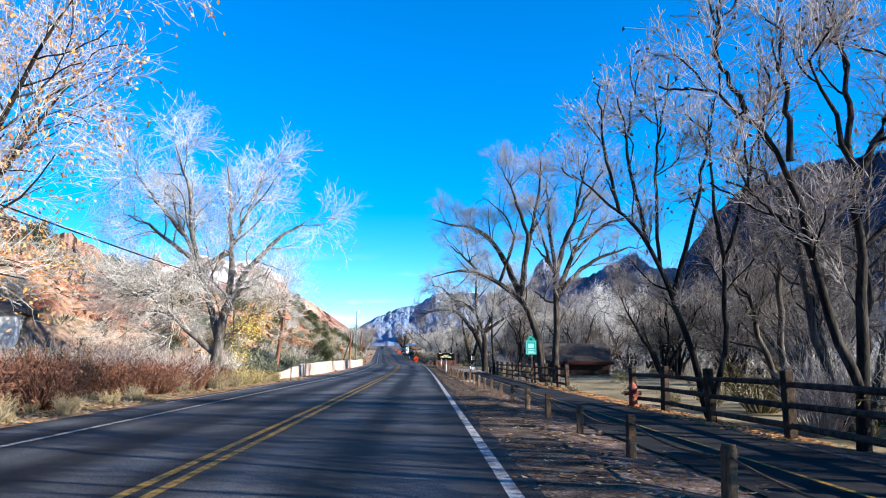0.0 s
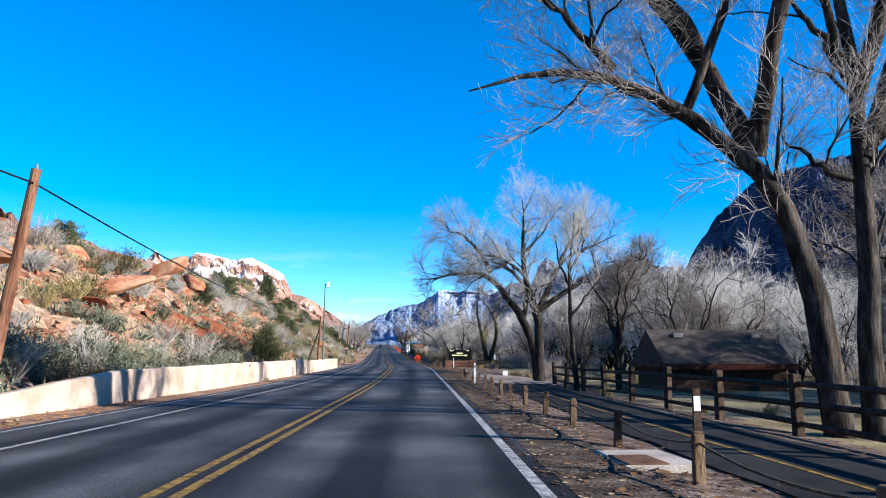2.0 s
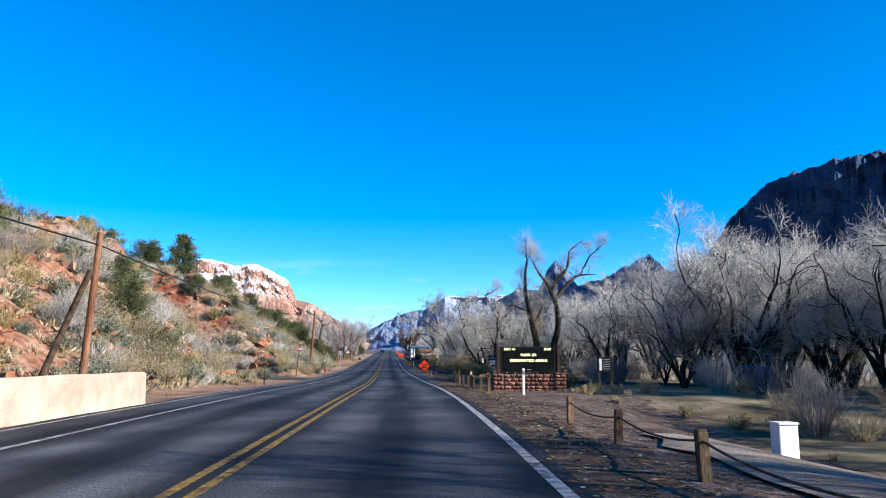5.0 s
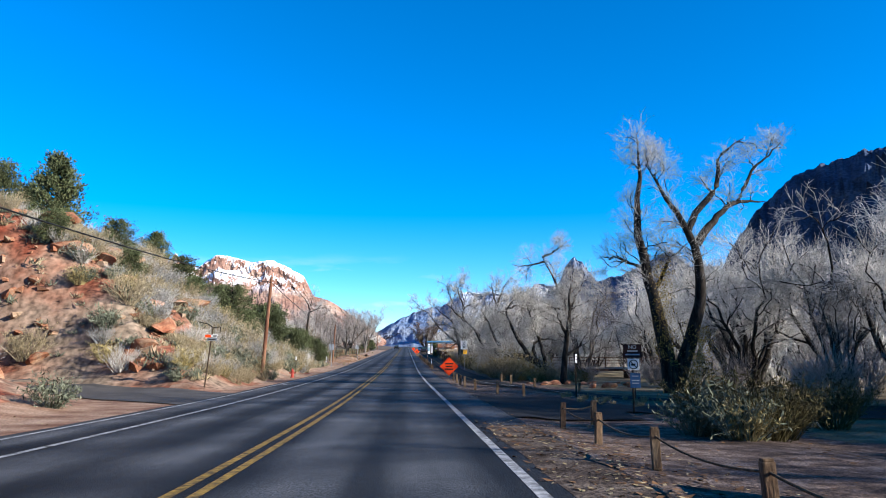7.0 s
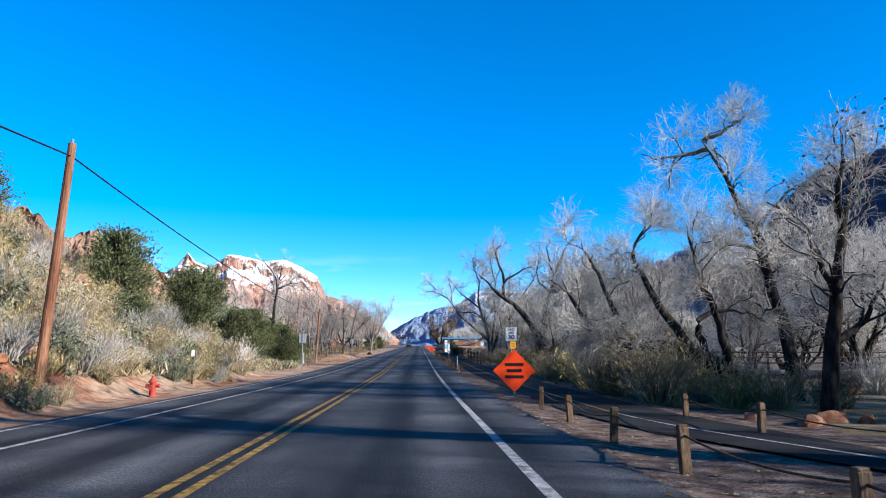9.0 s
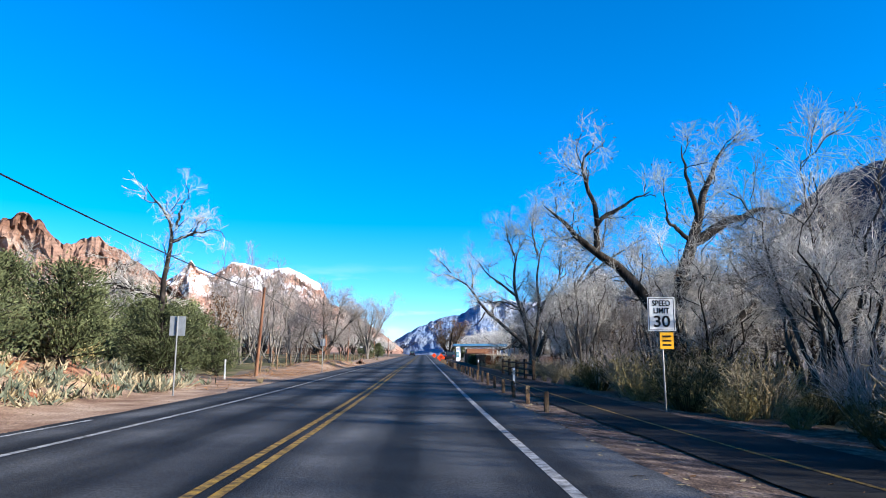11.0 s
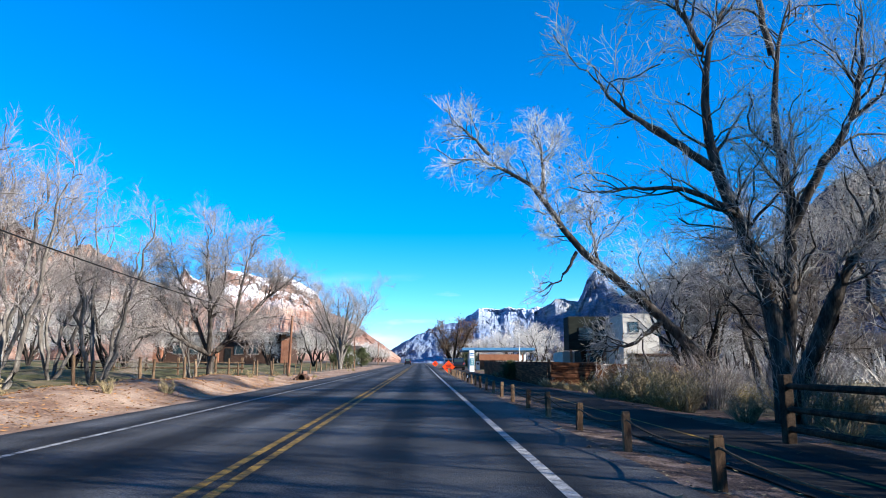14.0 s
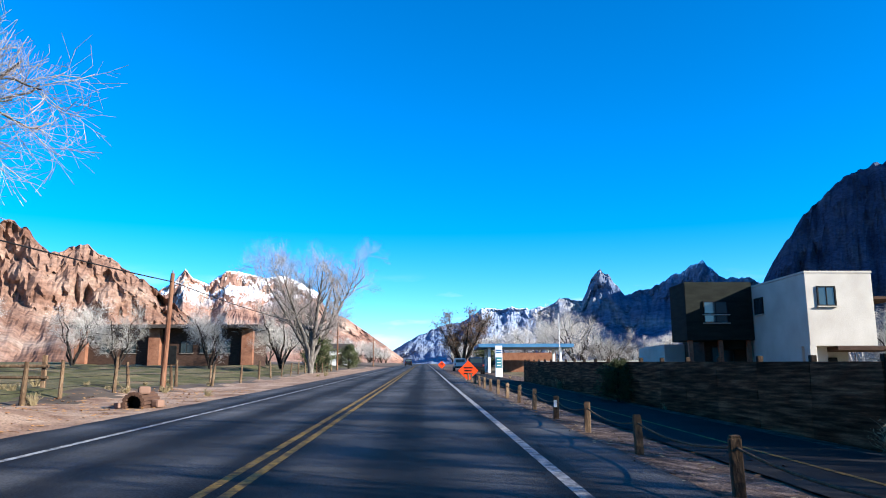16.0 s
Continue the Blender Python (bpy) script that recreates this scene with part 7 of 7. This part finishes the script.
# message board on its stone plinth
def message_board():
    root = thing("message_board", spot(7.52, 116.3), "electronic message board on a rough red stone plinth", "sign", turn=-.05)
    root.matrix_world = root.matrix_world @ Matrix.Diagonal((1.18, 1, 1, 1))
    plinth = part("plinth", one((box, (0, 0, .3), (2.5, .42, .86), None, .01), (box, (-1.18, 0, .33), (.42, .56, .92), None, .01), (box, (1.18, 0, .33), (.42, .56, .92), None, .01)), M_MORTAR, root)
    rg = np.random.RandomState(9)
    shapes = []
    for k in range(6):
        bm = bmesh.new()
        bmesh.ops.create_grid(bm, x_segments=4, y_segments=3, size=.5, matrix=Matrix.Rotation(radians(90), 4, "X"))
        for v in bm.verts:
            edge = abs(v.co.x) > .49 or abs(v.co.z) > .49
            v.co.y = 0.03 if edge else -.055 + rg.uniform(-.035, .035)
            v.co.x += 0 if edge else rg.uniform(-.05, .05)
        me = bpy.data.meshes.new("stone")
        bmesh.ops.recalc_face_normals(bm, faces=bm.faces)
        bm.to_mesh(me)
        bm.free()
        me.materials.append(M_STONE)
        shapes.append(me)
    for x0, x1, yf, zt in ((-.97, .97, -.215, .74), (-1.40, -.97, -.285, .80), (.97, 1.40, -.285, .80)):
        z = -.08
        while z < zt - .05:
            h = min(rg.uniform(.14, .20), zt - z)
            x = x0
            while x < x1 - .03:
                w = min(rg.uniform(.14, .34), x1 - x)
                if x1 - x - w < .08:
                    w = x1 - x
                o = part("stone", shapes[rg.randint(6)], None, plinth)
                o.matrix_local = Matrix.Translation((x + w / 2, yf - .012, z + h / 2)) @ Matrix.Diagonal((w - .016, rg.uniform(.7, 1.25), h - .016, 1))
                x += w
            z += h
    part("cabinet", one((box, (0, .04, 1.39), (2.16, .30, 1.14), None, .015)), M_BLACK, root)
    part("screen", one((box, (0, -.117, 1.39), (1.96, .012, 1.04), None, .003)), M_SCREEN, root)
    for sx in (-1, 1):
        part("side_panel", one((box, (sx * 1.15, .04, 1.38), (.12, .36, 1.18), None, .012)), M_BROWN, root, "brown painted side panel")
    for text, x, z, size, w in (("DEC 10", -.72, 1.84, .15, .9), ("10:01", .74, 1.84, .15, .9), ("PARK IN", .0, 1.58, .17, .95), ("DESIGNATED AREAS", .0, 1.33, .17, .92)):
        writing("display_text", text, size, M_LED, root, Matrix.Translation((x, -.127, z)), w, .003)
    part("label_plate", one((box, (.02, -.127, .93), (.18, .006, .03))), M_SIGNBACK, root)


message_board()
root = thing("utility_cabinet", spot(7.49, 122.05), "dark green metal utility cabinet on the gravel", "cabinet", turn=-.3)
part("body", one((box, (0, 0, .42), (.76, .98, .96), None, .02)), M_GREENBOX, root)
part("lid", one((box, (0, 0, .92), (.80, 1.02, .05), None, .015)), M_GREENBOX, root)
part("label_plate", one((box, (.0, -.495, .80), (.1, .006, .06))), M_WHITEP, root)

# footbridge behind the cottonwoods
M_RUST = material("rust_brown_bridge_steel", [(0.05, 0.028, 0.02), (0.09, 0.05, 0.034)], 2, .8, .2, 20, .25)
root = thing("footbridge", over(22.0, 180.0), "long footbridge with a rusty railing across the wash", "bridge")
part("deck", one((box, (0, 0, .50), (14.5, 1.8, .16), None, .02)), M_CONCRETE, root)
part("beam", one((box, (0, -.8, .32), (14.3, .2, .22), None, .02)), M_RUST, root)
for z in (.9, 1.15, 1.38):
    part("rail", one((rod, (-7.2, -.86, z), (7.2, -.86, z), .03, .03, 6)), M_RUST, root)
for k in range(10):
    part("railing_post", one((box, (-7.1 + k * 1.58, -.86, .95), (.08, .08, .95))), M_RUST, root)
for x in (-5.5, 0, 5.5):
    part("pier", one((box, (x, 0, -.25), (.7, 1.4, 1.1), None, .03)), M_MORTAR, root)


# ---- buildings ----
M_SHINGLE = material("dark_brown_roofing", [(.034, .029, .026), (.066, .056, .050)], 2, .9, .4, 20, .3)
M_BRICKWALL = material("orange_brown_adobe", [(0.157, 0.067, 0.039), (0.235, 0.112, 0.067)], 1.5, .9, .4, 16, .25)
M_DARKWALL = material("dark_brown_timber_wall", [(0.034, 0.02, 0.0140), (0.062, 0.036, 0.026)], 2, .85, .4, 14, .3, stretch=(1, 1, 4))
M_RENDER = material("pale_grey_render", [(0.368, 0.336, 0.288), (0.464, 0.432, 0.376)], .8, .9, .3, 20, .1)
M_CLADDING = material("dark_olive_cladding", [(0.0085, 0.0105, 0.008), (0.016, 0.019, 0.0145)], 1.2, .8, .3, 12, .2, stretch=(1, 1, 5))
M_WHITEHOUSE = material("white_clapboard", [(0.528, 0.52, 0.496), (0.624, 0.616, 0.592)], 1, .8, .3, 14, .1, stretch=(1, 1, 6))
M_GLASS = bpy.data.materials.new("dark_window_glass")
M_GLASS.use_nodes = True
for key, val in (("Base Color", (.02, .035, .04, 1)), ("Roughness", .06), ("Metallic", 0.0), ("Specular IOR Level", .9)):
    M_GLASS.node_tree.nodes["Principled BSDF"].inputs[key].default_value = val


def window(parent, c, w, h, face="y", mat=None):
    """A framed pane standing a little proud of a wall that faces -y or -x, with a sill."""
    m = Matrix.Translation(c) @ (Matrix.Rotation(radians(-90), 4, "Z") if face == "x" else Matrix())
    f = .06
    win = part("window", one((box, (0, .01, 0), (w, .03, h), m)), M_GLASS, parent)
    part("frame", one((box, (0, -.02, h / 2), (w + f, .06, f), m), (box, (0, -.02, -h / 2), (w + f, .06, f), m), (box, (-w / 2, -.02, 0), (f, .06, h - f), m), (box, (w / 2, -.02, 0), (f, .06, h - f), m), (box, (0, -.015, 0), (.03, .04, h - f), m)), mat or M_BLACK, win)
    part("sill", one((box, (0, -.05, -h / 2 - .05), (w + .16, .14, .04), m)), mat or M_RENDER, win)


# modern two-storey house behind the plank fence
root = thing("modern_house", spot(20.9, 284.0), "flat-roofed two-storey house in pale render and dark cladding", "house")
part("upper_wall", one((box, (0, 3.0, 3.95), (3.1, 6.0, 3.3), None, .02)), M_RENDER, root)
part("lower_wall", one((box, (-.95, 3.4, 1.0), (1.2, 5.2, 2.7), None, .02), (box, (.6, 4.2, 1.0), (1.9, 3.6, 2.7), None, .02)), M_RENDER, root)
part("buttress", one((box, (-1.42, .25, 1.1), (.32, .5, 2.5), None, .02)), M_RENDER, root)
part("parapet", one((box, (0, 3.0, 5.66), (3.16, 6.06, .10), None, .02)), M_RENDER, root)
part("dark_wing", one((box, (-3.36, 6.65, 4.38), (3.56, 2.4, 3.06), None, .02), (box, (-.6, 9.6, 4.1), (4.2, 7.0, 3.4), None, .02)), M_CLADDING, root, "dark olive-clad projecting wing")
part("recessed_wall", one((box, (-1.9, 9.9, 1.1), (3.6, 5.8, 3.5), None, .02)), M_DARKWALL, root, "dark recessed ground floor wall")
part("garage", one((box, (-4.3, 12.6, 1.1), (1.2, 5.2, 3.5), None, .02)), M_RENDER, root, "cream rendered garage wall")
for x in (-4.9, -3.3, -1.8):
    part("column", one((box, (x, 5.75, 1.15), (.22, .22, 3.4), None, .01)), M_BRICKWALL, root)
part("porch_slab", one((box, (.75, 1.2, 2.2), (2.1, 2.4, .18), None, .02)), M_DARKWALL, root)
part("balcony", one((box, (2.6, 2.6, 2.25), (2.6, 3.2, .16), None, .02), (box, (2.6, 2.6, 4.6), (2.4, 3.0, .14), None, .02)), M_DARKWALL, root)
part("door", one((box, (.5, 2.36, .85), (.9, .06, 2.0), None, .01)), M_BLACK, root)
window(root, (-.62, -.02, 4.55), .80, .85)
window(root, (-1.57, 4.7, 4.55), .9, .8, "x")
window(root, (-3.56, 5.43, 4.55), 1.26, .66)
window(root, (-3.56, 5.43, 3.98), 1.26, .40)
window(root, (-2.7, 6.98, 1.9), 1.2, 1.3)
part("deck_rail", one((box, (-3.4, 5.6, 1.62), (2.9, .10, .16)), (box, (-3.4, 5.6, .9), (2.9, .08, .08))), M_BRICKWALL, root)
for k in range(9):
    part("baluster", one((box, (-4.6 + .33 * k, 5.6, .75), (.06, .06, 1.6))), M_DARKWALL, root)

# plank fence round it
M_PLANK = material("red_brown_fence_planks", [(0.028, 0.011, 0.006), (0.088, 0.037, 0.019), (0.18, 0.09, 0.05)], 3, .85, .6, 26, .3, stretch=(.3, .3, 5), random=.4, spec=.03)


def plank_fence(label, a, b, h, rows):
    (la, ya), (lb, yb) = a, b
    root = thing("plank_fence", spot(la, ya), label, "fence")
    inv = root.matrix_world.inverted()
    L = math.hypot(float(road_x(yb)) + lb - float(road_x(ya)) - la, yb - ya)
    n = max(2, round(L / 2.2))
    rg = np.random.RandomState(int(ya * 3 + lb))
    for k in range(n + 1):
        u = k / n
        p = inv @ spot(la + (lb - la) * u, ya + (yb - ya) * u, 0)
        part("post", one((box, (p.x, p.y, p.z + h / 2), (.11, .11, h + .25), None, .01)), M_WOOD_DARK, root)
        if k < n:
            q = inv @ spot(la + (lb - la) * (k + 1) / n, ya + (yb - ya) * (k + 1) / n, 0)
            d = q - p
            m = Matrix.Translation((p + q) / 2) @ Matrix.Rotation(math.atan2(d.y, d.x), 4, "Z") @ Matrix.Rotation(-math.atan2(d.z, d.to_2d().length), 4, "Y")
            for j in range(rows):
                ph = h / rows
                bm = bmesh.new()
                box(bm, (rg.normal(0, .01), -.075 - .012 * (j % 2) + rg.normal(0, .004), .0 + ph * (j + .5)), (d.to_2d().length - .012, .028, ph + .012), m @ Matrix.Rotation(rg.normal(0, .003), 4, "Y"), 0)
                part("plank", bm, M_PLANK, root)


plank_fence("red-brown horizontal plank fence beside the path", (9.2, 304.0), (9.2, 262.6), 1.4, 7)
plank_fence("sunlit horizontal plank fence across the yard", (9.22, 262.45), (18.6, 263.6), 1.4, 7)

# filling station far along the road
root = thing("filling_station", spot(15.0, 345.0), "flat blue-edged filling station canopy on columns", "canopy")
part("canopy", one((box, (0, 4, 3.45), (12.2, 8, .45), None, .03)), material("blue_white_fascia", [(0.04, 0.128, 0.24), (0.072, 0.192, 0.32)], .6, .5, .1, 10, .1), root)
for x in (-4.6, 4.6):
    for yy in (1.5, 6.5):
        part("column", one((box, (x, yy, 1.6), (.35, .35, 3.4), None, .02)), M_WHITEP, root)
part("kiosk", one((box, (1.5, 12.0, 1.4), (8, 4, 3.0), None, .03)), M_BRICKWALL, root)
for x in (-3.2, 3.2):
    pump = part("pump", one((box, (x, 4, .75), (.6, .4, 1.5), None, .03)), M_WHITEP, root)
    part("display", one((box, (x, 3.79, 1.1), (.4, .02, .3))), M_INK, pump)
root = thing("price_pylon", spot(8.5, 315.6), "white and blue filling station pylon sign", "sign")
part("body", one((box, (0, 0, 1.25), (.62, .18, 2.9), None, .03)), M_WHITEP, root)
part("emblem", one((box, (0, -.1, 2.3), (.46, .02, .12), Matrix.Rotation(.0, 4, "Y")), (box, (0, -.1, 2.1), (.46, .02, .10))), M_BLUE, root)
part("price_panel", one((box, (0, -.1, 1.25), (.5, .02, .9), None, .01)), material("teal_price_panel", [(0.0160, 0.128, 0.16), (0.024, 0.176, 0.208)], 2, .5, 0, 20, .1), root)
for zz in (1.5, 1.25, 1.0):
    part("text_bar", one((box, (0, -.115, zz), (.34, .01, .09))), M_WHITEP, root)
root = thing("flag_pole", spot(16.5, 330.0), "tall slim white pole beside the filling station", "pole")
part("shaft", one((rod, (0, 0, -.2), (0, 0, 6.6), .07, .04, 8)), M_WHITEP, root)

# brown ranch building and small houses across the pasture
root = thing("ranch_building", spot(-32.0, 350.0), "long low brown building with adobe piers and a flat roof", "house")
part("wall", one((box, (0, 4.5, 2.2), (22.5, 8, 5.6), None, .02)), M_DARKWALL, root)
part("roof", one((box, (0, 3.8, 5.25), (24.5, 11, .45), None, .04)), M_SHINGLE, root)
for x in (-11.2, -1.6, 10.6):
    part("pier", one((box, (x, .1, 2.2), (1.5, .9, 5.6), None, .03)), M_BRICKWALL, root)
for x in (-8, -5, 2.5, 5, 7.5):
    window(root, (x, .45, 2.6), 1.6, 1.5)
part("door", one((box, (.6, .44, 1.6), (1.1, .06, 2.4), None, .01)), M_BLACK, root)


def cottage(lat, y, w, d, h, mat, label, turn=0.0, roof=M_SHINGLE):
    root = thing("cottage", spot(lat, y), label, "house", turn=turn)
    part("wall", one((box, (0, d / 2, h / 2 - .2), (w, d, h + .4), None, .02)), mat, root)
    bm = bmesh.new()
    o, r = .35, h * .5
    v = [bm.verts.new(c) for c in ((-w / 2 - o, -o, h), (w / 2 + o, -o, h), (w / 2 + o, d + o, h), (-w / 2 - o, d + o, h), (-w / 2 - o, d / 2, h + r), (w / 2 + o, d / 2, h + r))]
    for f in ((0, 1, 5, 4), (2, 3, 4, 5), (0, 4, 3), (1, 2, 5), (0, 3, 2, 1)):
        bm.faces.new([v[i] for i in f])
    part("roof", bm, roof, root)
    for x in (-w * .28, w * .22):
        window(root, (x, -.02, h * .55), w * .16, h * .32, mat=M_WHITEP)
    part("door", one((box, (0, -.03, h * .38), (.9, .06, h * .76), None, .01)), M_DARKWALL, root)


cottage(-45.5, 290, 6.0, 5, 3.0, M_WHITEHOUSE, "small white clapboard house beyond the pasture", .2)
cottage(-15.0, 402, 4.2, 4, 3.0, M_WHITEHOUSE, "small white shed beside the far road")
cottage(-18.2, 36, 3.2, 3, 1.3, M_WHITEHOUSE, "low pale outbuilding behind brown shrubs", .3)
root = thing("shelter", over(17.65, 69.5, 0), "long low brown building with a sloping roof behind the fence", "building")
part("wall", one((box, (0, 2.6, -.1), (6.2, 4.2, 2.1), None, .02)), M_DARKWALL, root)
bm = bmesh.new()
v = [bm.verts.new(c) for c in ((-3.4, 0, .95), (3.4, 0, .95), (3.4, 2.5, 2.75), (-3.4, 2.5, 2.75), (3.4, 5.0, .95), (-3.4, 5.0, .95), (-3.4, 0, .8), (3.4, 0, .8), (3.4, 5.0, .8), (-3.4, 5.0, .8))]
for f in ((0, 1, 2, 3), (3, 2, 4, 5), (0, 6, 7, 1), (5, 4, 8, 9), (0, 3, 5, 9, 6), (1, 7, 8, 4, 2), (6, 9, 8, 7)):
    bm.faces.new([v[k] for k in f])
part("roof", bm, M_SHINGLE, root)
part("fascia", one((box, (0, -.04, .84), (6.8, .06, .3), None, .01)), material("dull_red_board", [(0.039, 0.0112, 0.0078), (0.067, 0.02, 0.0140)], 3, .8, .2, 20, .2), root, "dull red eaves board")
for x in (-1.9, 2.3):
    part("roof_vent", one((box, (x, 2.0, 2.42), (.5, .4, .22), None, .03)), M_STEEL, root)
root = thing("cream_wall", over(15.8, 309.0, 0), "low cream yard wall behind the plank fence", "wall", turn=.0)
part("wall", one((box, (0, 0, .25), (9.6, .3, 1.9), None, .02)), material("cream_wall_render", [(0.235, 0.174, 0.106), (0.314, 0.246, 0.168)], 1.2, .9, .3, 20, .15), root)
part("coping", one((box, (0, 0, 1.22), (9.8, .42, .08), None, .02)), M_RENDER, root)


# wire fence along the pasture
def wire_fence(stations, label):
    root = thing("wire_fence", spot(*stations[0]), label, "fence")
    inv = root.matrix_world.inverted()
    rg = np.random.RandomState(int(stations[0][1]))
    ps = []
    for lat, y in stations:
        p = inv @ spot(lat, y, 0)
        h = 1.15 + rg.uniform(-.12, .2)
        tilt = Vector((rg.normal(0, .06), rg.normal(0, .05), h))
        part("post", one((rod, p - Vector((0, 0, .2)), p + tilt, .075 * rg.uniform(.7, 1.3), .06, 8)), M_WOOD_POST, root)
        ps.append(p)
    for a, b in zip(ps, ps[1:]):
        for z in (.35, .65, .98):
            part("wire", one((rod, a + Vector((0, 0, z)), b + Vector((0, 0, z)), .008, .008, 4)), M_WIRE, root)


wire_fence([(-9.7 + .5 * math.sin(y), y) for y in np.arange(228, 300, 3.0)], "wire fence on leaning grey wooden posts")
wire_fence([(-9.4, y) for y in np.arange(303, 345, 4.0)], "wire fence on wooden posts beside the far verge")
root = thing("rail_pen", spot(-11.5, 278.0), "low pen of pale weathered rails in the pasture", "fence")
for k in range(6):
    part("post", one((box, (-k * 2.4, 0, .5), (.14, .14, 1.3), None, .01)), M_WOOD_POST, root)
for z in (.35, .75):
    part("rail", one((rod, (.2, -.1, z), (-12.3, -.1, z + .05), .06, .05, 7)), M_WOOD_POST, root)
root = thing("culvert", spot(-6.1, 272.6), "dark rusty culvert mouth among red stones in the ditch", "culvert")
for a in np.linspace(0, 2 * math.pi, 16, endpoint=False):
    part("pipe_wall", one((rod, (.27 * math.sin(a), -.35, .13 + .27 * math.cos(a)), (.27 * math.sin(a), .9, .17 + .27 * math.cos(a)), .06, .06, 6)), M_RUST, root)
# Solid black plug: the darkness inside the pipe is put into its colour.
part("hollow", one((rod, (0, .2, .13), (0, .8, .17), .26, .26, 14)), M_INK, root, "black plug painted as the pipe's unlit inside")
for a, b, r in ((-.45, -.3, .22), (.42, -.35, .2), (-.2, -.45, .14), (.15, -.1, .2), (-.6, .1, .2)):
    part("stone", one((box, (a, b, r * .6 if abs(a) > .18 else .5), (r * 1.6, r * 1.3, r * 1.1), Matrix.Rotation(a * 3, 4, "Z"), r * .3)), M_RED_ROCK, root)


# ---- parked vehicles ----
def vehicle(lat, y, mat, label, kind="suv", turn=0.0):
    root = thing("parked_car", spot(lat, y), label, "car", "parked cars", turn)
    prof = [(-2.2, .35), (-2.25, .75), (-2.1, 1.0), (-1.9, 1.62), (-1.6, 1.72), (.3, 1.70), (.95, 1.12), (2.0, .98), (2.2, .75), (2.2, .35)]
    if kind == "pickup":
        prof = [(-2.7, .45), (-2.7, 1.05), (-.6, 1.05), (-.5, 1.7), (.7, 1.72), (1.3, 1.15), (2.4, 1.05), (2.5, .45)]
    bm = bmesh.new()
    L = [bm.verts.new((-.88, a, b)) for a, b in prof]
    R = [bm.verts.new((.88, a, b)) for a, b in prof]
    n = len(prof)
    for i in range(n):
        j = (i + 1) % n
        bm.faces.new((L[i], L[j], R[j], R[i]))
    bm.faces.new(L[::-1])
    bm.faces.new(R)
    for v in bm.verts:
        if v.co.z > 1.3:
            v.co.x *= .84
    bmesh.ops.bevel(bm, geom=bm.edges[:], offset=.05, segments=2, affect="EDGES")
    part("body", bm, mat, root)
    back = -2.03 if kind == "suv" else -.58
    part("rear_window", one((box, (0, back, 1.36), (1.25, .05, .42), None, .01)), M_GLASS, root)
    for sx in (-1, 1):
        part("side_window", one((box, (sx * .79, -.5 if kind == "suv" else .1, 1.40), (.06, 2.0 if kind == "suv" else .9, .36), None, .01)), M_GLASS, root)
        part("tail_light", one((box, (sx * .74, -2.24 if kind == "suv" else -2.71, .88), (.16, .05, .2), None, .01)), M_RED, root)
        for yy in (-1.4, 1.4):
            w = part("wheel", one((rod, (sx * .72, yy, .34), (sx * .93, yy, .34), .34, .34, 20)), M_INK, root)
            part("rim", one((rod, (sx * .93, yy, .34), (sx * .945, yy, .34), .2, .18, 14)), M_STEEL, w)
    part("bumper", one((box, (0, -2.28 if kind == "suv" else -2.76, .5), (1.7, .12, .2), None, .03)), M_BLACK, root)


M_CAR_DARK = material("dark_car_paint", [(0.0067, 0.0078, 0.0101), (0.0112, 0.0123, 0.0151)], 1, .25, 0, 30, .05, spec=.6)
M_CAR_WHITE = material("white_car_paint", [(0.48, 0.48, 0.48), (0.56, 0.56, 0.56)], 1, .3, 0, 30, .05, spec=.6)
M_CAR_BLUE = material("steel_blue_car_paint", [(0.022, 0.045, 0.073), (0.034, 0.062, 0.095)], 1, .3, 0, 30, .05, spec=.6)
vehicle(7.4, 330.0, M_CAR_DARK, "dark sport utility car parked near the pylon")
vehicle(8.2, 342.0, M_CAR_BLUE, "steel-blue pickup truck parked by the canopy", "pickup")
vehicle(6.9, 352.0, M_CAR_WHITE, "white pickup truck parked on the verge", "pickup")
vehicle(-1.9, 440.0, M_CAR_DARK, "dark car standing far along the road")
